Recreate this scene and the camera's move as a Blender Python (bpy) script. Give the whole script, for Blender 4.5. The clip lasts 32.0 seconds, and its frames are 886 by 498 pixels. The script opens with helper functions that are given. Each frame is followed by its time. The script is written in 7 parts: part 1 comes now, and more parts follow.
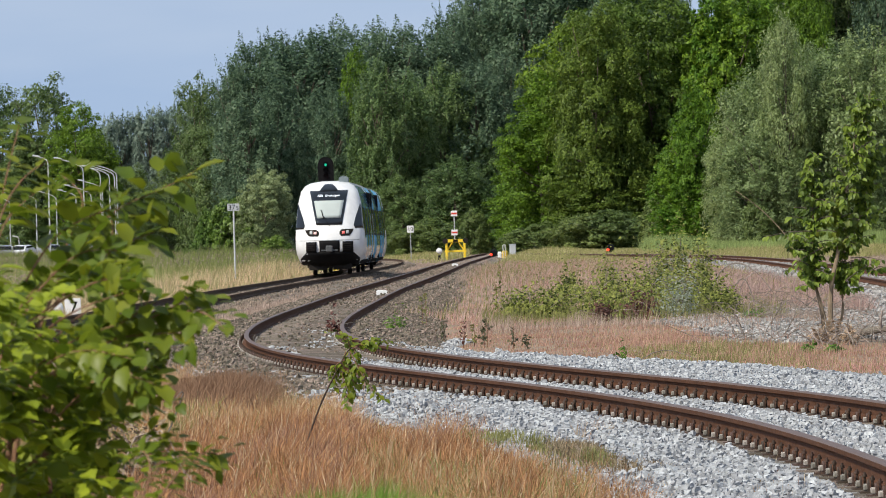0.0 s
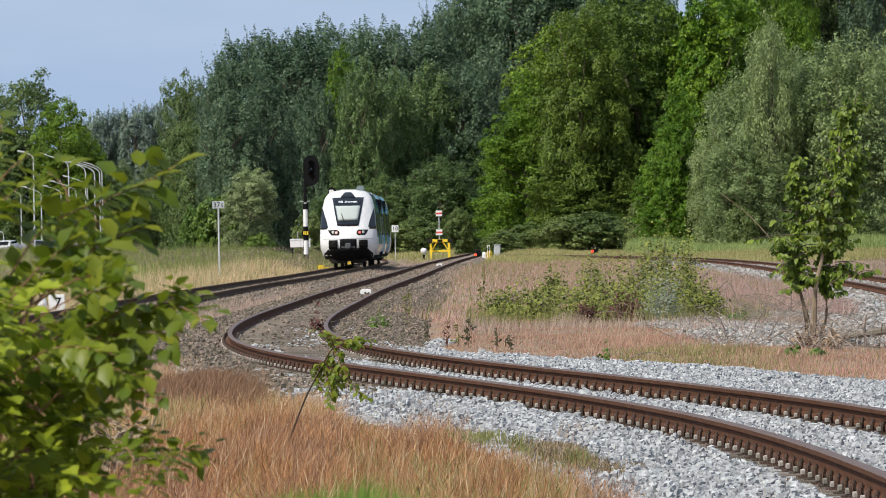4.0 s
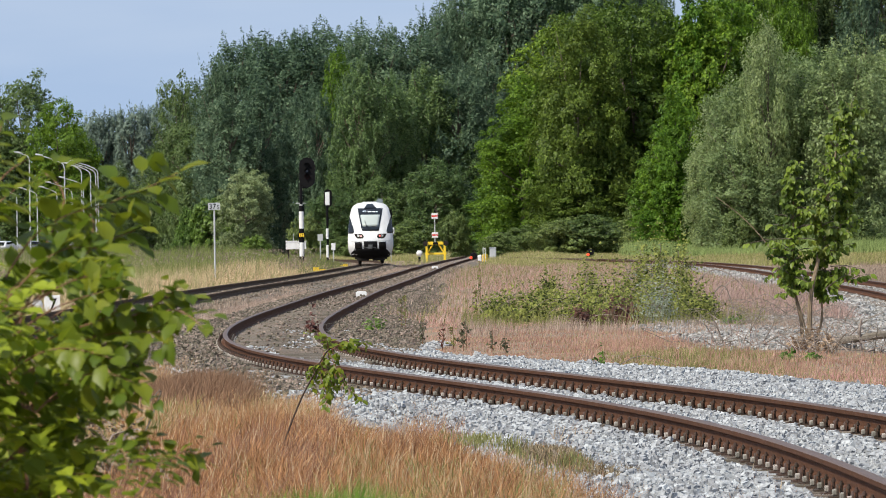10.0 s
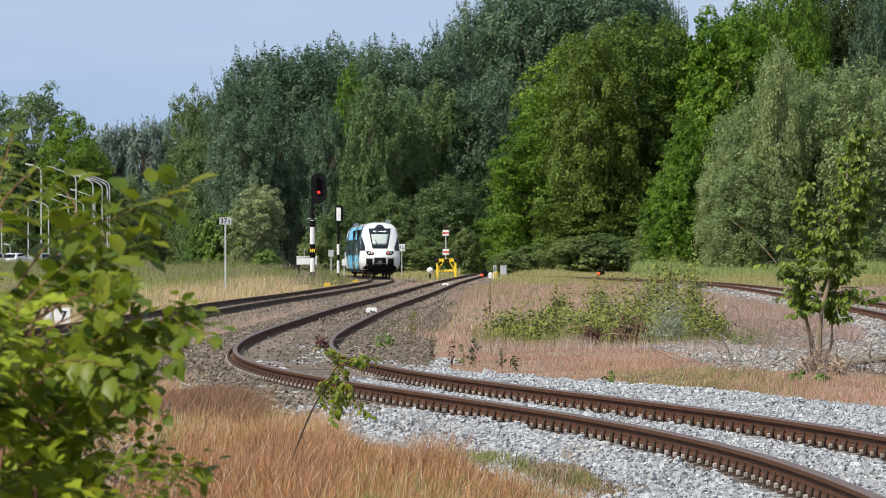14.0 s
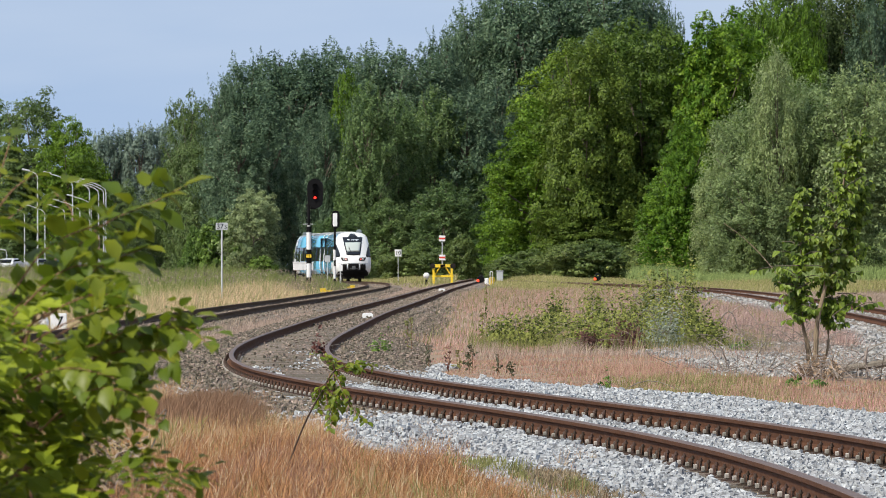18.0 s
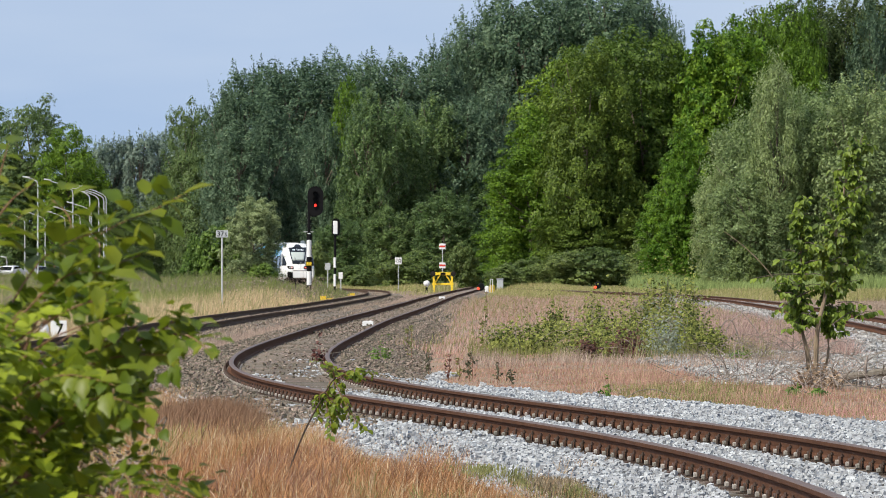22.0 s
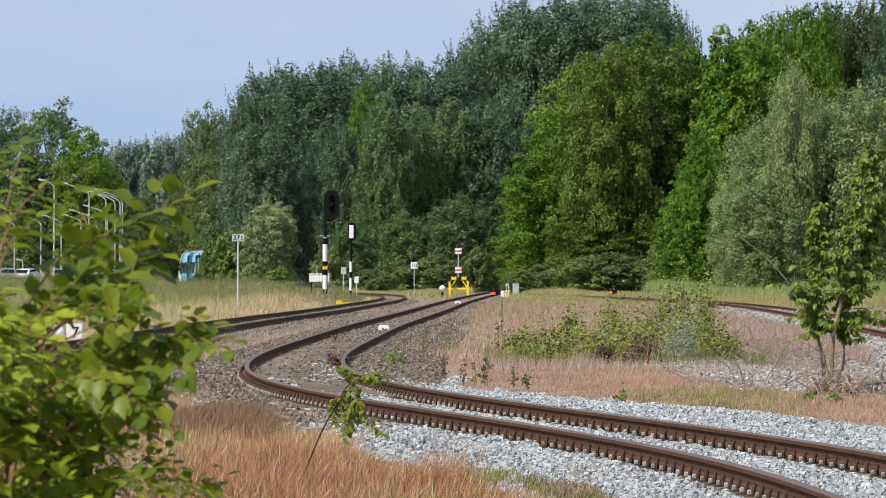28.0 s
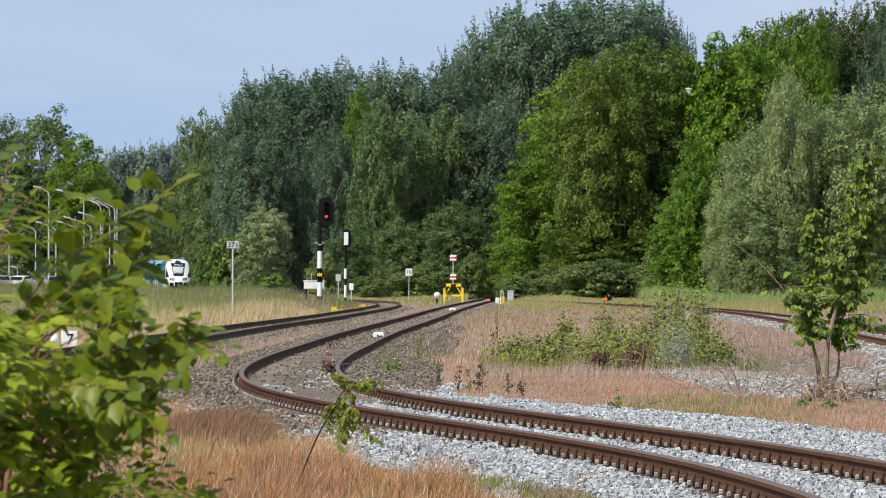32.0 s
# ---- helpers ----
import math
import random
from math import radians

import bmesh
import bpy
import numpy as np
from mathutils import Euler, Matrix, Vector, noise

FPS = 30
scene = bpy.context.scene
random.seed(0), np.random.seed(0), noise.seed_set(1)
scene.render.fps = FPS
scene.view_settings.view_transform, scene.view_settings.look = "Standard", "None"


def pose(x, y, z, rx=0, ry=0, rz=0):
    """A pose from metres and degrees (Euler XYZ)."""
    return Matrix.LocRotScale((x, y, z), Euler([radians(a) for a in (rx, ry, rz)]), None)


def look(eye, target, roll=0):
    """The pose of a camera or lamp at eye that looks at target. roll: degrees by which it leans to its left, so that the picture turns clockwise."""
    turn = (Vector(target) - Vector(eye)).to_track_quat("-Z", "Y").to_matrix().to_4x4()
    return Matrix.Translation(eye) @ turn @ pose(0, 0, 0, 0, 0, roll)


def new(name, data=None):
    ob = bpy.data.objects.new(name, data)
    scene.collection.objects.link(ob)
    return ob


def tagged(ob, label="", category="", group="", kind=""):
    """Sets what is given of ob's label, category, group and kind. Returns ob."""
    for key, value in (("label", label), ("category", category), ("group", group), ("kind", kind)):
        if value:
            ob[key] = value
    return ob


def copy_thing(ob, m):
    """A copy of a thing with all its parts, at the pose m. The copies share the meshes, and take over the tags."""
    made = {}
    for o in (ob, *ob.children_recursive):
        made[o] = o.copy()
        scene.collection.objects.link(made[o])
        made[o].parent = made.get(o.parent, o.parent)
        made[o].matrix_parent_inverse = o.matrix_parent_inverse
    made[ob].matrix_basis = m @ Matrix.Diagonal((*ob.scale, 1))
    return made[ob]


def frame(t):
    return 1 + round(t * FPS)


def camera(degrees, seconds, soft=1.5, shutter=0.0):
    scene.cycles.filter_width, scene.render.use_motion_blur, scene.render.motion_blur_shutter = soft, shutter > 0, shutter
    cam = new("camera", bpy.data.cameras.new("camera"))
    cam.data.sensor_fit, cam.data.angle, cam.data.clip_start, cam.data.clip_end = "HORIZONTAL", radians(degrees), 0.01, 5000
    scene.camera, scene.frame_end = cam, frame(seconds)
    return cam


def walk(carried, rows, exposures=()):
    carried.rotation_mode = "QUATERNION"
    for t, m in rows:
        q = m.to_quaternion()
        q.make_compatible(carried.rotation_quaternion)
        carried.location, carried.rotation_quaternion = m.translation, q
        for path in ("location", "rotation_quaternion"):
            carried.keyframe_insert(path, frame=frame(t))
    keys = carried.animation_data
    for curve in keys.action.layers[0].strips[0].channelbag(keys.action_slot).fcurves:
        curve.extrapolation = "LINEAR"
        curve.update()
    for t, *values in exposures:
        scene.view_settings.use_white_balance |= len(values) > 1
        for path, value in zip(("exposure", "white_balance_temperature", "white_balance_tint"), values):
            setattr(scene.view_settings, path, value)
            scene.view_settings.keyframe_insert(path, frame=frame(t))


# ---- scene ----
EYE = (0.0, 0.0, 1.353)
cam = camera(2 * math.degrees(math.atan(784 / 14000)), 32.0, soft=0.6)
# a long lens focused on the curve: what stands close is a little out of focus
cam.data.dof.use_dof = True
cam.data.dof.focus_distance = 85.0
cam.data.dof.aperture_fstop = 28.0
# seconds, aim at a kilometre's distance to the right and up, lean
AIM = [
    (0, -1.022, -1.144, -1.64), (0.5, -0.855, -1.360, -1.65), (1, -0.766, -0.963, -1.51), (1.5, -0.397, -1.066, -1.39), (2, 0.716, -1.262, -1.26), (2.5, 1.622, -1.045, -1.13),
    (3, 1.999, -1.174, -1.08), (3.5, 1.371, -1.149, -1.05), (5.5, 0.156, -1.868, -1.05), (6, 0.200, -2.064, -0.98), (6.5, 0.277, -2.070, -0.91), (7, 0.370, -1.755, -0.92),
    (7.5, 0.492, -1.516, -0.87), (8, 0.834, -1.781, -0.81), (8.5, 1.250, -2.358, -0.84), (9, 1.707, -1.914, -0.85), (9.5, 1.936, -1.719, -0.81), (10, 1.493, -0.884, -0.79),
    (10.5, 0.737, 0.788, -0.71), (11, 0.119, 1.685, -0.70), (11.5, -0.331, 2.077, -0.66), (12, -0.447, 2.165, -0.63), (12.5, -0.326, 1.898, -0.46), (13, -0.217, 0.764, -0.18),
    (13.5, 0.159, 0.905, -0.05), (14, 0.142, 1.281, -0.13), (14.5, 0.217, 1.526, -0.08), (16.5, -0.315, 2.333, -0.03), (17, 0.174, 2.523, -0.07), (17.5, 0.537, 2.100, -0.07),
    (18, 0.601, 1.979, -0.10), (18.5, 0.452, 2.061, -0.05), (19, 0.000, 1.880, 0.00), (19.5, -1.178, 2.078, 0.01), (20, -1.174, 2.768, -0.00), (20.5, -0.953, 3.046, -0.02),
    (21, -0.454, 3.043, 0.03), (21.5, 0.127, 2.986, -0.00), (22, 0.573, 2.977, -0.01), (22.5, 0.544, 2.981, 0.03), (23, -0.181, 3.283, 0.06), (23.5, -0.592, 3.476, 0.12),
    (24, -0.682, 3.420, 0.08), (24.5, -0.430, 2.961, 0.07), (25, -0.129, 2.971, 0.11), (25.5, -0.117, 2.895, 0.16), (27.5, -1.550, 3.410, 0.24), (28, -1.448, 3.562, 0.22),
    (28.5, -1.313, 3.983, 0.20), (29, -1.330, 4.098, 0.20), (29.5, -1.630, 4.526, 0.18), (30, -1.647, 4.413, 0.16), (30.5, -1.262, 4.510, 0.10), (31, -0.889, 4.217, 0.15),
    (31.5, -0.776, 4.290, 0.12), (32, -0.784, 4.423, 0.18),
]
# the film grows a little lighter as the train goes
walk(cam, [(t, look(EYE, (x, 1000.0, EYE[2] + z), lean)) for t, x, z, lean in AIM], [(0, 0.12), (2, 0.12), (6, 0.17), (12, 0.20), (23, 0.23), (32, 0.24)])

# ---- light ----
SUN = Vector((-0.54, -0.52, 0.84)).normalized()
world = bpy.data.worlds.new("sky")
scene.world = world
world.use_nodes = True
wn = world.node_tree.nodes
sky = wn.new("ShaderNodeTexSky")
sky.sky_type = "NISHITA"
sky.sun_disc = False
sky.sun_elevation = math.asin(SUN.z)
sky.sun_rotation = math.atan2(SUN.x, SUN.y)
sky.air_density, sky.dust_density, sky.ozone_density = 1.0, 0.8, 1.5
wl = world.node_tree.links
# the low sky is clear: the horizon takes the blue of the sky a little higher up; thin high cloud
at = wn.new("ShaderNodeTexCoord")
lifted = wn.new("ShaderNodeVectorMath")
lifted.operation = "ADD"
lifted.inputs[1].default_value = (0, 0, 0.30)
wl.new(at.outputs["Generated"], lifted.inputs[0])
wl.new(lifted.outputs[0], sky.inputs[0])
veil = wn.new("ShaderNodeTexNoise")
veil.inputs["Scale"].default_value, veil.inputs["Detail"].default_value = 9.0, 5.0
stretch = wn.new("ShaderNodeMapping")
stretch.inputs["Scale"].default_value = (1, 1, 5)
wl.new(at.outputs["Generated"], stretch.inputs[0])
wl.new(stretch.outputs[0], veil.inputs[0])
thin = wn.new("ShaderNodeMapRange")
thin.inputs["From Min"].default_value, thin.inputs["From Max"].default_value = 0.40, 0.75
thin.inputs["To Min"].default_value, thin.inputs["To Max"].default_value = 0.30, 0.60
wl.new(veil.outputs[0], thin.inputs[0])
cloud = wn.new("ShaderNodeMix")
cloud.data_type = "RGBA"
wl.new(thin.outputs[0], cloud.inputs["Factor"])
wl.new(sky.outputs[0], cloud.inputs[6])
cloud.inputs[7].default_value = (4.2, 4.6, 5.12, 1)
wl.new(cloud.outputs[2], wn["Background"].inputs[0])
wn["Background"].inputs[1].default_value = 0.15
lamp = bpy.data.lights.new("sun", "SUN")
lamp.energy, lamp.angle, lamp.color = 4.45, radians(0.5), (1.0, 0.93, 0.785)
new("sun", lamp).matrix_world = look(SUN * 100, (0, 0, 0))


# ---- helpers of this scene ----
def part(name, bm, material, parent=None, label=""):
    """One bmesh (or mesh) as one object, under parent."""
    if isinstance(bm, bpy.types.Mesh):
        me = bm
    else:
        me = bpy.data.meshes.new(name)
        bm.to_mesh(me)
        bm.free()
    if not me.materials:
        for mat in (material if isinstance(material, (list, tuple)) else [material]):
            me.materials.append(mat)
    ob = new(name, me)
    if parent is not None:
        ob.parent = parent
    if label:
        ob["label"] = label
    return ob


def empty(name, m, label, category, group="", kind=""):
    ob = new(name)
    ob.empty_display_size = 0.2
    ob.matrix_world = m
    return tagged(ob, label, category, group, kind)


def box(bm, x0, x1, y0, y1, z0, z1, m=None, bevel=0.0):
    r = bmesh.ops.create_cube(bm, size=1.0, matrix=Matrix.LocRotScale(((x0 + x1) / 2, (y0 + y1) / 2, (z0 + z1) / 2), None, (abs(x1 - x0), abs(y1 - y0), abs(z1 - z0))))
    vs = r["verts"]
    if bevel:
        es = list({e for v in vs for e in v.link_edges})
        r = bmesh.ops.bevel(bm, geom=es, offset=bevel, segments=1, affect="EDGES")
        vs = list({v for f in r["faces"] for v in f.verts} | {v for v in vs if v.is_valid})
    if m is not None:
        bmesh.ops.transform(bm, matrix=m, verts=[v for v in vs if v.is_valid])
    return bm


def rod(bm, a, b, r0, r1=None, n=8):
    a, b = Vector(a), Vector(b)
    d = b - a
    m = Matrix.Translation((a + b) / 2) @ d.to_track_quat("Z", "Y").to_matrix().to_4x4()
    bmesh.ops.create_cone(bm, cap_ends=True, segments=n, radius1=r0, radius2=r0 if r1 is None else r1, depth=d.length, matrix=m)
    return bm


def tube(bm, pts, radii, n=6):
    """A tapered tube through points."""
    rings = []
    for i, p in enumerate(pts):
        p = Vector(p)
        d = (Vector(pts[min(i + 1, len(pts) - 1)]) - Vector(pts[max(i - 1, 0)])).normalized()
        q = d.to_track_quat("Z", "Y")
        rings.append([bm.verts.new(p + q @ Vector((math.cos(a) * radii[i], math.sin(a) * radii[i], 0))) for a in (2 * math.pi * k / n for k in range(n))])
    for r0, r1 in zip(rings[:-1], rings[1:]):
        for k in range(n):
            bm.faces.new((r0[k], r0[(k + 1) % n], r1[(k + 1) % n], r1[k]))
    bm.faces.new(rings[0][::-1])
    bm.faces.new(rings[-1])
    return bm


def mesh_np(name, verts, faces, smooth=False):
    """A mesh from arrays of places and of equal-sized faces."""
    me = bpy.data.meshes.new(name)
    verts, faces = np.asarray(verts, np.float32), np.asarray(faces, np.int32)
    k = faces.shape[1]
    me.vertices.add(len(verts))
    me.vertices.foreach_set("co", verts.ravel())
    me.loops.add(faces.size)
    me.loops.foreach_set("vertex_index", faces.ravel())
    me.polygons.add(len(faces))
    me.polygons.foreach_set("loop_start", np.arange(0, faces.size, k, dtype=np.int32))
    me.polygons.foreach_set("use_smooth", np.full(len(faces), smooth))
    me.update(calc_edges=True)
    return me


def spline(knots):
    """Natural cubic curve through (y, x) knots."""
    K, V = np.array(knots, float).T
    n, hh = len(K), np.diff(K)
    M, r = np.eye(n), np.zeros(n)
    for i in range(1, n - 1):
        M[i, i - 1:i + 2] = hh[i - 1], 2 * (hh[i - 1] + hh[i]), hh[i]
        r[i] = 6 * ((V[i + 1] - V[i]) / hh[i] - (V[i] - V[i - 1]) / hh[i - 1])
    m = np.linalg.solve(M, r)

    def at(y):
        y = np.asarray(y, float)
        i = np.clip(np.searchsorted(K, y) - 1, 0, n - 2)
        a, b = (K[i + 1] - y) / hh[i], (y - K[i]) / hh[i]
        return a * V[i] + b * V[i + 1] + ((a ** 3 - a) * m[i] + (b ** 3 - b) * m[i + 1]) * hh[i] ** 2 / 6
    return at


rng = np.random.default_rng(7)


# ---- materials ----
def mat_base(name):
    m = bpy.data.materials.new(name)
    m.use_nodes = True
    nt = m.node_tree
    return m, nt, nt.nodes, nt.links, nt.nodes["Principled BSDF"]


def surface(name, stops, scale=5.0, rough=0.8, metal=0.0, bump=0.2, bump_scale=None, detail=6.0, object_var=0.0, island_var=0.0, coords="Object", squash=(1, 1, 1), spec=0.5, fine=0.0):
    """Noise-coloured surface: stops are (position, colour); relief from a finer noise; pieces differ by object or island."""
    m, nt, ns, ln, bs = mat_base(name)
    tc = ns.new("ShaderNodeTexCoord")
    mp = ns.new("ShaderNodeMapping")
    mp.inputs["Scale"].default_value = squash
    ln.new(tc.outputs[coords], mp.inputs[0])
    nz = ns.new("ShaderNodeTexNoise")
    nz.inputs["Scale"].default_value, nz.inputs["Detail"].default_value, nz.inputs["Roughness"].default_value = scale, detail, 0.62
    ln.new(mp.outputs[0], nz.inputs[0])
    fac = nz.outputs[0]
    if fine:
        n3 = ns.new("ShaderNodeTexNoise")
        n3.inputs["Scale"].default_value, n3.inputs["Detail"].default_value = fine, 3.0
        ln.new(mp.outputs[0], n3.inputs[0])
        mx = ns.new("ShaderNodeMath")
        mx.operation = "MULTIPLY_ADD"
        mx.inputs[1].default_value, mx.inputs[2].default_value = 0.5, 0.0
        ln.new(n3.outputs[0], mx.inputs[0])
        ad = ns.new("ShaderNodeMath")
        ad.operation = "MULTIPLY_ADD"
        ad.inputs[1].default_value = 0.5
        ln.new(fac, ad.inputs[0])
        ln.new(mx.outputs[0], ad.inputs[2])
        fac = ad.outputs[0]
    cr = ns.new("ShaderNodeValToRGB")
    els = cr.color_ramp.elements
    while len(els) < len(stops):
        els.new(0.5)
    for e, (p, c) in zip(els, stops):
        e.position, e.color = p, (*c, 1)
    ln.new(fac, cr.inputs[0])
    col = cr.outputs[0]
    for kind, var in (("o", object_var), ("i", island_var)):
        if not var:
            continue
        src = ns.new("ShaderNodeObjectInfo").outputs["Random"] if kind == "o" else ns.new("ShaderNodeNewGeometry").outputs["Random Per Island"]
        mr = ns.new("ShaderNodeMapRange")
        mr.inputs["To Min"].default_value, mr.inputs["To Max"].default_value = 1 - var, 1 + var
        ln.new(src, mr.inputs["Value"])
        hs = ns.new("ShaderNodeHueSaturation")
        ln.new(mr.outputs[0], hs.inputs["Value"])
        m2 = ns.new("ShaderNodeMapRange")
        m2.inputs["To Min"].default_value, m2.inputs["To Max"].default_value = 0.5 + 0.07 * var, 0.5 - 0.07 * var
        ln.new(src, m2.inputs["Value"])
        ln.new(m2.outputs[0], hs.inputs["Hue"])
        ln.new(col, hs.inputs["Color"])
        col = hs.outputs[0]
    ln.new(col, bs.inputs["Base Color"])
    bs.inputs["Roughness"].default_value, bs.inputs["Metallic"].default_value = rough, metal
    bs.inputs["Specular IOR Level"].default_value = spec
    if bump:
        n2 = ns.new("ShaderNodeTexNoise")
        n2.inputs["Scale"].default_value, n2.inputs["Detail"].default_value = bump_scale or scale * 6, 4.0
        ln.new(mp.outputs[0], n2.inputs[0])
        bp = ns.new("ShaderNodeBump")
        bp.inputs["Strength"].default_value, bp.inputs["Distance"].default_value = bump, 0.02
        ln.new(n2.outputs[0], bp.inputs["Height"])
        ln.new(bp.outputs[0], bs.inputs["Normal"])
    return m


def foliage(name, dark, light, through_light=0.42, rough=0.5, object_var=0.15, scale=0.35, spec=0.45):
    """Leaves: each leaf its own tone, broad patches in the crown, some light passing through."""
    m, nt, ns, ln, bs = mat_base(name)
    geo, info, tc = ns.new("ShaderNodeNewGeometry"), ns.new("ShaderNodeObjectInfo"), ns.new("ShaderNodeTexCoord")
    nz = ns.new("ShaderNodeTexNoise")
    nz.inputs["Scale"].default_value, nz.inputs["Detail"].default_value = scale, 3.0
    ln.new(tc.outputs["Object"], nz.inputs[0])
    ad = ns.new("ShaderNodeMath")
    ad.operation = "ADD"
    ln.new(nz.outputs[0], ad.inputs[0])
    ml = ns.new("ShaderNodeMath")
    ml.operation = "MULTIPLY_ADD"
    ml.inputs[1].default_value, ml.inputs[2].default_value = 0.7, -0.35
    ln.new(geo.outputs["Random Per Island"], ml.inputs[0])
    ln.new(ml.outputs[0], ad.inputs[1])
    cr = ns.new("ShaderNodeValToRGB")
    cr.color_ramp.elements[0].position, cr.color_ramp.elements[0].color = 0.2, (*dark, 1)
    cr.color_ramp.elements[1].position, cr.color_ramp.elements[1].color = 0.8, (*light, 1)
    ln.new(ad.outputs[0], cr.inputs[0])
    mr = ns.new("ShaderNodeMapRange")
    mr.inputs["To Min"].default_value, mr.inputs["To Max"].default_value = 1 - object_var, 1 + object_var
    ln.new(info.outputs["Random"], mr.inputs["Value"])
    hs = ns.new("ShaderNodeHueSaturation")
    ln.new(mr.outputs[0], hs.inputs["Value"])
    m2 = ns.new("ShaderNodeMapRange")
    m2.inputs["To Min"].default_value, m2.inputs["To Max"].default_value = 0.5 + 0.08 * object_var, 0.5 - 0.08 * object_var
    ln.new(info.outputs["Random"], m2.inputs["Value"])
    ln.new(m2.outputs[0], hs.inputs["Hue"])
    ln.new(cr.outputs[0], hs.inputs["Color"])
    ln.new(hs.outputs[0], bs.inputs["Base Color"])
    bs.inputs["Roughness"].default_value, bs.inputs["Specular IOR Level"].default_value = rough, spec
    tr = ns.new("ShaderNodeBsdfTranslucent")
    ln.new(hs.outputs[0], tr.inputs[0])
    mix = ns.new("ShaderNodeMixShader")
    mix.inputs[0].default_value = through_light
    ln.new(bs.outputs[0], mix.inputs[1])
    ln.new(tr.outputs[0], mix.inputs[2])
    ln.new(mix.outputs[0], ns["Material Output"].inputs[0])
    return m


def glow(name, colour, power):
    m, nt, ns, ln, bs = mat_base(name)
    bs.inputs["Base Color"].default_value = (*colour, 1)
    bs.inputs["Emission Color"].default_value = (*colour, 1)
    bs.inputs["Emission Strength"].default_value = power
    return m


def near(c, k):
    return tuple(min(1.0, v * k) for v in c)


def paint(name, c, rough=0.4, wear=0.15, scale=3.0, metal=0.0, bump=0.03, spec=0.5):
    return surface(name, [(0.3, near(c, 1 - wear)), (0.65, near(c, 1 + wear * 0.4))], scale=scale, rough=rough, metal=metal, bump=bump, spec=spec)


M_RAIL = surface("rusty_rail", [(0.25, (0.050, 0.020, 0.010)), (0.5, (0.089, 0.039, 0.020)), (0.75, (0.138, 0.065, 0.037))], scale=3.0, rough=0.85, bump=0.3, bump_scale=40, fine=30, spec=0.15)
M_HEAD = surface("worn_railhead", [(0.3, (0.080, 0.044, 0.027)), (0.7, (0.160, 0.102, 0.070))], scale=4.0, rough=0.48, metal=0.15, bump=0.1, fine=40)
M_SLEEPER = surface("weathered_sleeper", [(0.3, (0.058, 0.046, 0.037)), (0.7, (0.255, 0.215, 0.178))], scale=3.0, rough=0.9, bump=0.6, bump_scale=25, squash=(0.4, 8, 4), object_var=0.25)
M_CLIP = surface("rail_fastening", [(0.3, (0.035, 0.021, 0.015)), (0.7, (0.095, 0.060, 0.044))], scale=14.0, rough=0.8, bump=0.2, object_var=0.25)
M_STONE = surface("pale_ballast", [(0.25, (0.172, 0.180, 0.191)), (0.5, (0.338, 0.352, 0.372)), (0.75, (0.488, 0.508, 0.535))], scale=5.0, rough=0.9, bump=0.3, bump_scale=60, island_var=0.30, object_var=0.15, fine=40)
M_STONE_OLD = surface("old_ballast", [(0.25, (0.056, 0.044, 0.033)), (0.5, (0.155, 0.127, 0.098)), (0.75, (0.36, 0.312, 0.250))], scale=4.0, rough=0.9, bump=0.3, bump_scale=60, island_var=0.5, fine=30)
M_BED = surface("pale_ballast_bed", [(0.25, (0.13, 0.13, 0.135)), (0.5, (0.30, 0.31, 0.32)), (0.75, (0.50, 0.51, 0.52))], scale=9.0, rough=0.9, bump=1.0, bump_scale=22, fine=26)
M_BED_OLD = surface("brown_ballast_bed", [(0.25, (0.064, 0.051, 0.039)), (0.5, (0.155, 0.128, 0.099)), (0.75, (0.29, 0.248, 0.198))], scale=1.3, rough=0.9, bump=1.0, bump_scale=20, fine=18)
M_SOIL = surface("dry_ground", [(0.25, (0.12, 0.088, 0.058)), (0.5, (0.225, 0.160, 0.110)), (0.75, (0.30, 0.23, 0.16))], scale=0.15, rough=0.95, bump=0.8, bump_scale=9, fine=5)
M_BARK = surface("bark", [(0.3, (0.07, 0.055, 0.04)), (0.7, (0.17, 0.14, 0.11))], scale=4.0, rough=0.95, bump=0.7, bump_scale=20, squash=(3, 3, 0.5))
F_POPLAR = foliage("grey_poplar_leaves", (0.048, 0.096, 0.052), (0.182, 0.268, 0.158), spec=0.26)
F_MAPLE = foliage("maple_leaves", (0.056, 0.098, 0.013), (0.172, 0.252, 0.040), spec=0.28)
F_ALDER = foliage("alder_leaves", (0.034, 0.060, 0.019), (0.118, 0.165, 0.052), spec=0.2)
F_LIME = foliage("linden_leaves", (0.060, 0.122, 0.012), (0.186, 0.312, 0.030), spec=0.28)
# the bluish haze of distance is put into this leaf colour
F_FAR_HAZE = foliage("hazy_far_poplar_leaves", (0.110, 0.160, 0.125), (0.250, 0.330, 0.260))
F_BRIGHT = foliage("bright_leaves", (0.052, 0.124, 0.010), (0.172, 0.312, 0.028), spec=0.28)
F_SCRUB = foliage("scrub_leaves", (0.072, 0.115, 0.029), (0.220, 0.300, 0.086))
F_DARK = foliage("dark_leaves", (0.055, 0.098, 0.026), (0.160, 0.240, 0.074))
F_ASPEN = foliage("aspen_leaves", (0.052, 0.102, 0.032), (0.182, 0.282, 0.096))
F_GREEN = foliage("shrub_leaves", (0.066, 0.125, 0.018), (0.195, 0.310, 0.054))
F_LONE = foliage("pale_willow_leaves", (0.110, 0.160, 0.062), (0.345, 0.425, 0.205))
F_WILLOW = foliage("willow_leaves", (0.110, 0.162, 0.058), (0.318, 0.415, 0.172))
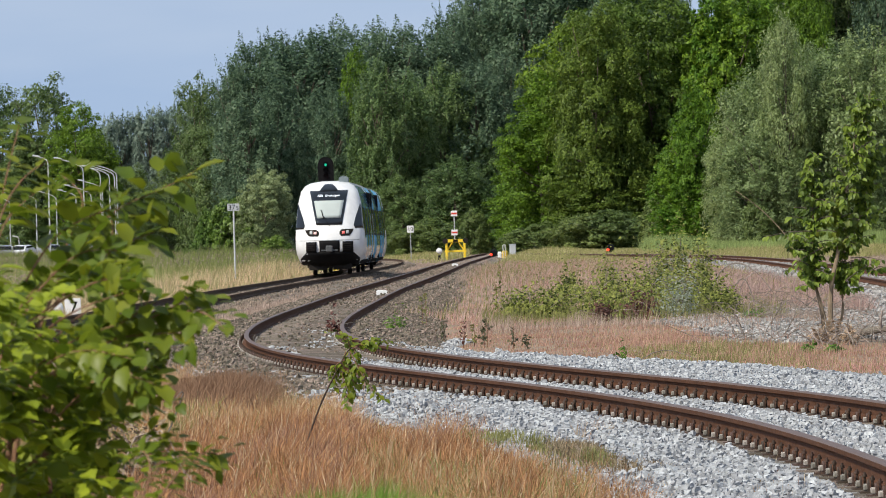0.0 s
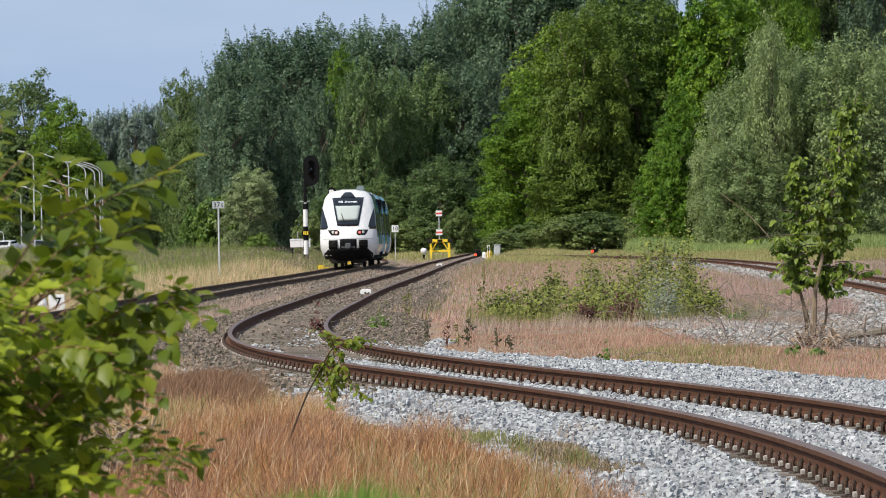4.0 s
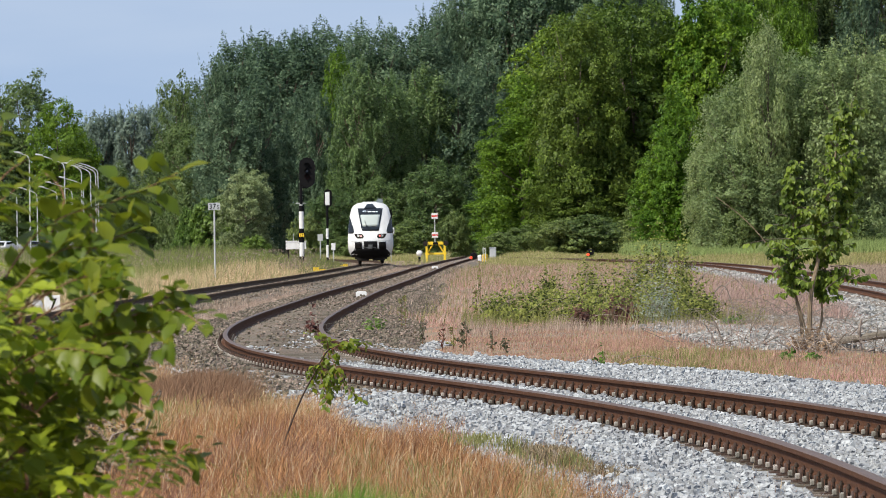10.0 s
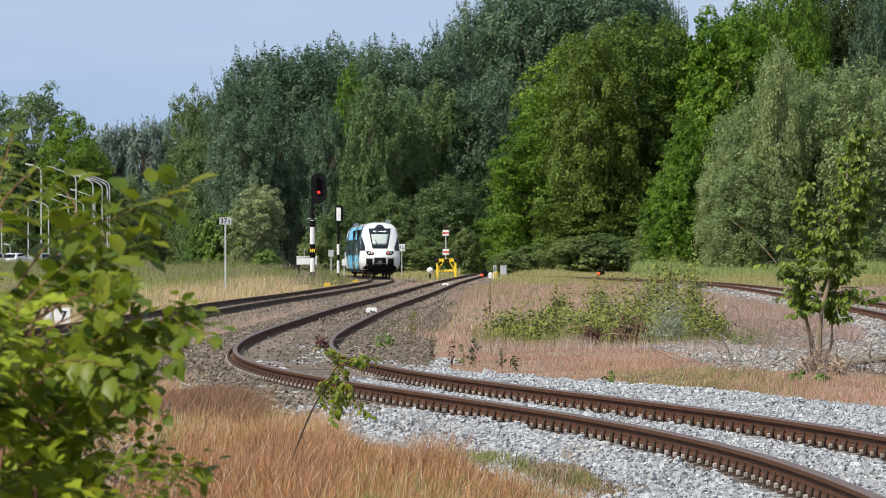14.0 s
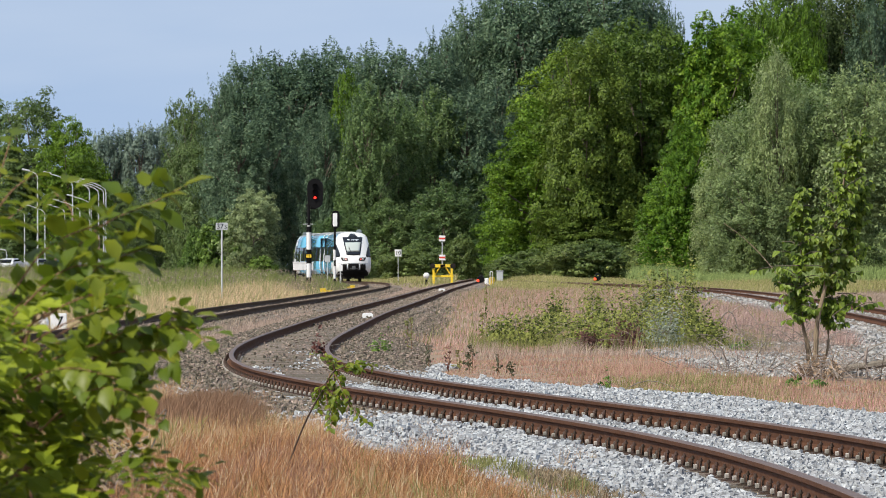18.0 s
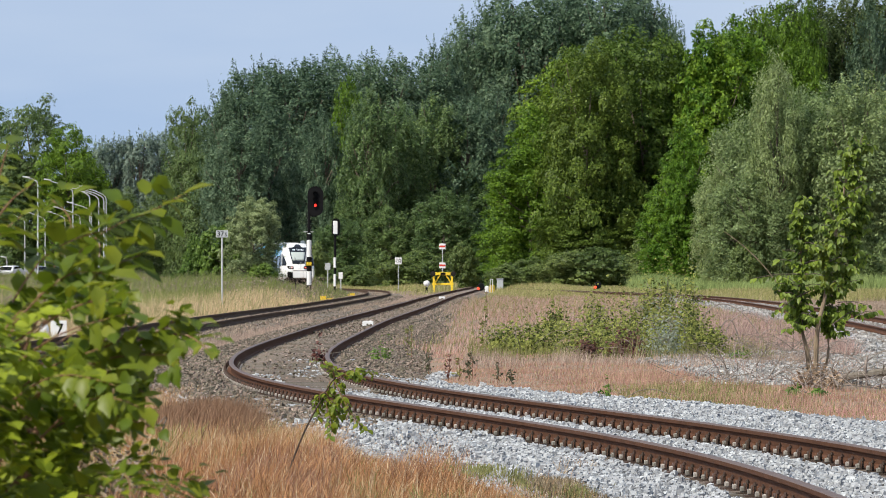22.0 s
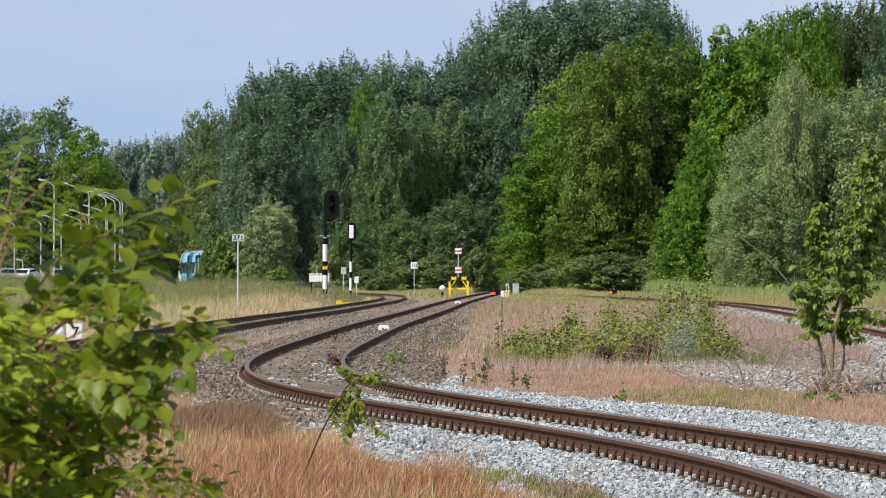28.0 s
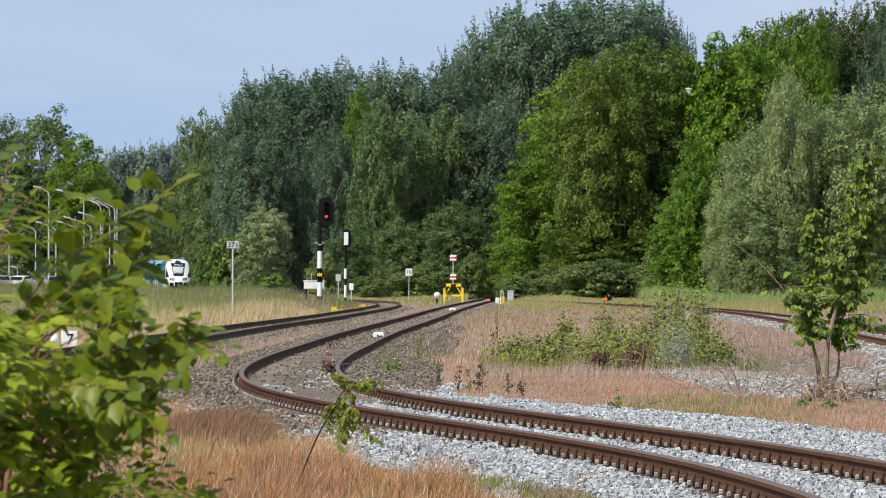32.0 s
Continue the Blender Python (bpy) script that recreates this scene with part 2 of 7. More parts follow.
F_BUSH = foliage("bush_leaves", (0.104, 0.152, 0.010), (0.370, 0.438, 0.032), through_light=0.46, object_var=0.30, scale=3.0, rough=0.45, spec=0.4)
F_BRAMBLE = foliage("bramble_leaves", (0.040, 0.062, 0.010), (0.330, 0.370, 0.090), scale=2.2, rough=0.6, spec=0.3)
F_HOARY = foliage("hoary_leaves", (0.150, 0.185, 0.130), (0.400, 0.450, 0.360), scale=2.0, rough=0.7)
F_RED = foliage("red_dry_grass", (0.222, 0.088, 0.038), (0.625, 0.315, 0.155), scale=1.2, through_light=0.3, rough=0.8)
F_PINK = foliage("pink_dry_grass", (0.315, 0.165, 0.130), (0.640, 0.398, 0.325), scale=0.5, through_light=0.3, rough=0.8)
F_STRAW = foliage("straw_grass", (0.265, 0.225, 0.105), (0.600, 0.515, 0.280), scale=0.25, through_light=0.3, rough=0.8)
F_GRASS = foliage("green_grass", (0.080, 0.120, 0.025), (0.230, 0.280, 0.080), scale=0.3, through_light=0.3, rough=0.8)
M_WHITE = paint("white_paint", (0.72, 0.73, 0.74), 0.35, 0.10)
M_DULL = paint("dull_grey_board", (0.42, 0.45, 0.47), 0.5, 0.15)
M_BLUE = paint("light_blue_paint", (0.125, 0.41, 0.61), 0.08, 0.06, spec=0.7)
M_BLACK = paint("black_paint", (0.008, 0.008, 0.009), 0.6, 0.3, spec=0.08)
M_DARK = surface("sooty_metal", [(0.3, (0.012, 0.011, 0.010)), (0.7, (0.032, 0.028, 0.025))], scale=4, rough=0.85, bump=0.3, spec=0.1)
M_YELLOW = paint("yellow_paint", (0.80, 0.56, 0.03), 0.5, 0.15)
M_GREY = paint("grey_paint", (0.42, 0.44, 0.45), 0.5, 0.12)
M_STEEL = paint("galvanised_steel", (0.55, 0.57, 0.58), 0.45, 0.12, metal=0.3)
M_RED = paint("red_paint", (0.62, 0.05, 0.03), 0.5, 0.15)
M_ORANGE = paint("orange_paint", (0.85, 0.22, 0.04), 0.5, 0.15)
M_GLASS = paint("dark_glass", (0.012, 0.016, 0.022), 0.08, 0.1)
# the windscreen's pale reflection is put into its base colour
M_SCREEN = paint("pale_reflection_glass", (0.42, 0.47, 0.46), 0.10, 0.06, scale=0.8)
G_RED = glow("red_light", (1.0, 0.03, 0.02), 2.6)
G_GREEN = glow("green_light", (0.02, 0.75, 0.42), 0.45)
G_TAIL = glow("tail_light", (0.78, 0.14, 0.12), 0.34)
G_PALE = glow("pale_tail_light", (0.75, 0.42, 0.40), 0.22)
G_TEXT = glow("display_letters", (0.85, 0.9, 1.0), 0.6)
F_DEAD = foliage("dead_stems", (0.200, 0.135, 0.115), (0.470, 0.350, 0.300), scale=0.8, through_light=0.2, rough=0.8)
F_SEED = foliage("grass_seed_heads", (0.165, 0.122, 0.100), (0.420, 0.342, 0.280), scale=0.3, through_light=0.3, rough=0.8)
F_OLIVE = foliage("olive_grass", (0.120, 0.125, 0.040), (0.300, 0.300, 0.110), scale=0.25, through_light=0.3, rough=0.8)
F_REED = foliage("reed_leaves", (0.118, 0.182, 0.055), (0.310, 0.410, 0.140), scale=0.25, through_light=0.3, rough=0.8)
M_STONE_GREY = surface("grey_rubble", [(0.25, (0.16, 0.155, 0.15)), (0.5, (0.29, 0.285, 0.275)), (0.75, (0.45, 0.44, 0.43))], scale=4.0, rough=0.9, bump=0.3, bump_scale=60, island_var=0.45, fine=30)
M_TWIG = surface("red_brown_twig", [(0.3, (0.14, 0.065, 0.035)), (0.7, (0.26, 0.14, 0.08))], scale=20, rough=0.8, bump=0.2)
M_DEADWOOD = surface("dead_wood", [(0.3, (0.14, 0.11, 0.09)), (0.7, (0.34, 0.29, 0.25))], scale=10, rough=0.9, bump=0.4, object_var=0.3)
F_SAPLING = foliage("sapling_leaves", (0.078, 0.122, 0.010), (0.340, 0.420, 0.050), through_light=0.45, object_var=0.25, scale=2.0)
F_DOCK = foliage("dock_leaves", (0.085, 0.036, 0.028), (0.200, 0.095, 0.070), scale=2.0)
F_DRAB = foliage("drab_seed_heads", (0.070, 0.075, 0.040), (0.190, 0.180, 0.105), scale=2.0)
M_CLIPFACE = surface("clip_face", [(0.3, (0.165, 0.150, 0.130)), (0.7, (0.375, 0.350, 0.315))], scale=14.0, rough=0.8, bump=0.2, object_var=0.35)
F_BROWN = foliage("dark_dry_grass", (0.150, 0.075, 0.044), (0.350, 0.205, 0.128), scale=1.2, through_light=0.3, rough=0.8)
F_TAN = foliage("tan_dry_grass", (0.255, 0.185, 0.140), (0.550, 0.430, 0.350), scale=0.4, through_light=0.3, rough=0.8)
F_PALE = foliage("pale_dry_stalks", (0.420, 0.300, 0.170), (0.720, 0.560, 0.360), scale=1.2, through_light=0.3, rough=0.7)
F_WITHER = foliage("withered_leaves", (0.115, 0.078, 0.046), (0.400, 0.305, 0.200), scale=3.0, through_light=0.2, rough=0.8)
F_AMBER = foliage("amber_dry_grass", (0.340, 0.190, 0.092), (0.700, 0.465, 0.265), scale=1.2, through_light=0.3, rough=0.8)
F_MEADOW = foliage("meadow_blades", (0.175, 0.185, 0.055), (0.420, 0.425, 0.155), scale=0.2, through_light=0.3, rough=0.8)
F_LUSH = foliage("lush_grass", (0.110, 0.210, 0.020), (0.260, 0.420, 0.060), scale=0.8, through_light=0.4, rough=0.6)
M_PALESTEM = surface("pale_dead_stem", [(0.3, (0.26, 0.20, 0.15)), (0.7, (0.50, 0.42, 0.33))], scale=15, rough=0.85, bump=0.2)
M_DARKSTEM = surface("dark_stem", [(0.3, (0.030, 0.018, 0.012)), (0.7, (0.075, 0.045, 0.030))], scale=9, rough=0.85, bump=0.3)
M_STEM = surface("young_stem_bark", [(0.3, (0.11, 0.08, 0.05)), (0.7, (0.31, 0.24, 0.16))], scale=9, rough=0.85, bump=0.4, squash=(2, 2, 0.6))
F_FIELD = foliage("field_grass", (0.095, 0.134, 0.030), (0.255, 0.312, 0.086), scale=0.25, through_light=0.3, rough=0.8)
F_ROSE = foliage("rose_dry_grass", (0.350, 0.170, 0.135), (0.660, 0.395, 0.320), scale=0.5, through_light=0.3, rough=0.8)
# a darker brown than the siding's rails
M_RAIL_DARK = surface("dark_brown_rail", [(0.25, (0.045, 0.027, 0.017)), (0.5, (0.082, 0.051, 0.033)), (0.75, (0.128, 0.084, 0.057))], scale=3.0, rough=0.8, bump=0.3, bump_scale=40, fine=30, spec=0.15)
M_COUPLER = paint("coupler_steel", (0.075, 0.08, 0.085), 0.6, 0.25)
M_ROOF = paint("grey_roof_paint", (0.15, 0.185, 0.20), 0.5, 0.15)

# ---- the lines of the tracks: (distance, across) ----
SIDING = spline([(40, 3.294), (50, 3.126), (60, 2.659), (72, 1.576), (86, -0.033), (102, -1.552), (122, -2.438), (145, -2.668), (175, -2.55), (215, -2.313), (270, -1.771), (340, -1.021), (430, -0.163), (540, 1.108), (680, 2.998), (760, 4.2)])
MAIN = spline([(60, -8.3), (150, -7.35), (200, -7.0), (265, -6.35), (320, -5.5), (390, -4.75), (450, -4.2), (500, -3.95), (565, -4.3), (630, -6.0), (664, -8.06), (698, -10.97), (733, -14.4), (776, -19.2), (820, -23.9), (856, -27.4), (892, -30.5), (920, -32.9), (950, -35.4), (1050, -43.5)])
LOOP = spline([(110, 9.0), (195, 11.7), (250, 12.8), (320, 14.2), (380, 15.0), (430, 15.2), (480, 14.5), (540, 12.4), (620, 8.4), (700, 4.6)])
STUB = spline([(560, -2.4), (620, -1.4), (690, 0.2), (705, 0.55)])
Z_GROUND = -0.30
BANK = 0.9


def bump_noise(x, y, s=1.0):
    return np.sin(x * 1.7 / s + 1.3 * np.sin(y * 0.37 / s)) * np.sin(y * 0.61 / s + 0.7 * np.sin(x * 1.1 / s))


def ground_z(x, y):
    """Height of the open ground."""
    x, y = np.asarray(x, float), np.asarray(y, float)
    z = Z_GROUND + 0.035 * bump_noise(x, y * 0.5) * np.clip(y / 60, 0, 1) + 0.02 * bump_noise(x + 5, y, 0.3)
    for line, a, b in ((SIDING, 40, 760), (MAIN, 60, 1050), (LOOP, 110, 700), (STUB, 560, 705)):
        d = np.abs(x - line(np.clip(y, a, b)))
        k = np.clip((3.2 - d) / 1.0, 0, 1) * ((y > a - 20) & (y < b + 20))
        z = z * (1 - k) + (Z_GROUND - 0.10) * k
    # the road and its car park lie on a low bank
    return z + BANK * np.clip((y - 728) / 16, 0, 1) * np.clip((985 - y) / 30, 0, 1) * np.clip((-24 - x - np.clip(y - 790, 0, 999) * 0.11) / 5, 0, 1)


def sheet(name, xs, ys, zf, mat, label, category):
    X, Y = np.meshgrid(xs, ys)
    V = np.stack([X, Y, zf(X, Y)], -1).reshape(-1, 3)
    n, m = len(xs), len(ys)
    i = (np.arange(m - 1)[:, None] * n + np.arange(n - 1)[None]).ravel()
    F = np.stack([i, i + 1, i + n + 1, i + n], 1)
    ob = part(name, mesh_np(name, V, F, True), mat)
    return tagged(ob, label, category, kind="structure")


gx = np.concatenate([[-3000, -1200, -500, -250, -120, -70], np.arange(-45, 46, 0.75), [70, 120, 250, 500, 1200, 3000]])
gy = np.concatenate([[-3000, -800, -200, -50, 0, 20], np.arange(30, 240, 1.5), np.arange(240, 1100, 8), [1300, 1700, 2400, 3500, 4900]])
sheet("ground", gx, gy, ground_z, M_SOIL, "dry flat ground of sandy soil and short grass", "ground")


def centre(line, y0, y1, step):
    """Places along a line at equal steps of its length: x, y, heading from straight ahead."""
    y = np.arange(y0, y1, 0.25)
    x = line(y)
    s = np.concatenate([[0], np.cumsum(np.hypot(np.diff(x), np.diff(y)))])
    k = np.arange(0, s[-1], step)
    cy = np.interp(k, s, y)
    cx = line(cy)
    return cx, cy, np.arctan2(line(cy + 0.1) - line(cy - 0.1), 0.2)


def sweep(profile, cx, cy, ang, off=0.0, closed=True, zoff=None):
    """A profile (across, height) carried along a line."""
    P = np.array(profile, float)
    n, k = len(cx), len(P)
    ca, sa = np.cos(ang), np.sin(ang)
    a = P[None, :, 0] + off
    V = np.stack([cx[:, None] + a * ca[:, None], cy[:, None] - a * sa[:, None], np.broadcast_to(P[None, :, 1], (n, k)) + (0 if zoff is None else zoff)], -1).reshape(-1, 3)
    i = np.arange(n - 1)[:, None] * k
    j = np.arange(k if closed else k - 1)[None]
    j2 = (j + 1) % k
    F = np.stack([i + j, i + j2, i + k + j2, i + k + j], -1).reshape(-1, 4)
    return V, F


RAIL_PROFILE = [(-0.070, -0.159), (0.070, -0.159), (0.070, -0.148), (0.020, -0.130), (0.009, -0.115), (0.009, -0.055), (0.034, -0.040), (0.036, -0.010), (0.028, 0.0), (-0.028, 0.0), (-0.036, -0.010), (-0.034, -0.040), (-0.009, -0.055), (-0.009, -0.115), (-0.020, -0.130), (-0.070, -0.148)]
GAUGE = 0.7535


def fastening_mesh():
    """Plate, two clips and their bolts for one rail on one sleeper; the rail lies along y."""
    bm = bmesh.new()
    box(bm, -0.165, 0.165, -0.075, 0.075, -0.176, -0.158)
    for s in (-1, 1):
        # a spring clip bowed over the rail foot like an omega, and its bolt with a nut
        ring = [(s * 0.112, -0.074, -0.152), (s * 0.112, -0.050, -0.150)] + [(s * 0.112, 0.054 * math.cos(a), -0.146 + 0.048 * math.sin(a)) for a in (3.14, 2.5, 1.95, 1.57, 1.2, 0.65, 0.0)] + [(s * 0.112, 0.050, -0.150), (s * 0.112, 0.074, -0.152)]
        tube(bm, ring, [0.0085] * len(ring), 5)
        rod(bm, (s * 0.088, 0, -0.16), (s * 0.088, 0, -0.070), 0.009, n=6)
        rod(bm, (s * 0.088, 0, -0.098), (s * 0.088, 0, -0.082), 0.017, n=6)
    k = len(bm.faces)
    for s in (-1, 1):
        box(bm, min(s * 0.110, s * 0.142), max(s * 0.110, s * 0.142), -0.031, 0.031, -0.156, -0.118, bevel=0.006)
    bm.faces.ensure_lookup_table()
    for f in bm.faces[k:]:
        f.material_index = 1
    me = bpy.data.meshes.new("rail_fastening")
    bm.to_mesh(me)
    bm.free()
    me.materials.append(M_CLIP)
    me.materials.append(M_CLIPFACE)
    return me


def sleeper_mesh():
    bm = bmesh.new()
    box(bm, -1.3, 1.3, -0.125, 0.125, -0.32, -0.17, bevel=0.012)
    me = bpy.data.meshes.new("sleeper")
    bm.to_mesh(me)
    bm.free()
    me.materials.append(M_SLEEPER)
    return me


SLEEPER, FASTENING = sleeper_mesh(), fastening_mesh()


def joined(me, poses):
    """Many placed copies of a mesh as arrays."""
    V = np.array([v.co[:] for v in me.vertices])
    out = []
    for m in poses:
        out.append(V @ np.array(m.to_3x3()).T + np.array(m.translation))
    base = [list(p.vertices) for p in me.polygons]
    F = [[i + k * len(V) for i in f] for k in range(len(poses)) for f in base]
    res = bpy.data.meshes.new(me.name + "_row")
    res.from_pydata(np.concatenate(out).tolist(), [], F)
    for m in me.materials:
        res.materials.append(m)
    return res


def track(name, line, y0, y1, label, near_end=None, pitch=0.64, rail_mat=None, z=0.0):
    """A track: two rails, sleepers and their fastenings, over its ballast bed."""
    top = empty(name, pose(0, 0, z), label, "railway track", kind="structure")
    cx, cy, an = centre(line, y0, y1, 1.6)
    for s in (-1, 1):
        V, F = sweep(RAIL_PROFILE, cx, cy, an, s * GAUGE)
        me = mesh_np("rail", V, F, False)
        me.materials.append(rail_mat or M_RAIL)
        me.materials.append(rail_mat or M_HEAD)
        idx = np.tile(np.array([0] * 7 + [1, 1, 1] + [0] * 6, np.int32), len(cx) - 1)
        me.polygons.foreach_set("material_index", idx)
        part("rail", me, None, top)
    sx, sy, sa = centre(line, y0, y1, pitch)
    rest = []
    for x, y, a in zip(sx, sy, sa):
        m = pose(x, y, 0, 0, 0, -math.degrees(a))
        if near_end is not None and y < near_end:
            ob = part("sleeper", SLEEPER, None, top)
            ob.matrix_local = m @ pose(rng.normal(0, 0.02), rng.normal(0, 0.01), rng.normal(0, 0.004) + (0.022 if y > 100 else 0), 0, 0, rng.normal(0, 0.5))
            if y < 128:
                for s in (-1, 1):
                    part("rail_fastening", FASTENING, None, top).matrix_local = m @ pose(s * GAUGE, rng.normal(0, 0.006), 0, 0, 0, rng.normal(0, 1.5))
        else:
            rest.append(m)
    if rest:
        tagged(part("sleepers", joined(SLEEPER, rest), None, top), kind="stuff")
    return top


def bed(name, line, y0, y1, left, right, mat, label, crown=-0.185, step=2.0, spread=None):
    """The ballast bed under a track: a low bank of broken stone."""
    cx, cy, an = centre(line, y0, y1, step)
    prof = [(-left - 0.9, Z_GROUND - 0.12), (-left, crown - 0.03), (-1.2, crown), (-0.5, crown - 0.005), (0.5, crown - 0.005), (1.2, crown), (right, crown - 0.03), (right + 0.9, Z_GROUND - 0.12)]
    V, F = sweep(prof, cx, cy, an, 0.0, closed=False)
    if spread:
        # the bank is wider on the inside of the curve near the camera
        V = V.reshape(len(cx), 8, 3)
        V[:, 6:, 0] += (np.interp(cy, *zip(*spread)) * np.cos(an))[:, None]
        V[:, 6:, 1] -= (np.interp(cy, *zip(*spread)) * np.sin(an))[:, None]
        V = V.reshape(-1, 3)
    V[:, 2] += 0.012 * bump_noise(V[:, 0] * 2, V[:, 1], 0.5)
    return tagged(part(name, mesh_np(name, V, F[:, ::-1], True), mat), label, "ballast", kind="structure")


SPLIT = 106.0
SPREAD = [(40, 1.6), (90, 1.5), (100, 0.7), (108, 0.0)]
bed("ballast_bed_near", SIDING, 40, SPLIT, 1.9, 2.1, M_BED, "pale grey broken-stone ballast bed under the curve", crown=-0.178, spread=SPREAD)
bed("ballast_bed_far", SIDING, SPLIT - 0.2, 758, 1.45, 1.4, M_BED_OLD, "old brown-grey ballast bed under the siding")
bed("ballast_bed_main", MAIN, 60, 1048, 1.45, 1.5, M_BED_OLD, "old brown-grey ballast bed under the main line", step=4)
bed("ballast_bed_loop", LOOP, 110, 700, 1.3, 1.25, M_BED, "grey ballast bed under the loop line", step=4)

# ---- trees ----
def leaf_cloud(P, N, size, aspect=1.0, droop=0.0, rs=None):
    """Folded leaf clumps at places P facing N: four-sided, bent along the middle."""
    rs = rs or rng
    n = len(P)
    N = N / (np.linalg.norm(N, axis=1, keepdims=True) + 1e-9)
    R = rs.normal(size=(n, 3))
    R[:, 2] -= droop
    U = R - (R * N).sum(1, keepdims=True) * N
    U /= np.linalg.norm(U, axis=1, keepdims=True) + 1e-9
    W = np.cross(N, U)
    s = (size * rs.uniform(0.6, 1.35, n))[:, None]
    bend = N * s * 0.22
    a, b = P - U * s * 0.55 * aspect, P + U * s * 0.55 * aspect
    c, d = P + W * s * 0.42 - bend, P - W * s * 0.42 - bend
    V = np.stack([a, c, b, d], 1).reshape(-1, 3)
    i = np.arange(n)[:, None] * 4
    F = np.concatenate([i + [[0, 1, 2]], i + [[0, 2, 3]]], 0)
    return V, F


def spray(P, N, size, aspect, droop, rs):
    """Small leaf sprays: one slim three-sided piece each, at places P, facing N."""
    n = len(P)
    N = N / (np.linalg.norm(N, axis=1, keepdims=True) + 1e-9)
    R = rs.normal(size=(n, 3))
    R[:, 2] -= droop
    U = R - (R * N).sum(1, keepdims=True) * N
    U /= np.linalg.norm(U, axis=1, keepdims=True) + 1e-9
    W = np.cross(N, U)
    s = (size * rs.uniform(0.55, 1.4, n))[:, None]
    V = np.stack([P - U * s * 0.5 * aspect + W * s * 0.45, P + U * s * 0.62 * aspect, P - U * s * 0.5 * aspect - W * s * 0.45], 1).reshape(-1, 3)
    return V, np.arange(3 * n).reshape(-1, 3)


def crown(kind, height, width, n, seed, size, bare=0.0):
    """A crown of leaf sprays: lobes carry clumps, clumps carry sprays, with shaded gaps between; base of the tree at the origin."""
    rs = np.random.default_rng(seed)
    big = {"poplar": 44, "broad": 38, "willow": 46, "shrub": 30}[kind]
    u = (np.arange(big) + rs.uniform(0, 1, big)) / big
    u = bare + (1 - bare) * u ** 0.9
    top = np.clip((u - 0.42) / 0.58, 0, 1)
    env = np.where(u < 0.42, 0.82 + 0.18 * u / 0.42, np.sqrt(np.clip(1 - top ** {"poplar": 4.0, "broad": 5.0, "willow": 3.6, "shrub": 3.2}[kind], 0.01, 1)))
    a = np.arange(big) * 2.39996 + rs.uniform(0, 0.9, big)
    rad = env * rs.uniform(0.62, 1.0, big)
    r = width * rs.uniform(*((0.15, 0.28) if kind == "broad" else (0.13, 0.25)), big) * (1.05 - 0.25 * u) * (0.75 if kind == "shrub" else 1)
    c = np.stack([np.cos(a) * rad * width / 2, np.sin(a) * rad * width / 2, u * height - r * 0.55 * (u > 0.6) + 0.02 * height], 1)
    # an inner row fills the middle
    c = np.concatenate([c, np.stack([rs.normal(0, 0.12, 8) * width, rs.normal(0, 0.12, 8) * width, np.linspace(max(0.12, bare), 0.84, 8) * height], 1)])
    r = np.concatenate([r, np.full(8, 0.2 * width)])
    k = {"poplar": 13, "broad": 12, "willow": 17, "shrub": 13}[kind]
    st = np.array({"poplar": (1.0, 1.0, 1.2), "broad": (1.1, 1.1, 0.85), "willow": (1.0, 1.0, 1.15), "shrub": (1, 1, 0.9)}[kind])
    D1 = rs.normal(size=(len(c) * k, 3))
    D1[:, 2] += 0.25
    D1 /= np.linalg.norm(D1, axis=1, keepdims=True)
    c2 = np.repeat(c, k, 0) + D1 * np.repeat(r, k)[:, None] * st * rs.uniform(0.6, 1.12, len(D1))[:, None]
    r2 = np.repeat(r, k) * rs.uniform(0.20, 0.46, len(D1))
    pick = rs.choice(len(c2), n, p=r2 ** 2 / (r2 ** 2).sum())
    shoot = np.zeros(n, bool)
    D = rs.normal(size=(n, 3))
    if kind in ("broad", "shrub"):
        # boughs spread level: leaves lie on their upper side
        D[:, 2] = np.abs(D[:, 2]) - 0.3
    D /= np.linalg.norm(D, axis=1, keepdims=True)
    st2 = np.array({"poplar": (1.0, 1.0, 1.1), "broad": (1.1, 1.1, 0.95), "willow": (1.0, 1.0, 1.0), "shrub": (1.1, 1.1, 0.8)}[kind])
    P = c2[pick] + D * (r2[pick] * rs.uniform(0.35, 1.08, n) ** 0.5)[:, None] * st2
    # boughs of a poplar and a willow hang a little outwards
    if kind in ("poplar", "willow"):
        away = np.hypot(P[:, 0] - np.repeat(c, k, 0)[pick, 0], P[:, 1] - np.repeat(c, k, 0)[pick, 1])
        P[:, 2] -= 0.12 * away
    # a thin veil of single sprays inside
    veil = rs.choice(n, n // 8, replace=False)
    P[veil] = np.repeat(c, k, 0)[pick[veil]] + rs.normal(0, 0.42, (len(veil), 3)) * np.repeat(r, k)[pick[veil], None]
    if kind == "poplar":
        # upright shoots stand out of the lobes
        ups = rs.choice(np.flatnonzero(D1[:, 2] > 0.0), 300)
        m = n // 4
        j = rs.integers(0, len(ups), m)
        out = D1[ups] * np.array([1, 1, 0.3])
        way = np.array([0, 0, 1.0]) + 0.45 * out + rs.normal(0, 0.12, (len(ups), 3))
        long = rs.uniform(0.025, 0.055, len(ups)) * height
        q = rs.uniform(0, 1, m)
        P[:m] = c2[ups[j]] + D1[ups[j]] * (r2[ups[j]] * 0.7)[:, None] + way[j] * (long[j] * q)[:, None] + rs.normal(0, 0.0075, (m, 3)) * height * (1.15 - q)[:, None]
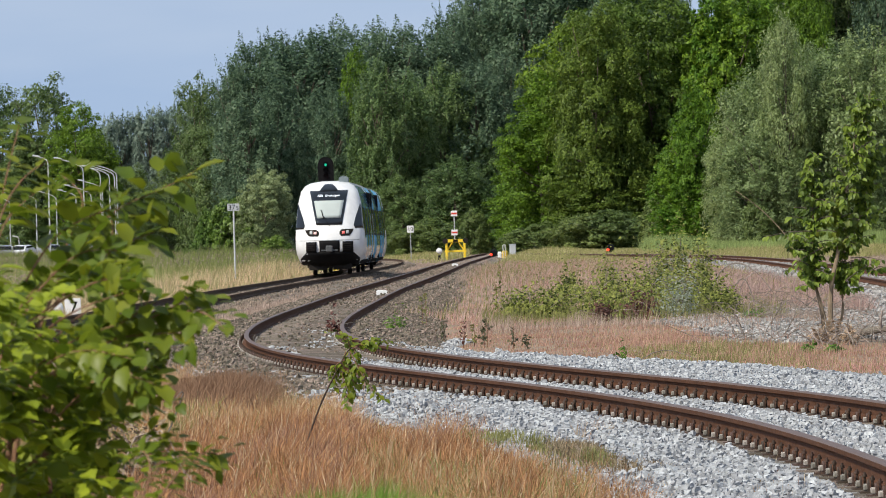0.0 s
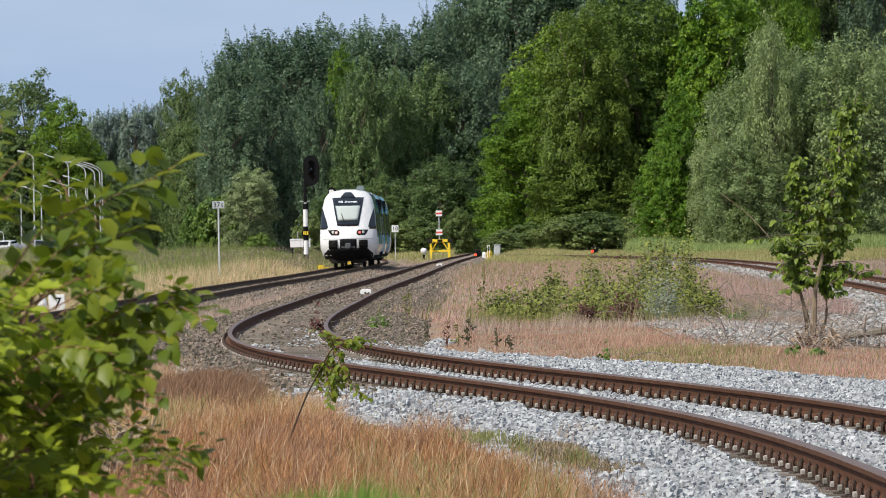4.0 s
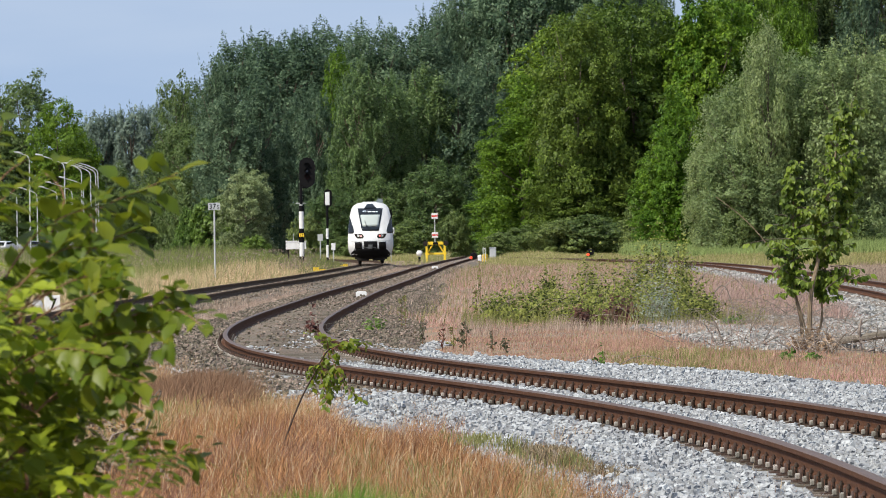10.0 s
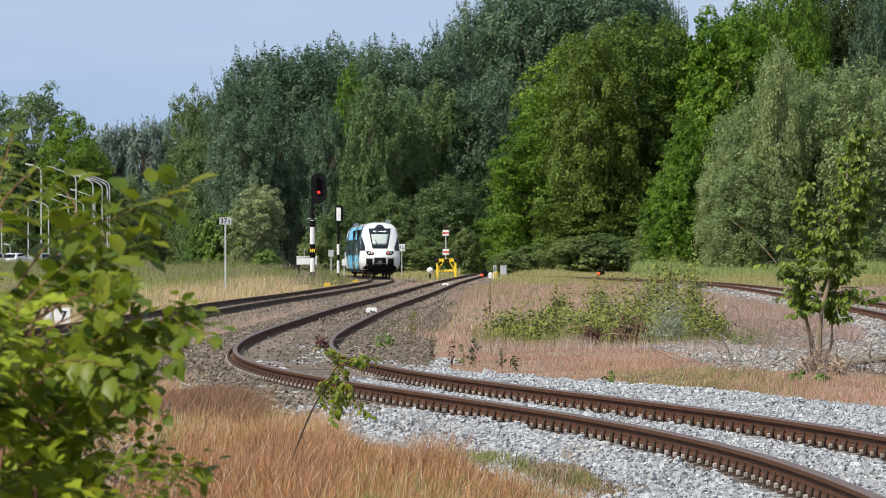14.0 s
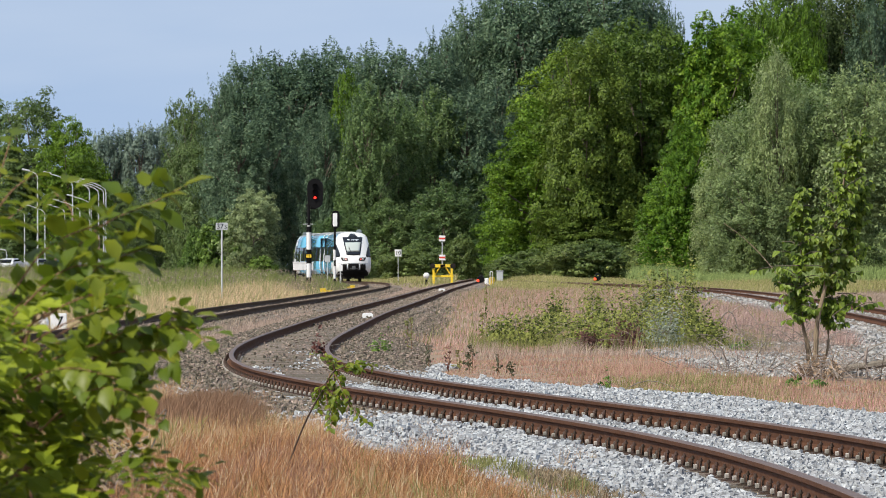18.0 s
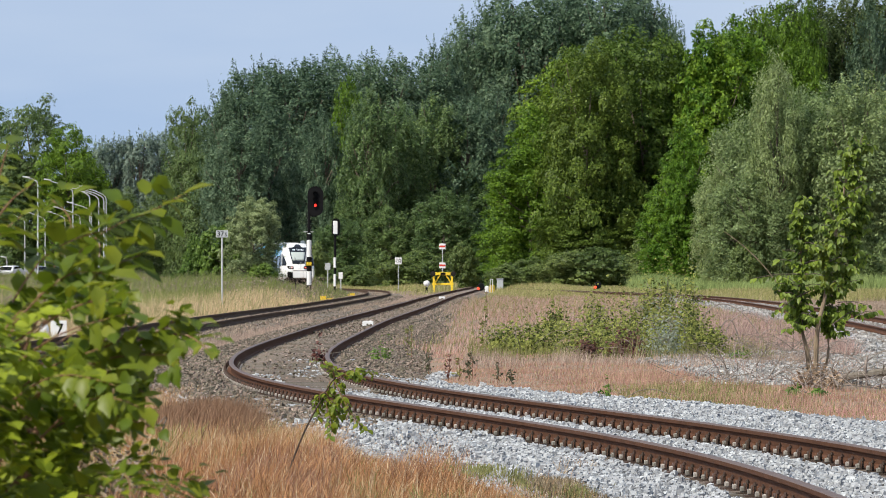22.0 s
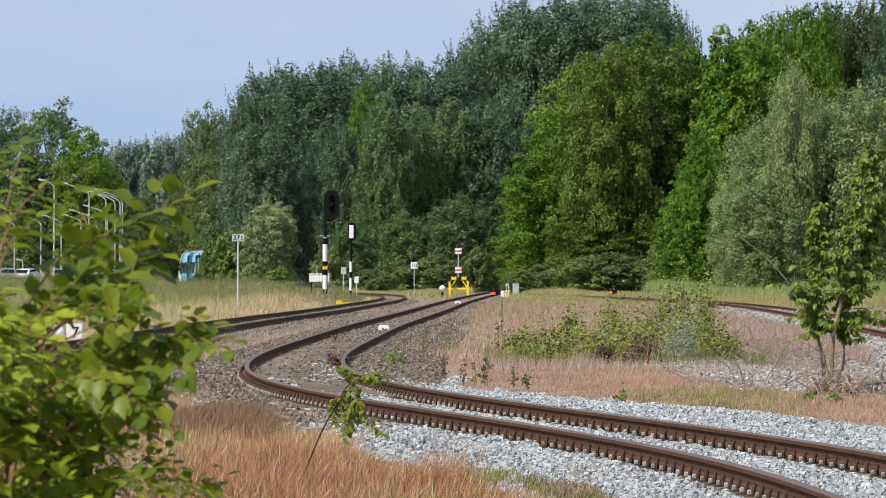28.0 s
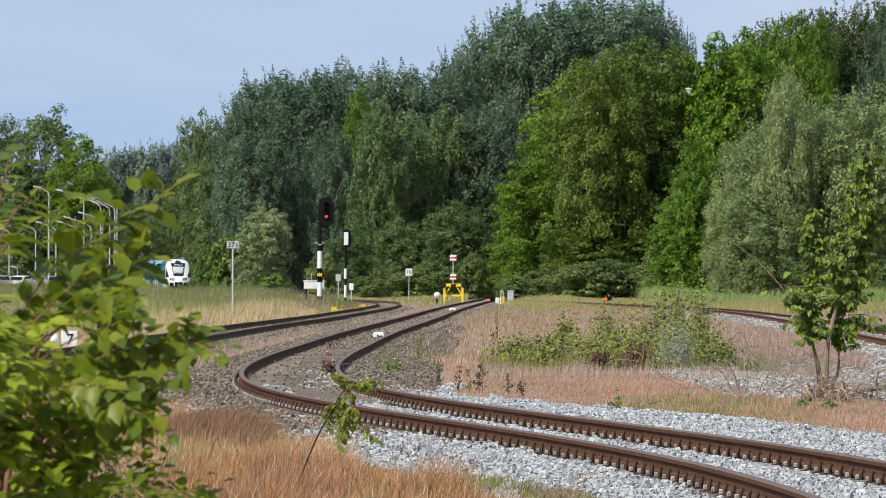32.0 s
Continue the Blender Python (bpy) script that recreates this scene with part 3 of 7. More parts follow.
        pick[:m] = ups[j]
        shoot[:m] = True
    P[:, 2] = np.where(P[:, 2] < 0.015 * height, rs.uniform(0.01, 0.10, n) * height, P[:, 2])
    P[:, 2] *= height / np.percentile(P[:, 2], 99.6)
    P[:, :2] *= width / 2 / np.percentile(np.hypot(P[:, 0], P[:, 1]), 97)
    out = P - np.array([0, 0, 0.45 * height])
    out /= np.linalg.norm(out, axis=1, keepdims=True)
    N = 0.6 * D + 0.5 * D1[pick] + 0.45 * out + 0.6 * rs.normal(size=(n, 3)) + np.array([0, 0, 0.35])
    asp = {"poplar": 1.3, "broad": 1.05, "willow": 1.3, "shrub": 1.2}[kind]
    V, F = spray(P, N, np.where(shoot, 0.62, 1.0) * size, asp, {"poplar": -0.4, "willow": 0.3}.get(kind, 0.3), rs)
    return mesh_np(kind + "_crown", V, F), c


def trunk_mesh(height, c, kind, seed):
    rs = random.Random(seed)
    bm = bmesh.new()
    r0 = height * 0.018 + 0.03
    top = 0.8 if kind == "poplar" else 0.6
    pts = [(rs.uniform(-1, 1) * 0.012 * height * i / 4, rs.uniform(-1, 1) * 0.012 * height * i / 4, -0.4 + (height * top + 0.4) * i / 5) for i in range(6)]
    tube(bm, pts, [r0 * (1.25, 0.95, 0.8, 0.62, 0.42, 0.2)[i] for i in range(6)], 7)
    limbs = bmesh.new()
    for k in range(0, len(c), 3):
        x, y, z = c[k]
        zb = max(0.08 * height, min(z * 0.72, height * top * 0.9))
        a = Vector((0, 0, zb))
        b = Vector((x, y, z))
        tube(limbs, [a, (a + b) / 2 + Vector((0, 0, -0.02 * height)), b], [r0 * 0.4, r0 * 0.25, r0 * 0.08], 5)
    return bm, limbs


def tree_kind(name, kind, height, width, n, seed, size, leaf, label, category="tree", bare=0.0):
    cm, c = crown(kind, height, width, n, seed, size, bare)
    cm.materials.append(leaf)
    top = empty(name, pose(0, -600 - 10 * seed, 0), label, category)
    trunk, limbs = trunk_mesh(height, c, kind, seed)
    part("trunk", trunk, M_BARK, top)
    tagged(part("branchwork", limbs, M_BARK, top), kind="stuff")
    part("crown", cm, None, top)
    return top, height, width


def plant_tree(proto, u, top, wide, dist, group=""):
    """A tree dist metres away, u and top the sight line to its axis and tip (thousandths), wide its width in them."""
    ob, h0, w0 = proto
    h = EYE[2] + top * dist / 1000 - Z_GROUND
    w = wide * dist / 1000
    m = Matrix.Translation((u * dist / 1000, dist, Z_GROUND)) @ Matrix.Rotation(rng.uniform(0, 6.28), 4, "Z") @ Matrix.Diagonal((w / w0, w / w0, h / h0, 1))
    if ob.name not in USED:
        USED.add(ob.name)
        ob.matrix_world = m
        o = ob
    else:
        o = copy_thing(ob, m @ Matrix.Diagonal((1 / ob.scale.x, 1 / ob.scale.y, 1 / ob.scale.z, 1)))
    if group:
        o["group"] = group
    return o


USED = set()
L_POP = "tall grey-green poplar in the wood behind the tracks"
L_BRO = "broad leafy yellow-green tree at the edge of the wood"
POPLARS = [tree_kind("poplar_tree", "poplar", 26, 12, 36000, 11 + i, 0.27, F_POPLAR, L_POP) for i in range(2)]
TALLS = [tree_kind("tall_poplar", "poplar", 28, 13, 30000, 13 + i, 0.27, F_POPLAR, "tall grey-green poplar rising behind the wood", bare=0.30) for i in range(2)]
BACKS = [tree_kind("back_maple", "broad", 26, 14, 26000, 25 + i, 0.28, F_ALDER, "broad dark green tree rising behind the wood", bare=0.42) for i in range(2)]
FARS = [tree_kind("far_poplar", "poplar", 26, 10, 14000, 19, 0.45, F_FAR_HAZE, "far poplar beyond the car park, haze mixed into its grey-green leaf colour")]
GREENPOPS = [tree_kind("aspen_tree", "poplar", 24, 11, 36000, 17 + i, 0.26, F_ASPEN, "fresh green aspen in the wood behind the tracks") for i in range(2)]
MAPLES = [tree_kind("maple_tree", "broad", 23, 14, 44000, 21 + i, 0.27, F_MAPLE, L_BRO) for i in range(2)]
RIGHTS = [tree_kind("tall_alder", "poplar", 28, 14, 30000, 45 + i, 0.27, F_ALDER, "tall dark green tree rising behind the willows", bare=0.30) for i in range(2)]
LIMES = [tree_kind("linden_tree", "broad", 20, 11, 32000, 27 + i, 0.26, F_LIME, "mid-green leafy tree at the edge of the wood") for i in range(2)]
BRIGHTS = [tree_kind("lime_tree", "broad", 20, 9, 28000, 31 + i, 0.26, F_BRIGHT, "bright green leafy tree at the edge of the wood") for i in range(2)]
DARKS = [tree_kind("leafy_tree", "broad", 20, 12, 26000, 41 + i, 0.27, F_DARK, "dark green leafy tree beyond the tracks") for i in range(2)]
WILLOWS = [tree_kind("willow_tree", "willow", 15, 9, 40000, 51 + i, 0.155, F_WILLOW, "grey-green willow at the edge of the wood") for i in range(2)]
SHRUBS = [tree_kind("shrub", "shrub", 5, 6, 17000, 61 + i, 0.16, F_SCRUB, "leafy green shrub at the foot of the wood", "shrub") for i in range(2)]


def px(x, y, w, Y):
    """Sight-line numbers of a tree: thousandths to the right, up and wide, and its distance."""
    return (x - 784) / 14.0, (467.3 - y) / 14.0, w / 14.0, Y


def row_of(kinds, group, trees, dist, step=7):
    for i, (x, y, w) in enumerate(trees):
        plant_tree(kinds[i % len(kinds)], *px(x, y, w, dist + step * (i % 3)), group=group)


def wood():
    g = "trees of the wood"
    row_of(TALLS, g, [(408, 144, 100), (440, 106, 140), (478, 98, 200), (525, 94, 210), (575, 88, 210), (630, 82, 210), (690, 86, 210), (744, 86, 200), (784, 64, 150)], 985)
    row_of(TALLS, g, [(812, 44, 110), (850, 4, 150), (895, -20, 190), (940, -30, 220), (990, -38, 230), (1040, -42, 230), (1090, -44, 230), (1135, -38, 180), (1168, -6, 120), (1198, 18, 76)], 1010)
    row_of(POPLARS, g, [(430, 200, 140), (486, 172, 120), (552, 212, 90), (835, 165, 150), (880, 130, 130)], 930)
    row_of(DARKS, g, [(338, 168, 92), (366, 182, 110), (330, 250, 110)], 1080)
    row_of(GREENPOPS, g, [(660, 150, 110), (712, 172, 120), (778, 160, 130), (650, 300, 110), (745, 318, 130), (850, 300, 130), (880, 385, 110)], 915)
    row_of(GREENPOPS, g, [(795, 322, 130), (700, 352, 120), (612, 372, 110), (862, 372, 120)], 880, 4)
    row_of(LIMES, g, [(1000, 92, 190), (962, 176, 170), (948, 250, 170), (925, 330, 150), (985, 330, 170)], 862, -7)
    row_of(MAPLES, g, [(1095, 48, 250), (1150, 58, 220), (1046, 70, 190), (1070, 190, 220), (1112, 262, 200), (1060, 340, 200), (1112, 385, 160)], 850, -8)
    row_of(BRIGHTS, g, [(1272, 34, 150), (1312, 46, 150), (1306, 26, 130), (1258, 44, 110), (1222, 80, 120), (1250, 150, 130), (1296, 160, 140)], 838)
    row_of(BRIGHTS, g, [(1222, 204, 88), (1206, 268, 110), (1176, 318, 84), (1222, 336, 100), (1200, 392, 104)], 755, 4)
    row_of(LIMES, g, [(622, 128, 74)], 948)
    row_of(POPLARS, g, [(585, 190, 90), (652, 178, 96)], 922)
    row_of(BACKS, g, [(1345, 8, 170), (1410, -4, 180), (1480, 6, 170)], 885)
    row_of(LIMES, g, [(1350, 14, 110), (1396, -2, 130), (1438, -8, 70), (1430, 62, 110), (1376, 84, 90), (1552, 116, 60)], 872)
    row_of(POPLARS, g, [(1552, -12, 110)], 880)
    row_of(RIGHTS, g, [(1412, -4, 190), (1480, -26, 200), (1546, -44, 210), (1610, -50, 220), (1676, -44, 220)], 900)
    row_of(WILLOWS, "willows of the wood", [(1310, 212, 150), (1345, 176, 170), (1384, 92, 110), (1405, 150, 170), (1462, 146, 190), (1528, 128, 210), (1610, 130, 220), (1282, 296, 100), (1340, 300, 180), (1430, 290, 190), (1520, 280, 200)], 745, -6)
    row_of(DARKS, "trees by the car park", [(72, 164, 168), (-6, 178, 150), (-90, 190, 170), (40, 290, 150), (140, 300, 110)], 1100)
    row_of(LIMES, "trees by the car park", [(128, 212, 126), (168, 262, 80)], 1085)
    row_of(DARKS, g, [(380 + 75 * i, 250 - 60 * (i % 2) - 40 * (i > 5), 130) for i in range(0, 17, 2)], 1060, 9)
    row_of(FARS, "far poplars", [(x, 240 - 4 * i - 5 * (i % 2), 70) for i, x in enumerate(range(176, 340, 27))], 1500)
    row_of(POPLARS, "trees beyond the main line", [(372, 250, 100), (388, 300, 110)], 1140)
    row_of(DARKS, "trees beyond the main line", [(226, 322, 90), (290, 330, 100), (330, 345, 100), (390, 340, 100), (440, 335, 110)], 1130)
    for i, x in enumerate(range(560, 1560, 64)):
        if not 1130 < x < 1300:
            plant_tree(SHRUBS[i % 2], *px(x + 11 * (i % 3), 416 + 13 * ((i * 7) % 4), 62 + 18 * ((i * 5) % 4), 815 + 7 * (i % 5) - (100 if x > 1230 else 0)), group="shrubs of the wood")

    row_of(SHRUBS, "shrubs of the wood", [(1172, 398, 120), (1060, 424, 120), (1118, 432, 110), (1238, 440, 90), (1010, 430, 110)], 803, 4)

    # unseen trees added beside the open ground, right of the view, to dim the train's side
    for i in range(11):
        y = 240 + 38 * i
        plant_tree(DARKS[i % 2], 60 + 15000 / y, 44 - 0.02 * y, 40, y, group="trees beside the open ground")


wood()
lone = tree_kind("willow_shrub", "shrub", 7, 6, 56000, 71, 0.092, F_LONE, "round grey-green willow bush standing alone in the grass", "bush")
plant_tree(lone, *px(456, 336, 118, 705))
hedge = tree_kind("green_shrub", "shrub", 3.5, 4, 9000, 72, 0.16, F_GREEN, "leafy green shrub beside the main line", "shrub")
for x, y, w, Y in ((404, 384, 100, 712), (380, 418, 76, 716), (364, 446, 54, 714), (440, 425, 84, 720), (348, 464, 32, 712), (356, 402, 54, 715), (347, 434, 44, 713), (330, 463, 46, 711), (470, 452, 70, 702)):
    plant_tree(hedge, *px(x, y, w, Y), group="shrubs beside the main line")

# ---- the train ----
LV = [(0.42, 1.20, 0.55), (0.62, 1.34, 0.32), (0.92, 1.44, 0.10), (1.20, 1.475, 0.0), (1.55, 1.475, 0.04), (1.95, 1.46, 0.20), (2.20, 1.44, 0.36), (2.60, 1.41, 0.62), (3.00, 1.36, 0.90), (3.34, 1.29, 1.14), (3.63, 1.21, 1.42), (3.84, 1.05, 1.75), (3.97, 0.82, 2.10), (4.03, 0.50, 2.60)]
LZ, LW, LY = (np.array(c) for c in zip(*LV))


def half_width(z):
    return float(np.interp(z, LZ, LW))


def nose_at(x, z, lift=0.0):
    """A place on the rounded nose: x across, z up; the nose points along -y."""
    w = half_width(z)
    u = min(1.0, abs(x) / w)
    return Vector((x, float(np.interp(z, LZ, LY)) + 0.78 * u ** 2.6 - lift, z))


def nose_patch(outline, material, name, parent, lift, nx=8, nz=6, label=""):
    """A panel lying on the nose between heights, with a left and a right edge for each height, and a little thickness."""
    zs = np.linspace(outline[0][0], outline[-1][0], nz + 1)
    lo = np.interp(zs, [o[0] for o in outline], [o[1] for o in outline])
    hi = np.interp(zs, [o[0] for o in outline], [o[2] for o in outline])
    bm = bmesh.new()
    grid = []
    for dl in (lift, -0.02):
        grid.append([[bm.verts.new(nose_at(l + (r - l) * i / nx, z, dl)) for i in range(nx + 1)] for z, l, r in zip(zs, lo, hi)])
    g, b = grid
    for j in range(nz):
        for i in range(nx):
            bm.faces.new((g[j][i], g[j][i + 1], g[j + 1][i + 1], g[j + 1][i]))
    edge = [(0, i) for i in range(nx)] + [(j, nx) for j in range(nz)] + [(nz, i) for i in range(nx, 0, -1)] + [(j, 0) for j in range(nz, 0, -1)]
    for p, q in zip(edge, edge[1:] + edge[:1]):
        bm.faces.new((g[p[0]][p[1]], b[p[0]][p[1]], b[q[0]][q[1]], g[q[0]][q[1]]))
    for f in bm.faces:
        f.smooth = True
    return part(name, bm, material, parent, label)


def body_mesh(length, nose):
    """Body shell: a rounded nose (or a flat end) and straight sides and roof; materials by height and place."""
    bm = bmesh.new()
    nu, n = 14, len(LV)
    front = []
    for z, w, y in LV:
        if nose:
            front.append([bm.verts.new(nose_at(w * (2 * i / nu - 1), z)) for i in range(nu + 1)])
        else:
            front.append([bm.verts.new((w * (2 * i / nu - 1), 0.0, z)) for i in range(nu + 1)])
    for j in range(n - 1):
        for i in range(nu):
            f = bm.faces.new((front[j][i], front[j][i + 1], front[j + 1][i + 1], front[j + 1][i]))
            f.smooth = True
    ys = [3.3, 4.2, 5.2, 6.4, length] if nose else [length * 0.5, length]
    for side, i0 in ((-1, 0), (1, nu)):
        cols = [[front[j][i0] for j in range(n)]] + [[bm.verts.new((side * LV[j][1], y, LV[j][0])) for j in range(n)] for y in ys]
        for a, b in zip(cols[:-1], cols[1:]):
            for j in range(n - 1):
                q = (a[j], b[j], b[j + 1], a[j + 1])
                f = bm.faces.new(q if side > 0 else q[::-1])
                f.smooth = True
                y = sum(v.co.y for v in q) / 4
                z = sum(v.co.z for v in q) / 4
                if (y > 3.3 or not nose) and z < 3.90:
                    f.material_index = 0 if (nose and z < 1.60 and y < 6.0) else 1
                elif y > 3.3 or not nose:
                    f.material_index = 3
        if side < 0:
            left_cols = cols
        else:
            right_cols = cols
    k = n - 1
    prev = front[k]
    tops = []
    for c in range(1, len(left_cols)):
        tops.append((left_cols[c][k], right_cols[c][k]))
    bm.faces.new([*prev, tops[0][1], tops[0][0]])
    for (a, b), (c, d) in zip(tops[:-1], tops[1:]):
        bm.faces.new((a, b, d, c)).material_index = 3
    bm.faces.new([c[0] for c in left_cols] + [c[0] for c in reversed(right_cols)])
    end = [v for v in left_cols[-1]] + [v for v in reversed(right_cols[-1])]
    bm.faces.new(end).material_index = 2
    bmesh.ops.recalc_face_normals(bm, faces=bm.faces[:])
    return bm


def side_panel(bm, side, y0, y1, z0, z1, lift=0.012):
    """A panel along the side wall that follows its lean."""
    zs = np.linspace(z0, z1, 5)
    o = [[bm.verts.new((side * (half_width(z) + lift), y, z)) for z in zs] for y in (y0, y1)]
    b = [[bm.verts.new((side * (half_width(z) - 0.03), y, z)) for z in zs] for y in (y0, y1)]
    for j in range(4):
        bm.faces.new((o[0][j], o[1][j], o[1][j + 1], o[0][j + 1]))
        bm.faces.new((o[0][j], o[0][j + 1], b[0][j + 1], b[0][j]))
        bm.faces.new((o[1][j], o[1][j + 1], b[1][j + 1], b[1][j]))
    bm.faces.new((o[0][0], o[1][0], b[1][0], b[0][0]))
    bm.faces.new((o[0][4], o[1][4], b[1][4], b[0][4]))
    bmesh.ops.recalc_face_normals(bm, faces=bm.faces[:])


def words(name, text, size, m, material, parent, label="", depth=0.004):
    """Lettering as a mesh."""
    cu = bpy.data.curves.new(name, "FONT")
    cu.body, cu.size, cu.align_x, cu.align_y, cu.extrude = text, size, "CENTER", "CENTER", depth
    tmp = bpy.data.objects.new(name, cu)
    me = bpy.data.meshes.new_from_object(tmp)
    bpy.data.objects.remove(tmp)
    ob = part(name, me, material, parent, label)
    ob.matrix_local = m
    return ob


def car_details(body, length, nose, doors):
    """Windows, doors, skirts and bogies of one car."""
    for side in (-1, 1):
        y = 2.6 if nose else 0.5
        marks = sorted(doors)
        spans, at = [], y + (1.5 if nose else 0)
        for d in marks + [length - 0.3]:
            a = at
            while a + 1.9 < d - 0.1:
                spans.append((a, min(a + 2.1, d - 0.15)))
                a += 2.2
            at = d + 1.6
        bm = bmesh.new()
        side_panel(bm, side, (3.4 if nose else 0.15), length - 0.15, 1.66, 2.86, 0.006)
        part("window_band", bm, M_BLACK, body, "black band round the windows")
        for a, b in spans:
            bm = bmesh.new()
            side_panel(bm, side, a, b, 1.74, 2.80, 0.014)
            part("window", bm, M_GLASS, body)
        for d in marks:
            bm = bmesh.new()
            side_panel(bm, side, d, d + 1.4, 0.62, 2.92, 0.016)
            part("door", bm, M_BLUE, body, "light blue sliding door")
            bm = bmesh.new()
            side_panel(bm, side, d + 0.04, d + 1.36, 1.56, 2.88, 0.026)
            part("door_window", bm, M_GLASS, body)
        bm = bmesh.new()
        side_panel(bm, side, 1.2 if nose else 0.1, length - 0.1, 0.44, 0.60, 0.010)
        part("skirt", bm, M_DARK, body)
    for yc in ((4.2,) if nose else (length / 2,)):
        bm = bmesh.new()
        box(bm, -1.05, 1.05, yc - 1.6, yc + 1.6, 0.30, 0.62)
        part("bogie_frame", bm, M_DARK, body)
        for dy in (-1.05, 1.05):
            bm = bmesh.new()
            for s in (-1, 1):
                rod(bm, (s * 0.69, yc + dy, 0.40), (s * 0.82, yc + dy, 0.40), 0.40, n=20)
            rod(bm, (-0.7, yc + dy, 0.40), (0.7, yc + dy, 0.40), 0.08, n=8)
            part("wheelset", bm, M_DARK, body)
    bm = bmesh.new()
    box(bm, -0.9, 0.9, 1.0 if nose else 0.3, length - 0.3, 0.34, 0.50)
    part("underframe", bm, M_DARK, body)
    bm = bmesh.new()
    box(bm, -0.55, 0.55, 9.0 if nose else 1.0, length - 1.5, 3.98, 4.10, bevel=0.04)
    part("roof_unit", bm, M_GREY, body)


def nose_details(body):
    nose_patch([(2.15, -0.55, 0.55), (2.3, -0.59, 0.59), (3.64, -0.83, 0.83)], M_GLASS, "windscreen_surround", body, 0.030, 10, 8, "dark glass panel round the windscreen")
    nose_patch([(3.62, -0.40, 0.40), (3.78, -0.30, 0.30), (3.92, -0.16, 0.16)], M_GLASS, "display_hood", body, 0.036, 8, 3)
    nose_patch([(2.44, -0.51, 0.51), (3.20, -0.65, 0.65)], M_SCREEN, "windscreen", body, 0.050, 8, 5, "windscreen with its pale reflection put into the colour")
    for s in (-1, 1):
        o = [(1.66, 0.50, 0.86), (1.74, 0.44, 0.94), (1.86, 0.44, 1.02), (1.95, 0.56, 1.04)]
        o = o if s > 0 else [(z, -b, -a) for z, a, b in o]
        nose_patch(o, M_DARK, "headlight_cluster", body, 0.014, 5, 4, "black slanted headlight cluster")
        a, b = (0.55, 0.67) if s > 0 else (-0.67, -0.55)
        nose_patch([(1.75, a, b), (1.86, a, b)], G_TAIL if s > 0 else G_PALE, "tail_light", body, 0.030, 3, 3, "red tail light" if s > 0 else "pale tail light")
        a, b = (0.73, 0.85) if s > 0 else (-0.85, -0.73)
        nose_patch([(1.76, a, b), (1.89, a, b)], M_GREY, "headlight", body, 0.030, 3, 3, "unlit headlight")
        a, b = (0.56, 1.02) if s > 0 else (-1.02, -0.56)
        nose_patch([(0.98, a, b), (1.42, a, b)], M_BLACK, "bumper_grille", body, 0.05, 5, 4, "black ribbed bumper block")
        for z in (1.06, 1.14, 1.22, 1.30):
            nose_patch([(z, a, b), (z + 0.03, a, b)], M_DARK, "grille_rib", body, 0.08, 5, 1)
        o = [(1.98, 1.12, 1.455), (2.06, 1.04, 1.45), (2.30, 1.09, 1.43), (2.60, 1.18, 1.405), (2.90, 1.28, 1.37), (3.06, 1.335, 1.352)]
        o = o if s > 0 else [(z, -b, -a) for z, a, b in o]
        nose_patch(o, M_GLASS, "corner_window", body, 0.012, 5, 8, "dark glass wrapped round the corner")
        # side cab window with its swept edge
        bm = bmesh.new()
        zs = np.linspace(1.60, 3.02, 9)
        rows = []
        for z in zs:
            t = (z - 1.6) / 1.42
            y0 = float(np.interp(z, LZ, LY)) + 0.80 + 0.10 + 1.15 * t ** 1.3 * 0.55
            rows.append([bm.verts.new((s * (half_width(z) + 0.014 - (0.05 if y0 < 1.2 else 0)), y, z)) for y in (y0, max(y0 + 0.2, 3.55))])
        for p, q in zip(rows[:-1], rows[1:]):
            bm.faces.new((p[0], p[1], q[1], q[0]))
        bmesh.ops.solidify(bm, geom=bm.faces[:], thickness=0.02)
        part("cab_side_window", bm, M_GLASS, body)
    # no hollow here: the recess's shade is a black patch on the nose
    nose_patch([(0.94, -0.44, 0.44), (1.46, -0.44, 0.44)], M_BLACK, "coupler_recess", body, 0.02, 6, 5, "flat black patch painting the shaded recess round the coupler")
    nose_patch([(0.42, -1.19, 1.19), (0.66, -1.33, 1.33), (0.98, -1.00, 1.00)], M_BLACK, "snow_plough", body, 0.03, 10, 4, "black lower apron")
    nose_patch([(1.47, -1.30, 1.30), (1.50, -1.30, 1.30)], M_GREY, "seam", body, 0.012, 10, 1)
    bm = bmesh.new()
    rod(bm, (0, 0.1, 1.12), (0, -0.42, 1.12), 0.10, n=10)
    box(bm, -0.15, 0.15, -0.62, -0.40, 0.97, 1.25, bevel=0.04)
    box(bm, -0.36, 0.36, -0.40, -0.30, 1.02, 1.08)
    part("coupler", bm, M_COUPLER, body, "dull grey coupler head")
    bm = bmesh.new()
    for s in (-1, 1):
        box(bm, s * 0.52 - 0.40, s * 0.52 + 0.40, 0.75, 0.83, 0.20, 0.46, bevel=0.02)
    box(bm, -0.3, 0.3, 0.80, 0.88, 0.30, 0.46)
    part("rail_guard", bm, M_DARK, body, "black rail guard under the nose")
    bm = bmesh.new()
    rod(bm, nose_at(0.02, 2.10, 0.03), nose_at(-0.22, 2.50, 0.07), 0.015, n=6)
    rod(bm, nose_at(-0.22, 2.42, 0.07), nose_at(-0.34, 2.80, 0.07), 0.02, n=6)
    part("wiper", bm, M_BLACK, body)
    bm = bmesh.new()
    box(bm, 0.42, 0.84, 2.9, 3.3, 3.96, 4.20, bevel=0.03)
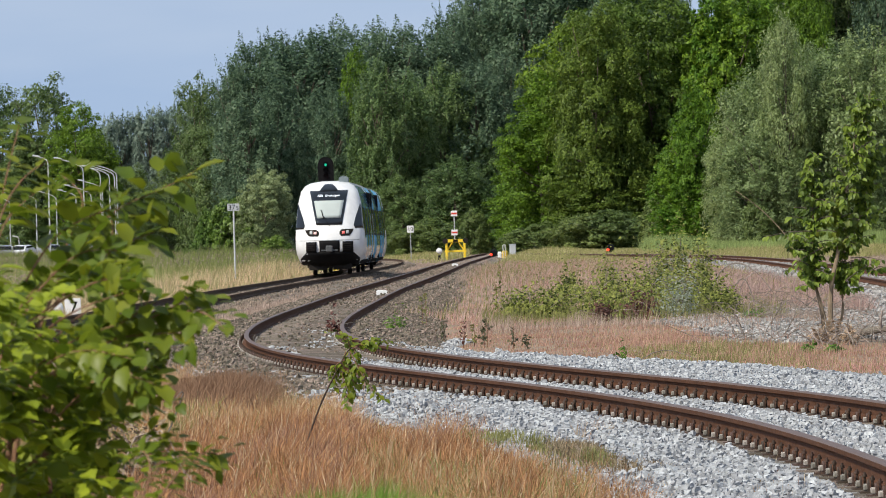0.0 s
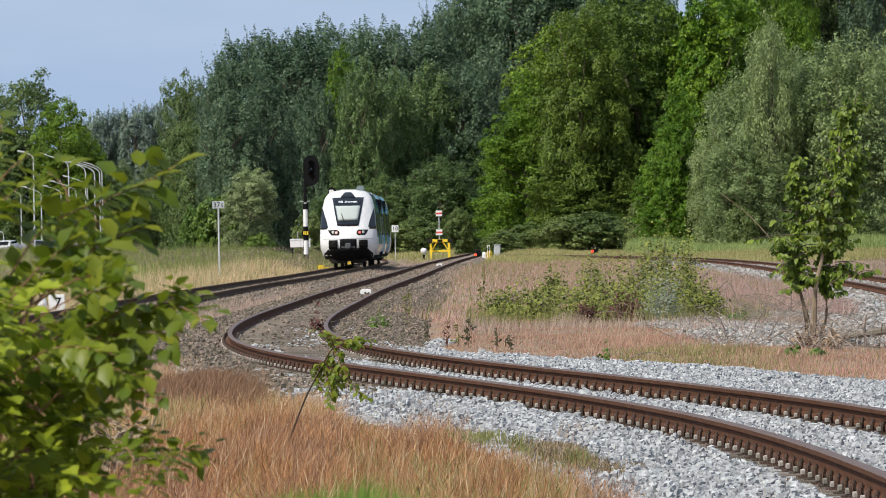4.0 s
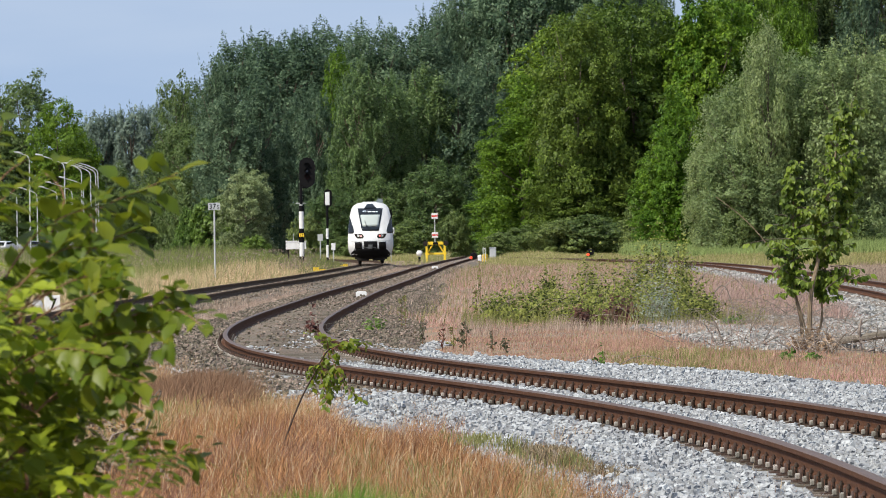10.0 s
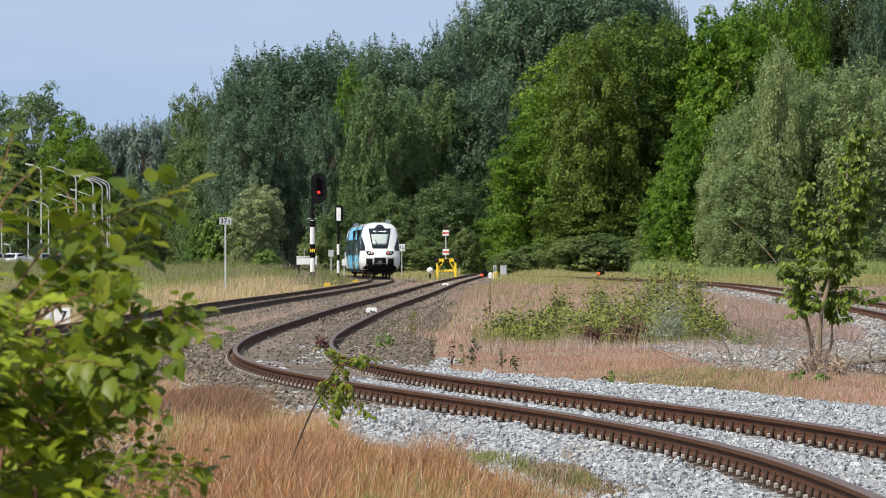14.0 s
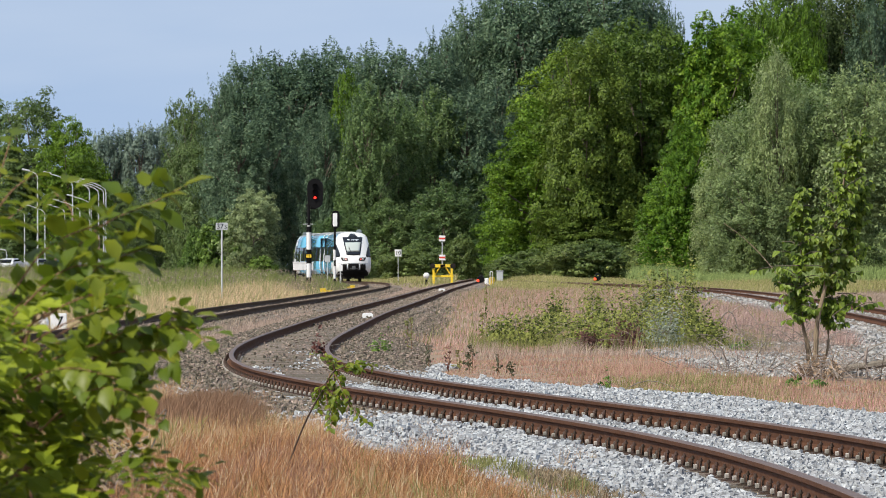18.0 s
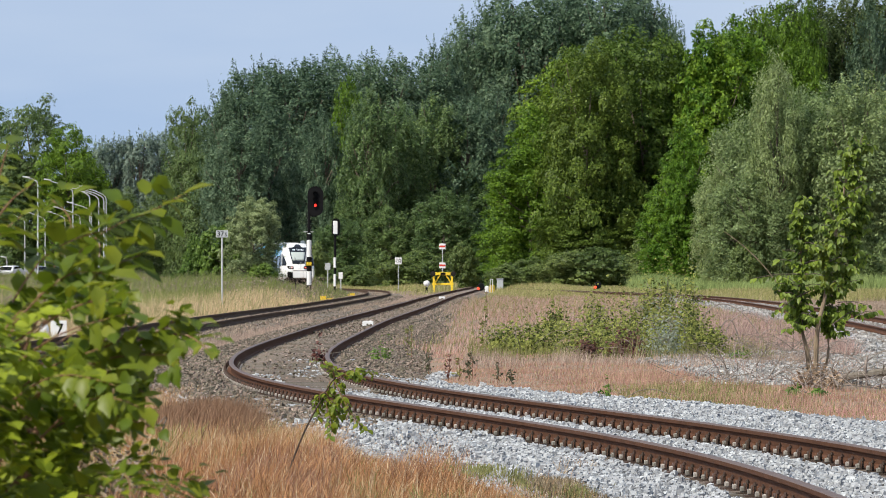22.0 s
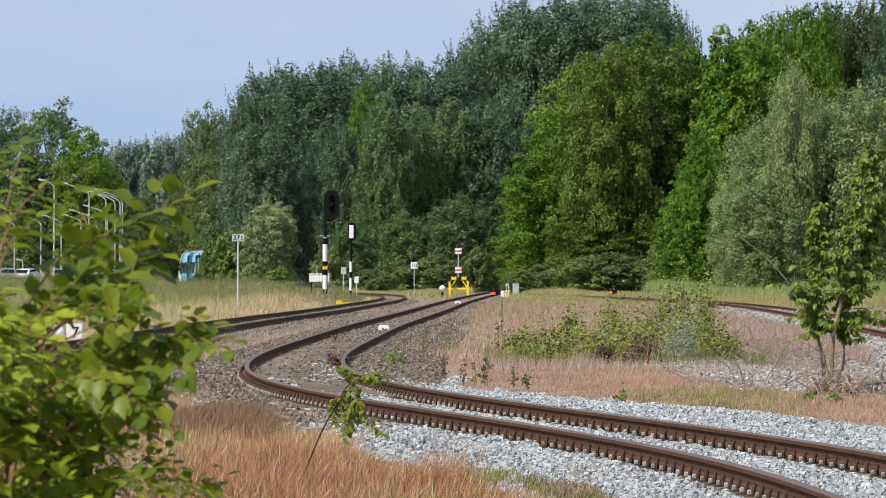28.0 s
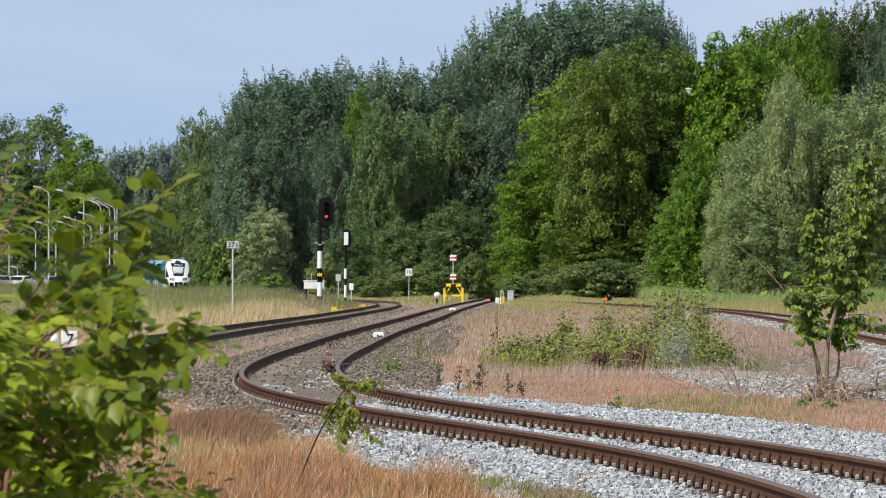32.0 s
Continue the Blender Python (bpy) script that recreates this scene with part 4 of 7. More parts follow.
    box(bm, 0.50, 0.75, 2.95, 3.05, 4.20, 4.26)
    part("roof_horn", bm, M_ROOF, body)
    # route shown above the windscreen
    m = Matrix.Translation(nose_at(0.0, 3.41, 0.080)) @ pose(0, 0, 0, 52, 0, 0)
    words("display_text", "RS5  Groningen", 0.150, m, G_TEXT, body, "lit white destination letters")


def bellows(body, y):
    bm = bmesh.new()
    for k in range(5):
        box(bm, -1.40, 1.40, y + 0.02 + k * 0.14, y + 0.12 + k * 0.14, 0.6, 3.6, bevel=0.03)
    part("bellows", bm, M_BLACK, body)


CARS = [(0.0, 17.6, True, (7.4, 13.2)), (18.4, 4.4, False, ()), (23.6, 13.6, False, (4.6,)), (38.0, 17.6, True, (7.4, 13.2))]


def train():
    top = empty("diesel_train", pose(0, 0, 0), "white and light blue diesel railcar running away on the main line", "train")
    bodies = []
    for start, length, nose, doors in CARS:
        body = part("end_car" if nose else ("power_car" if length < 6 else "middle_car"), body_mesh(length, nose), [M_WHITE, M_BLUE, M_BLACK, M_ROOF], top)
        car_details(body, length, nose, doors)
        if nose:
            nose_details(body)
        if start < 37:
            bellows(body, length)
        bodies.append(body)
    return top, bodies


TRAIN, TRAIN_CARS = train()
# seconds and distance of the rear end
RUN = [(0, 341), (3, 394), (6, 447), (9, 499), (13, 566), (17, 631), (19, 664), (21, 698), (23, 733), (28, 820), (30, 856), (32, 892)]


def on_line(y):
    x = float(MAIN(y))
    return Vector((x, y, 0.0))


def ahead(y, length):
    """The distance reached after going on by length along the line."""
    p = on_line(y)
    q = y + length
    for _ in range(6):
        q += length - (on_line(q) - p).length
    return q

# ---- stones ----
def stone_verts(n, rs):
    """Unit stones: eight jittered corners of a flattish block, twelve faces each."""
    base = np.array([(x, y, z) for z in (-0.55, 0.55) for x, y in ((-0.75, -0.75), (0.75, -0.75), (0.75, 0.75), (-0.75, 0.75))])
    V = base[None] * rs.uniform(0.62, 1.15, (n, 8, 1)) * rs.uniform(0.7, 1.25, (n, 1, 3)) + rs.normal(0, 0.13, (n, 8, 3))
    a = rs.uniform(0, 6.28, (n, 3))
    c, s = np.cos(a), np.sin(a)
    R = np.zeros((n, 3, 3))
    R[:, 0, 0], R[:, 0, 1], R[:, 1, 0], R[:, 1, 1], R[:, 2, 2] = c[:, 0], -s[:, 0], s[:, 0], c[:, 0], 1
    T = np.zeros((n, 3, 3))
    T[:, 1, 1], T[:, 1, 2], T[:, 2, 1], T[:, 2, 2], T[:, 0, 0] = c[:, 1], -s[:, 1], s[:, 1], c[:, 1], 1
    return np.einsum("nij,nkj->nki", R @ T, V)


STONE_F = np.array([(0, 2, 1), (0, 3, 2), (4, 5, 6), (4, 6, 7), (0, 1, 5), (0, 5, 4), (1, 2, 6), (1, 6, 5), (2, 3, 7), (2, 7, 6), (3, 0, 4), (3, 4, 7)])


def stones(name, P, size, mat, parent, label="", rs=None):
    rs = rs or np.random.default_rng(5)
    n = len(P)
    V = stone_verts(n, rs) * (size * rs.uniform(0.6, 1.45, n))[:, None, None] + P[:, None, :]
    F = (np.arange(n)[:, None, None] * 8 + STONE_F[None]).reshape(-1, 3)
    ob = part(name, mesh_np(name, V.reshape(-1, 3), F), mat, parent, label)
    return tagged(ob, kind="stuff")


def in_view(x, y, margin=0.4):
    return np.abs(x) < 0.0600 * y + margin


def along(line, y, off):
    a = np.arctan2(line(y + 0.1) - line(y - 0.1), 0.2)
    return line(y) + off * np.cos(a), y - off * np.sin(a)


def bank_z(off, crown, left, right):
    """Height of the ballast across its bank."""
    return np.where(off < -left, crown - 0.03 - (-off - left) * 0.26, np.where(off > right, crown - 0.03 - (off - right) * 0.26, crown))


def patchy(x, y, s, seed):
    """Smooth uneven cover between 0 and 1."""
    r = np.random.default_rng(seed)
    v = 0
    for _ in range(5):
        a, p = r.uniform(0.5, 1.9) / s, r.uniform(0, 6.28, 2)
        d = r.uniform(-1, 1, 2)
        v = v + np.sin(x * a * (1 + d[0]) + p[0] + 1.5 * np.sin(y * a * 0.23 * (1 + d[1]) + p[1]))
    return np.clip(0.5 + v / 5, 0, 1)


def lay_ballast():
    top = empty("ballast_stones", pose(0, 0, 0), "loose pale grey broken stones between and beside the rails", "ballast", kind="structure")
    rs = np.random.default_rng(3)
    y = 42 + (112 - 42) * rs.uniform(0, 1, 175000) ** 1.1
    off = rs.uniform(-2.6, 4.5, len(y))
    ok0 = off < 3.0 + np.interp(y, *zip(*SPREAD)) + 0.2 * np.sin(y * 1.3)
    y, off = y[ok0], off[ok0]
    x, yy = along(SIDING, y, off)
    ok = in_view(x, yy) & (np.abs(np.abs(off) - GAUGE) > 0.11) & ~((np.abs(off) < 1.2) & (yy > 96) & (rs.uniform(0, 1, len(y)) < (yy - 96) / 12))
    ok &= ~((off < -1.0) & (rs.uniform(0, 1, len(y)) < (yy - 68) / 14))
    x, yy, off = x[ok], yy[ok], off[ok]
    z = bank_z(off, -0.165 - 0.03 * np.clip((yy - 92) / 15, 0, 1), 1.9, 2.1 + np.interp(yy, *zip(*SPREAD))) + rs.uniform(-0.028, 0.026, len(x)) + 0.03 * np.clip(bump_noise(x * 3, yy * 2), 0, 1) * (np.abs(off) > 1.0)
    # rail seats keep clear of stones on their near side
    z -= 0.055 * (np.abs(np.abs(off) - GAUGE) < 0.30)
    P = np.stack([x, yy, z], 1)
    near_pick = np.argsort(P[:, 1])
    pick = [i for i in near_pick[:6000] if -1.4 < off[i] - 0 < 1.6][:3000:10]
    m0 = []
    for k in range(5):
        V = stone_verts(1, rs)[0] * 0.034
        me = bpy.data.meshes.new("stone")
        me.from_pydata(V.tolist(), [], STONE_F.tolist())
        me.materials.append(M_STONE)
        m0.append(me)
    for k, i in enumerate(pick):
        ob = part("stone", m0[k % 5], None, top)
        ob.matrix_local = Matrix.Translation(P[i]) @ Euler((rs.uniform(0, 6), rs.uniform(0, 6), rs.uniform(0, 6))).to_matrix().to_4x4()
    keep = np.ones(len(P), bool)
    keep[pick] = False
    stones("loose_ballast", P[keep], 0.0215, M_STONE, top)
    # old brown stones farther along and left of the bend
    y = 68 + 178 * rs.uniform(0, 1, 62000) ** 1.4
    off = rs.uniform(-3.9, 2.5, len(y))
    x, yy = along(SIDING, y, off)
    ok = in_view(x, yy) & ((yy > 108) | (off < -1.6) * (yy > 90) | (off < -1.0) * (rs.uniform(0, 1, len(y)) < (yy - 68) / 14)) & (np.abs(np.abs(off) - GAUGE) > 0.10) & ((np.abs(off) > 1.25) | (rs.uniform(0, 1, len(y)) < np.where(np.abs(off) > 0.85, 0.62, 0.10)))
    x, yy, off = x[ok], yy[ok], off[ok]
    z = np.where((np.abs(off) < 1.36) & (yy > 98), -0.150, bank_z(off, -0.185, 1.9, 1.9))
    z = np.maximum(z, Z_GROUND - 0.04) + rs.uniform(-0.015, 0.02, len(x))
    old = empty("old_stones", pose(0, 0, 0), "old brown-grey stones lying along the siding", "ballast", kind="structure")
    stones("loose_old_ballast", np.stack([x, yy, z], 1), 0.026, M_STONE_OLD, old)
    # pale stones run out on the inside of the bend, a few lie between the rails
    n = 5200
    y = 100 + 36 * rs.uniform(0, 1, n) ** 1.5
    off = np.where(rs.uniform(0, 1, n) < 0.90, rs.uniform(1.15, 3.0, n), rs.uniform(-0.62, 0.62, n))
    x, yy = along(SIDING, y, off)
    ok = patchy(x * 2, yy * 0.4, 0.7, 23) + np.where(off > 1, 0.25, 0.0) > 0.45 + (yy - 100) / 90
    x, yy, off = x[ok], yy[ok], off[ok]
    z = np.where(np.abs(off) < 1.3, -0.158, bank_z(off, -0.19, 1.9, 1.6)) + rs.uniform(-0.01, 0.02, len(x))
    stones("strewn_ballast", np.stack([x, yy, np.maximum(z, Z_GROUND + 0.0)], 1), 0.026, M_STONE, top)
    # scattered stones on the far beds
    for line, n, y0, y1, lo, hi in ((SIDING, 9000, 150, 480, -2.0, 2.0), (MAIN, 11000, 180, 520, -2.0, 2.4), (LOOP, 17000, 112, 480, -2.4, 2.2)):
        y = y0 + (y1 - y0) * rs.uniform(0, 1, n) ** 1.6
        off = rs.uniform(lo, hi, n)
        x, yy = along(line, y, off)
        ok = in_view(x, yy) & (np.abs(np.abs(off) - GAUGE) > 0.10)
        x, yy, off = x[ok], yy[ok], off[ok]
        stones("far_ballast", np.stack([x, yy, np.maximum(bank_z(off, -0.185, 1.45, 1.45), -0.33)], 1), 0.026 + 0.00006 * yy, M_STONE_OLD if line is not LOOP else M_STONE_GREY, old)
    # grey rubble strip on the open ground
    n = 44000
    y = 116 + 46 * rs.uniform(0, 1, n)
    x = rs.uniform(3.4, 11.2, n)
    ok = in_view(x, y) & (x - 4.2 + 0.6 * np.sin(y * 0.4) + (y < 124) * (124 - y) * 0.2 > 0)
    x, y = x[ok], y[ok]
    rub = empty("rubble", pose(0, 0, 0), "strip of grey rubble on the open ground", "rubble", kind="structure")
    stones("loose_rubble", np.stack([x, y, ground_z(x, y) + rs.uniform(-0.01, 0.03, len(x))], 1), 0.029, M_STONE_GREY, rub)


lay_ballast()


# ---- grass ----
def blades(name, x, y, height, width, mat, label, category="grass", lean=0.35, wind=(0.12, 0.0), segments=1, rs=None, z=None):
    """Blades standing at places, each bent its own way."""
    rs = rs or np.random.default_rng(9)
    n = len(x)
    z0 = (ground_z(x, y) if z is None else z) - 0.02
    h = height * rs.uniform(0.55, 1.25, n)
    a = rs.uniform(0, 6.28, n)
    L = np.abs(rs.normal(0, lean, n)) * h
    tip = np.stack([x + np.cos(a) * L + wind[0] * h, y + np.sin(a) * L + wind[1] * h, z0 + np.sqrt(np.clip(h * h - L * L * 0.5, 0.04 * h * h, None))], 1)
    base = np.stack([x, y, z0], 1)
    b = rs.uniform(-0.6, 0.6, n)
    w = (width * rs.uniform(0.6, 1.5, n))[:, None] * np.stack([np.cos(b), np.sin(b), 0 * b], 1) * 0.5
    if segments == 1:
        V = np.stack([base - w, base + w, tip], 1).reshape(-1, 3)
        F = np.arange(3 * n).reshape(-1, 3)
    else:
        mid = base + (tip - base) * np.array([0.32, 0.32, 0.6])
        V = np.stack([base - w, base + w, mid + w * 0.9, mid - w * 0.9, tip], 1).reshape(-1, 3)
        i = np.arange(n)[:, None] * 5
        F = np.concatenate([i + [[0, 1, 2]], i + [[0, 2, 3]], i + [[3, 2, 4]]], 0)
    ob = part(name, mesh_np(name, V, F), mat)
    return tagged(ob, label, category, kind="stuff")


def scatter(n, y0, y1, x0, x1, seed, power=1.0):
    """Places in the open strip between two borders x0(y), x1(y)."""
    rs = np.random.default_rng(seed)
    y = y0 + (y1 - y0) * rs.uniform(0, 1, n) ** power
    a, b = x0(y), x1(y)
    x = a + (b - a) * rs.uniform(0, 1, n)
    ok = (b > a) & in_view(x, y, 0.8)
    return x[ok], y[ok], rs


LEFT = lambda y: -0.0605 * y - 0.8
RIGHT = lambda y: 0.0605 * y + 0.8


def grow():
    # the red-brown dry grass on the near side of the curve
    cx, cy, rs = scatter(21000, 44, 104, LEFT, lambda y: SIDING(y) - 1.28 + 0.36 * np.clip((y - 58) / 10, 0, 1) + 0.25 * np.clip((66 - y) / 6, 0, 1) - 0.2 * np.sin(y * 0.9) - 0.16 * np.sin(y * 2.3), 101, 1.15)
    k = 14
    tone = np.repeat(np.clip(patchy(cx * 2, cy * 0.5, 0.5, 12) + rs.normal(0, 0.22, len(cx)), 0, 1), k)
    size = np.repeat(rs.uniform(0.62, 1.2, len(cx)), k)
    gx, gy = rs.normal(0, 0.055, len(tone)), rs.normal(0, 0.10, len(tone))
    x, y = np.repeat(cx, k) + gx, np.repeat(cy, k) + gy
    sway = np.repeat(np.stack([rs.normal(0.05, 0.16, len(cx)), rs.normal(0, 0.16, len(cx))], 1), k, 0) + np.stack([gx, gy], 1) * 2.2
    c = patchy(x, y * 0.3, 0.5, 1)
    edge = SIDING(y) - 1.3 + 0.36 * np.clip((y - 58) / 10, 0, 1) + 0.25 * np.clip((66 - y) / 6, 0, 1) - x
    ok = rs.uniform(0, 1, len(x)) < np.clip(0.25 + edge * 1.6, 0, 1)
    # darker rust towards the ballast
    tone = tone - 0.5 * np.clip((0.8 - edge) / 0.8, 0, 1) * (y < 72)
    x, y, c, tone, size, sway = x[ok], y[ok], c[ok], tone[ok], size[ok], sway[ok]
    r = rs.uniform(0, 1, len(x))
    red = (tone < 0.90) & (r < 0.94) & ~((y > 66) & (r < np.clip((y - 64) / 14, 0, 0.6)))
    rust = red & (tone < 0.22)
    green = ~red & (tone > 0.97) & (r < 0.4)
    h = (0.15 + 0.12 * c) * size
    for name, sel, mat, label in (("dry_red_grass", red & ~rust, F_RED, "dry red-brown grass on the near side of the curve"), ("dry_rust_grass", rust, F_BROWN, "dark rust-brown dry grass among red grass"), ("dry_straw_grass", ~red & ~green, F_AMBER, "pale straw-coloured dry grass among red grass"), ("dry_green_grass", green, F_GRASS, "sparse green blades among dry grass")):
        blades(name, x[sel], y[sel], h[sel], 0.0045, mat, label, segments=1 if mat is F_AMBER else 2, rs=rs, lean=0.45, wind=sway[sel].T)
    pale = (r > 0.30) & (r < 0.37)
    blades("dry_pale_stalks", x[pale], y[pale], h[pale] * 1.1, 0.005, F_PALE, "pale bleached stalks over the red grass", segments=2, rs=rs, lean=0.45)
    # a darker, taller clump among it
    rs = np.random.default_rng(131)
    n = 9000
    y = rs.normal(83, 3.4, n)
    x = rs.normal(-2.35, 0.50, n) + (y - 83) * -0.02
    blades("dark_grass_clump", x, y, 0.31 * np.exp(-((x + 2.35) / 0.85) ** 2) + 0.06, 0.006, F_BROWN, "dark brown taller clump in the dry grass", segments=2, rs=rs)
    # tall fresh grass close to the camera, and green tufts along the ballast
    x, y, rs = scatter(13000, 25.4, 27.0, lambda y: -0.030 * y, lambda y: -0.0055 * y, 102)
    rise_ = 0.80 - 0.9 * np.abs(x + 0.46) ** 2
    blades("green_grass", x, y, rise_ * (0.86 + 0.12 * patchy(x * 6, y, 0.4, 15)), 0.009, F_LUSH, "tall fresh green grass close to the camera", segments=2, rs=rs, lean=0.12)
    x, y, rs = scatter(9000, 44, 60, lambda y: SIDING(y) - 2.9, lambda y: SIDING(y) - 1.35, 134)
    k = patchy(x * 2.5, y * 0.6, 0.5, 16) > 0.60
    blades("edge_tufts", x[k], y[k], np.full(k.sum(), 0.11), 0.005, F_OLIVE, "olive green tufts at the edge of the ballast", segments=2, rs=rs)
    # a mossy olive patch that reaches into the ballast
    rs = np.random.default_rng(139)
    q = rs.uniform(0, 1, 9000)
    x, y = 0.19 + 0.90 * q + rs.normal(0, 0.10, len(q)), 61.8 - 8.6 * q + rs.normal(0, 0.9, len(q))
    k = rs.uniform(0, 1, len(x)) < 0.5 * patchy(x * 4, y * 0.6, 0.5, 23) ** 2
    x, y = x[k], y[k]
    blades("moss_patch", x, y, 0.03 + 0.06 * patchy(x * 3, y, 0.5, 22), 0.005, F_OLIVE, "low mossy olive patch at the edge of the ballast", segments=2, rs=rs, lean=0.6, z=np.full(len(x), -0.16))
    # withered litter on the sandy end of it
    q = rs.uniform(0, 1, 5200)
    x, y = 0.80 + 0.55 * q + rs.normal(0, 0.13, len(q)), 57.5 - 6.0 * q + rs.normal(0, 0.8, len(q))
    blades("dry_litter", x, y, 0.03 + 0.05 * patchy(x * 3, y, 0.5, 24), 0.006, F_WITHER, "withered litter on the sandy edge of the ballast", segments=2, rs=rs, lean=0.9, z=np.full(len(x), -0.17))
    # thin grass creeping into the ballast
    x, y, rs = scatter(5000, 50, 80, lambda y: SIDING(y) - 2.5, lambda y: SIDING(y) - 1.1, 103)
    k = patchy(x * 3, y, 0.6, 5) > 0.62
    blades("shoulder_grass", x[k], y[k], np.full(k.sum(), 0.16), 0.006, F_STRAW, "thin dry grass creeping into the ballast", segments=2, rs=rs)
    # pink dry grass beyond the curve
    x, y, rs = scatter(165000, 84, 200, lambda y: SIDING(y) + 2.6 + np.interp(y, *zip(*SPREAD)) + 0.3 * np.sin(y * 0.7), RIGHT, 104, 1.1)
    c = patchy(x, y * 0.25, 1.2, 2)
    rub = (x > 3.9) & (y > 112) & (y < 163)
    ok = (rs.uniform(0, 1, len(x)) < 0.35 + 0.65 * c) & ~(rub & (rs.uniform(0, 1, len(x)) < 0.93))
    x, y, c = x[ok], y[ok], c[ok]
    r = rs.uniform(0, 1, len(x))
    green = (r < 0.08 + 0.60 * (x > 2.4) * (y < 114) * c)
    straw = ~green & (r > 0.86)
    pink = ~green & ~straw
    h = (0.08 + 0.09 * c) * np.clip(0.4 + (x - SIDING(y) - 3.6) * 0.25, 0.4, 1)
    rose = pink & (y < 142) & (y > 96) & (patchy(x * 0.8, y * 0.2, 1.2, 18) > 0.26)
    pink &= ~rose
    blades("rose_grass", x[rose], y[rose], h[rose], 0.010, F_ROSE, "rose-red dry grass inside the curve", rs=rs)
    blades("pink_grass", x[pink], y[pink], h[pink], 0.0065, F_PINK, "pinkish dry grass on the open ground inside the curve", rs=rs)
    blades("straw_tufts", x[straw], y[straw], h[straw], 0.0065, F_STRAW, "straw-coloured dry grass on the open ground", rs=rs)
    blades("low_green_grass", x[green], y[green], h[green] * 0.8, 0.010, F_OLIVE, "low olive green grass along the ballast", rs=rs)
    # longer grass round the foot of the brambles
    x, y, rs = scatter(2200, 146, 172, lambda y: np.full_like(y, 0.6), lambda y: np.full_like(y, 6.4), 132)
    blades("bramble_fringe", x, y, 0.22 + 0.25 * patchy(x * 2, y * 0.4, 1.0, 9), 0.012, F_OLIVE, "longer olive grass round the brambles", rs=rs)
    x, y, rs = scatter(3000, 138, 150, lambda y: np.full_like(y, 0.2), lambda y: np.full_like(y, 7.0), 133)
    blades("bramble_dry_fringe", x, y, 0.10 + 0.20 * patchy(x * 2, y * 0.4, 1.0, 10), 0.010, F_TAN, "longer dry grass round the brambles", rs=rs)
    # between the siding and the main line
    x, y, rs = scatter(90000, 108, 560, lambda y: np.maximum(MAIN(y) + 1.45, LEFT(y)), lambda y: SIDING(y) - 1.5, 105, 1.5)
    c = patchy(x, y * 0.12, 1.0, 3)
    ok = rs.uniform(0, 1, len(x)) < np.clip(c * 2.4 - 0.6, 0, 1)
    x, y = x[ok], y[ok]
    blades("verge_grass", x, y, 0.13 + 0.12 * rs.uniform(0, 1, len(x)), 0.014 + y * 0.00003, F_TAN, "thin tan dry grass between the two tracks", rs=rs)
    # tufts on the beds of the far tracks
    for line, seed, n in ((MAIN, 121, 16000), (SIDING, 122, 12000)):
        x, y, rs = scatter(n, 190, 600, lambda y: line(y) - 1.9, lambda y: line(y) + 1.9, seed, 1.3)
        d = np.abs(np.abs(x - line(y)) - GAUGE)
        ok = (d > 0.22) & (rs.uniform(0, 1, len(x)) < np.clip(patchy(x * 2, y * 0.1, 1.0, seed) * 2.2 - 0.7, 0, 1))
        x, y = x[ok], y[ok]
        blades("bed_tufts", x, y, np.full(len(x), 0.11), 0.014 + y * 0.00003, F_TAN, "low dry tufts between the sleepers", rs=rs, z=np.full(len(x), -0.19))
    # dry tussocky ground behind the brambles, up to the loop line
    x, y, rs = scatter(80000, 165, 470, lambda y: SIDING(y) + 1.5 + 0.3 * np.sin(y * 0.3), lambda y: np.minimum(LOOP(np.clip(y, 110, 700)) - 2.4, RIGHT(y)), 106, 1.3)
    c = patchy(x, y * 0.12, 1.6, 4)
    ok = rs.uniform(0, 1, len(x)) < 0.3 + 0.7 * c
    x, y, c = x[ok], y[ok], c[ok]
    r = rs.uniform(0, 1, len(x))
    g = r < 0.15
    tan = ~g & (r < 0.72)
    g2 = ~g & ~tan
    blades("mixed_tan_grass", x[tan], y[tan], 0.14 + 0.24 * c[tan], 0.010 + y[tan] * 0.00003, F_TAN, "tan dry grass and dead stems", rs=rs, lean=0.6)
    blades("mixed_dry_grass", x[g2], y[g2], 0.14 + 0.24 * c[g2], 0.010 + y[g2] * 0.00003, F_PINK, "grey-pink dry grass and dead stems", rs=rs, lean=0.6)
    blades("mixed_green_grass", x[g], y[g], 0.22 + 0.25 * c[g], 0.012 + y[g] * 0.00004, F_OLIVE, "olive green grass among dead stems", rs=rs)
    # a tangle of dead stems behind the rubble
    x, y, rs = scatter(22000, 162, 300, lambda y: np.full_like(y, 5.6), lambda y: np.minimum(LOOP(y) - 2.2, RIGHT(y)), 138, 1.4)
    blades("dead_stems", x, y, 0.22 + 0.34 * patchy(x * 1.5, y * 0.2, 1.2, 21), 0.013, F_DEAD, "tangle of brownish-pink dead stems behind the rubble", rs=rs, lean=0.8)
    # thin dry grass beyond the loop line
    x, y, rs = scatter(14000, 130, 470, lambda y: LOOP(np.clip(y, 110, 700)) + 2.3, RIGHT, 135, 1.2)
    blades("loop_verge", x, y, 0.10 + 0.2 * patchy(x, y * 0.15, 1.0, 17), 0.012 + y * 0.00003, F_TAN, "thin dry grass beyond the loop line", rs=rs)
    # tall pale grass left of the main line
    x, y, rs = scatter(110000, 185, 720, LEFT, lambda y: MAIN(y) - 1.9 - 0.4 * np.sin(y * 0.21), 107, 1.25)
    c = patchy(x, y * 0.08, 2.0, 6)
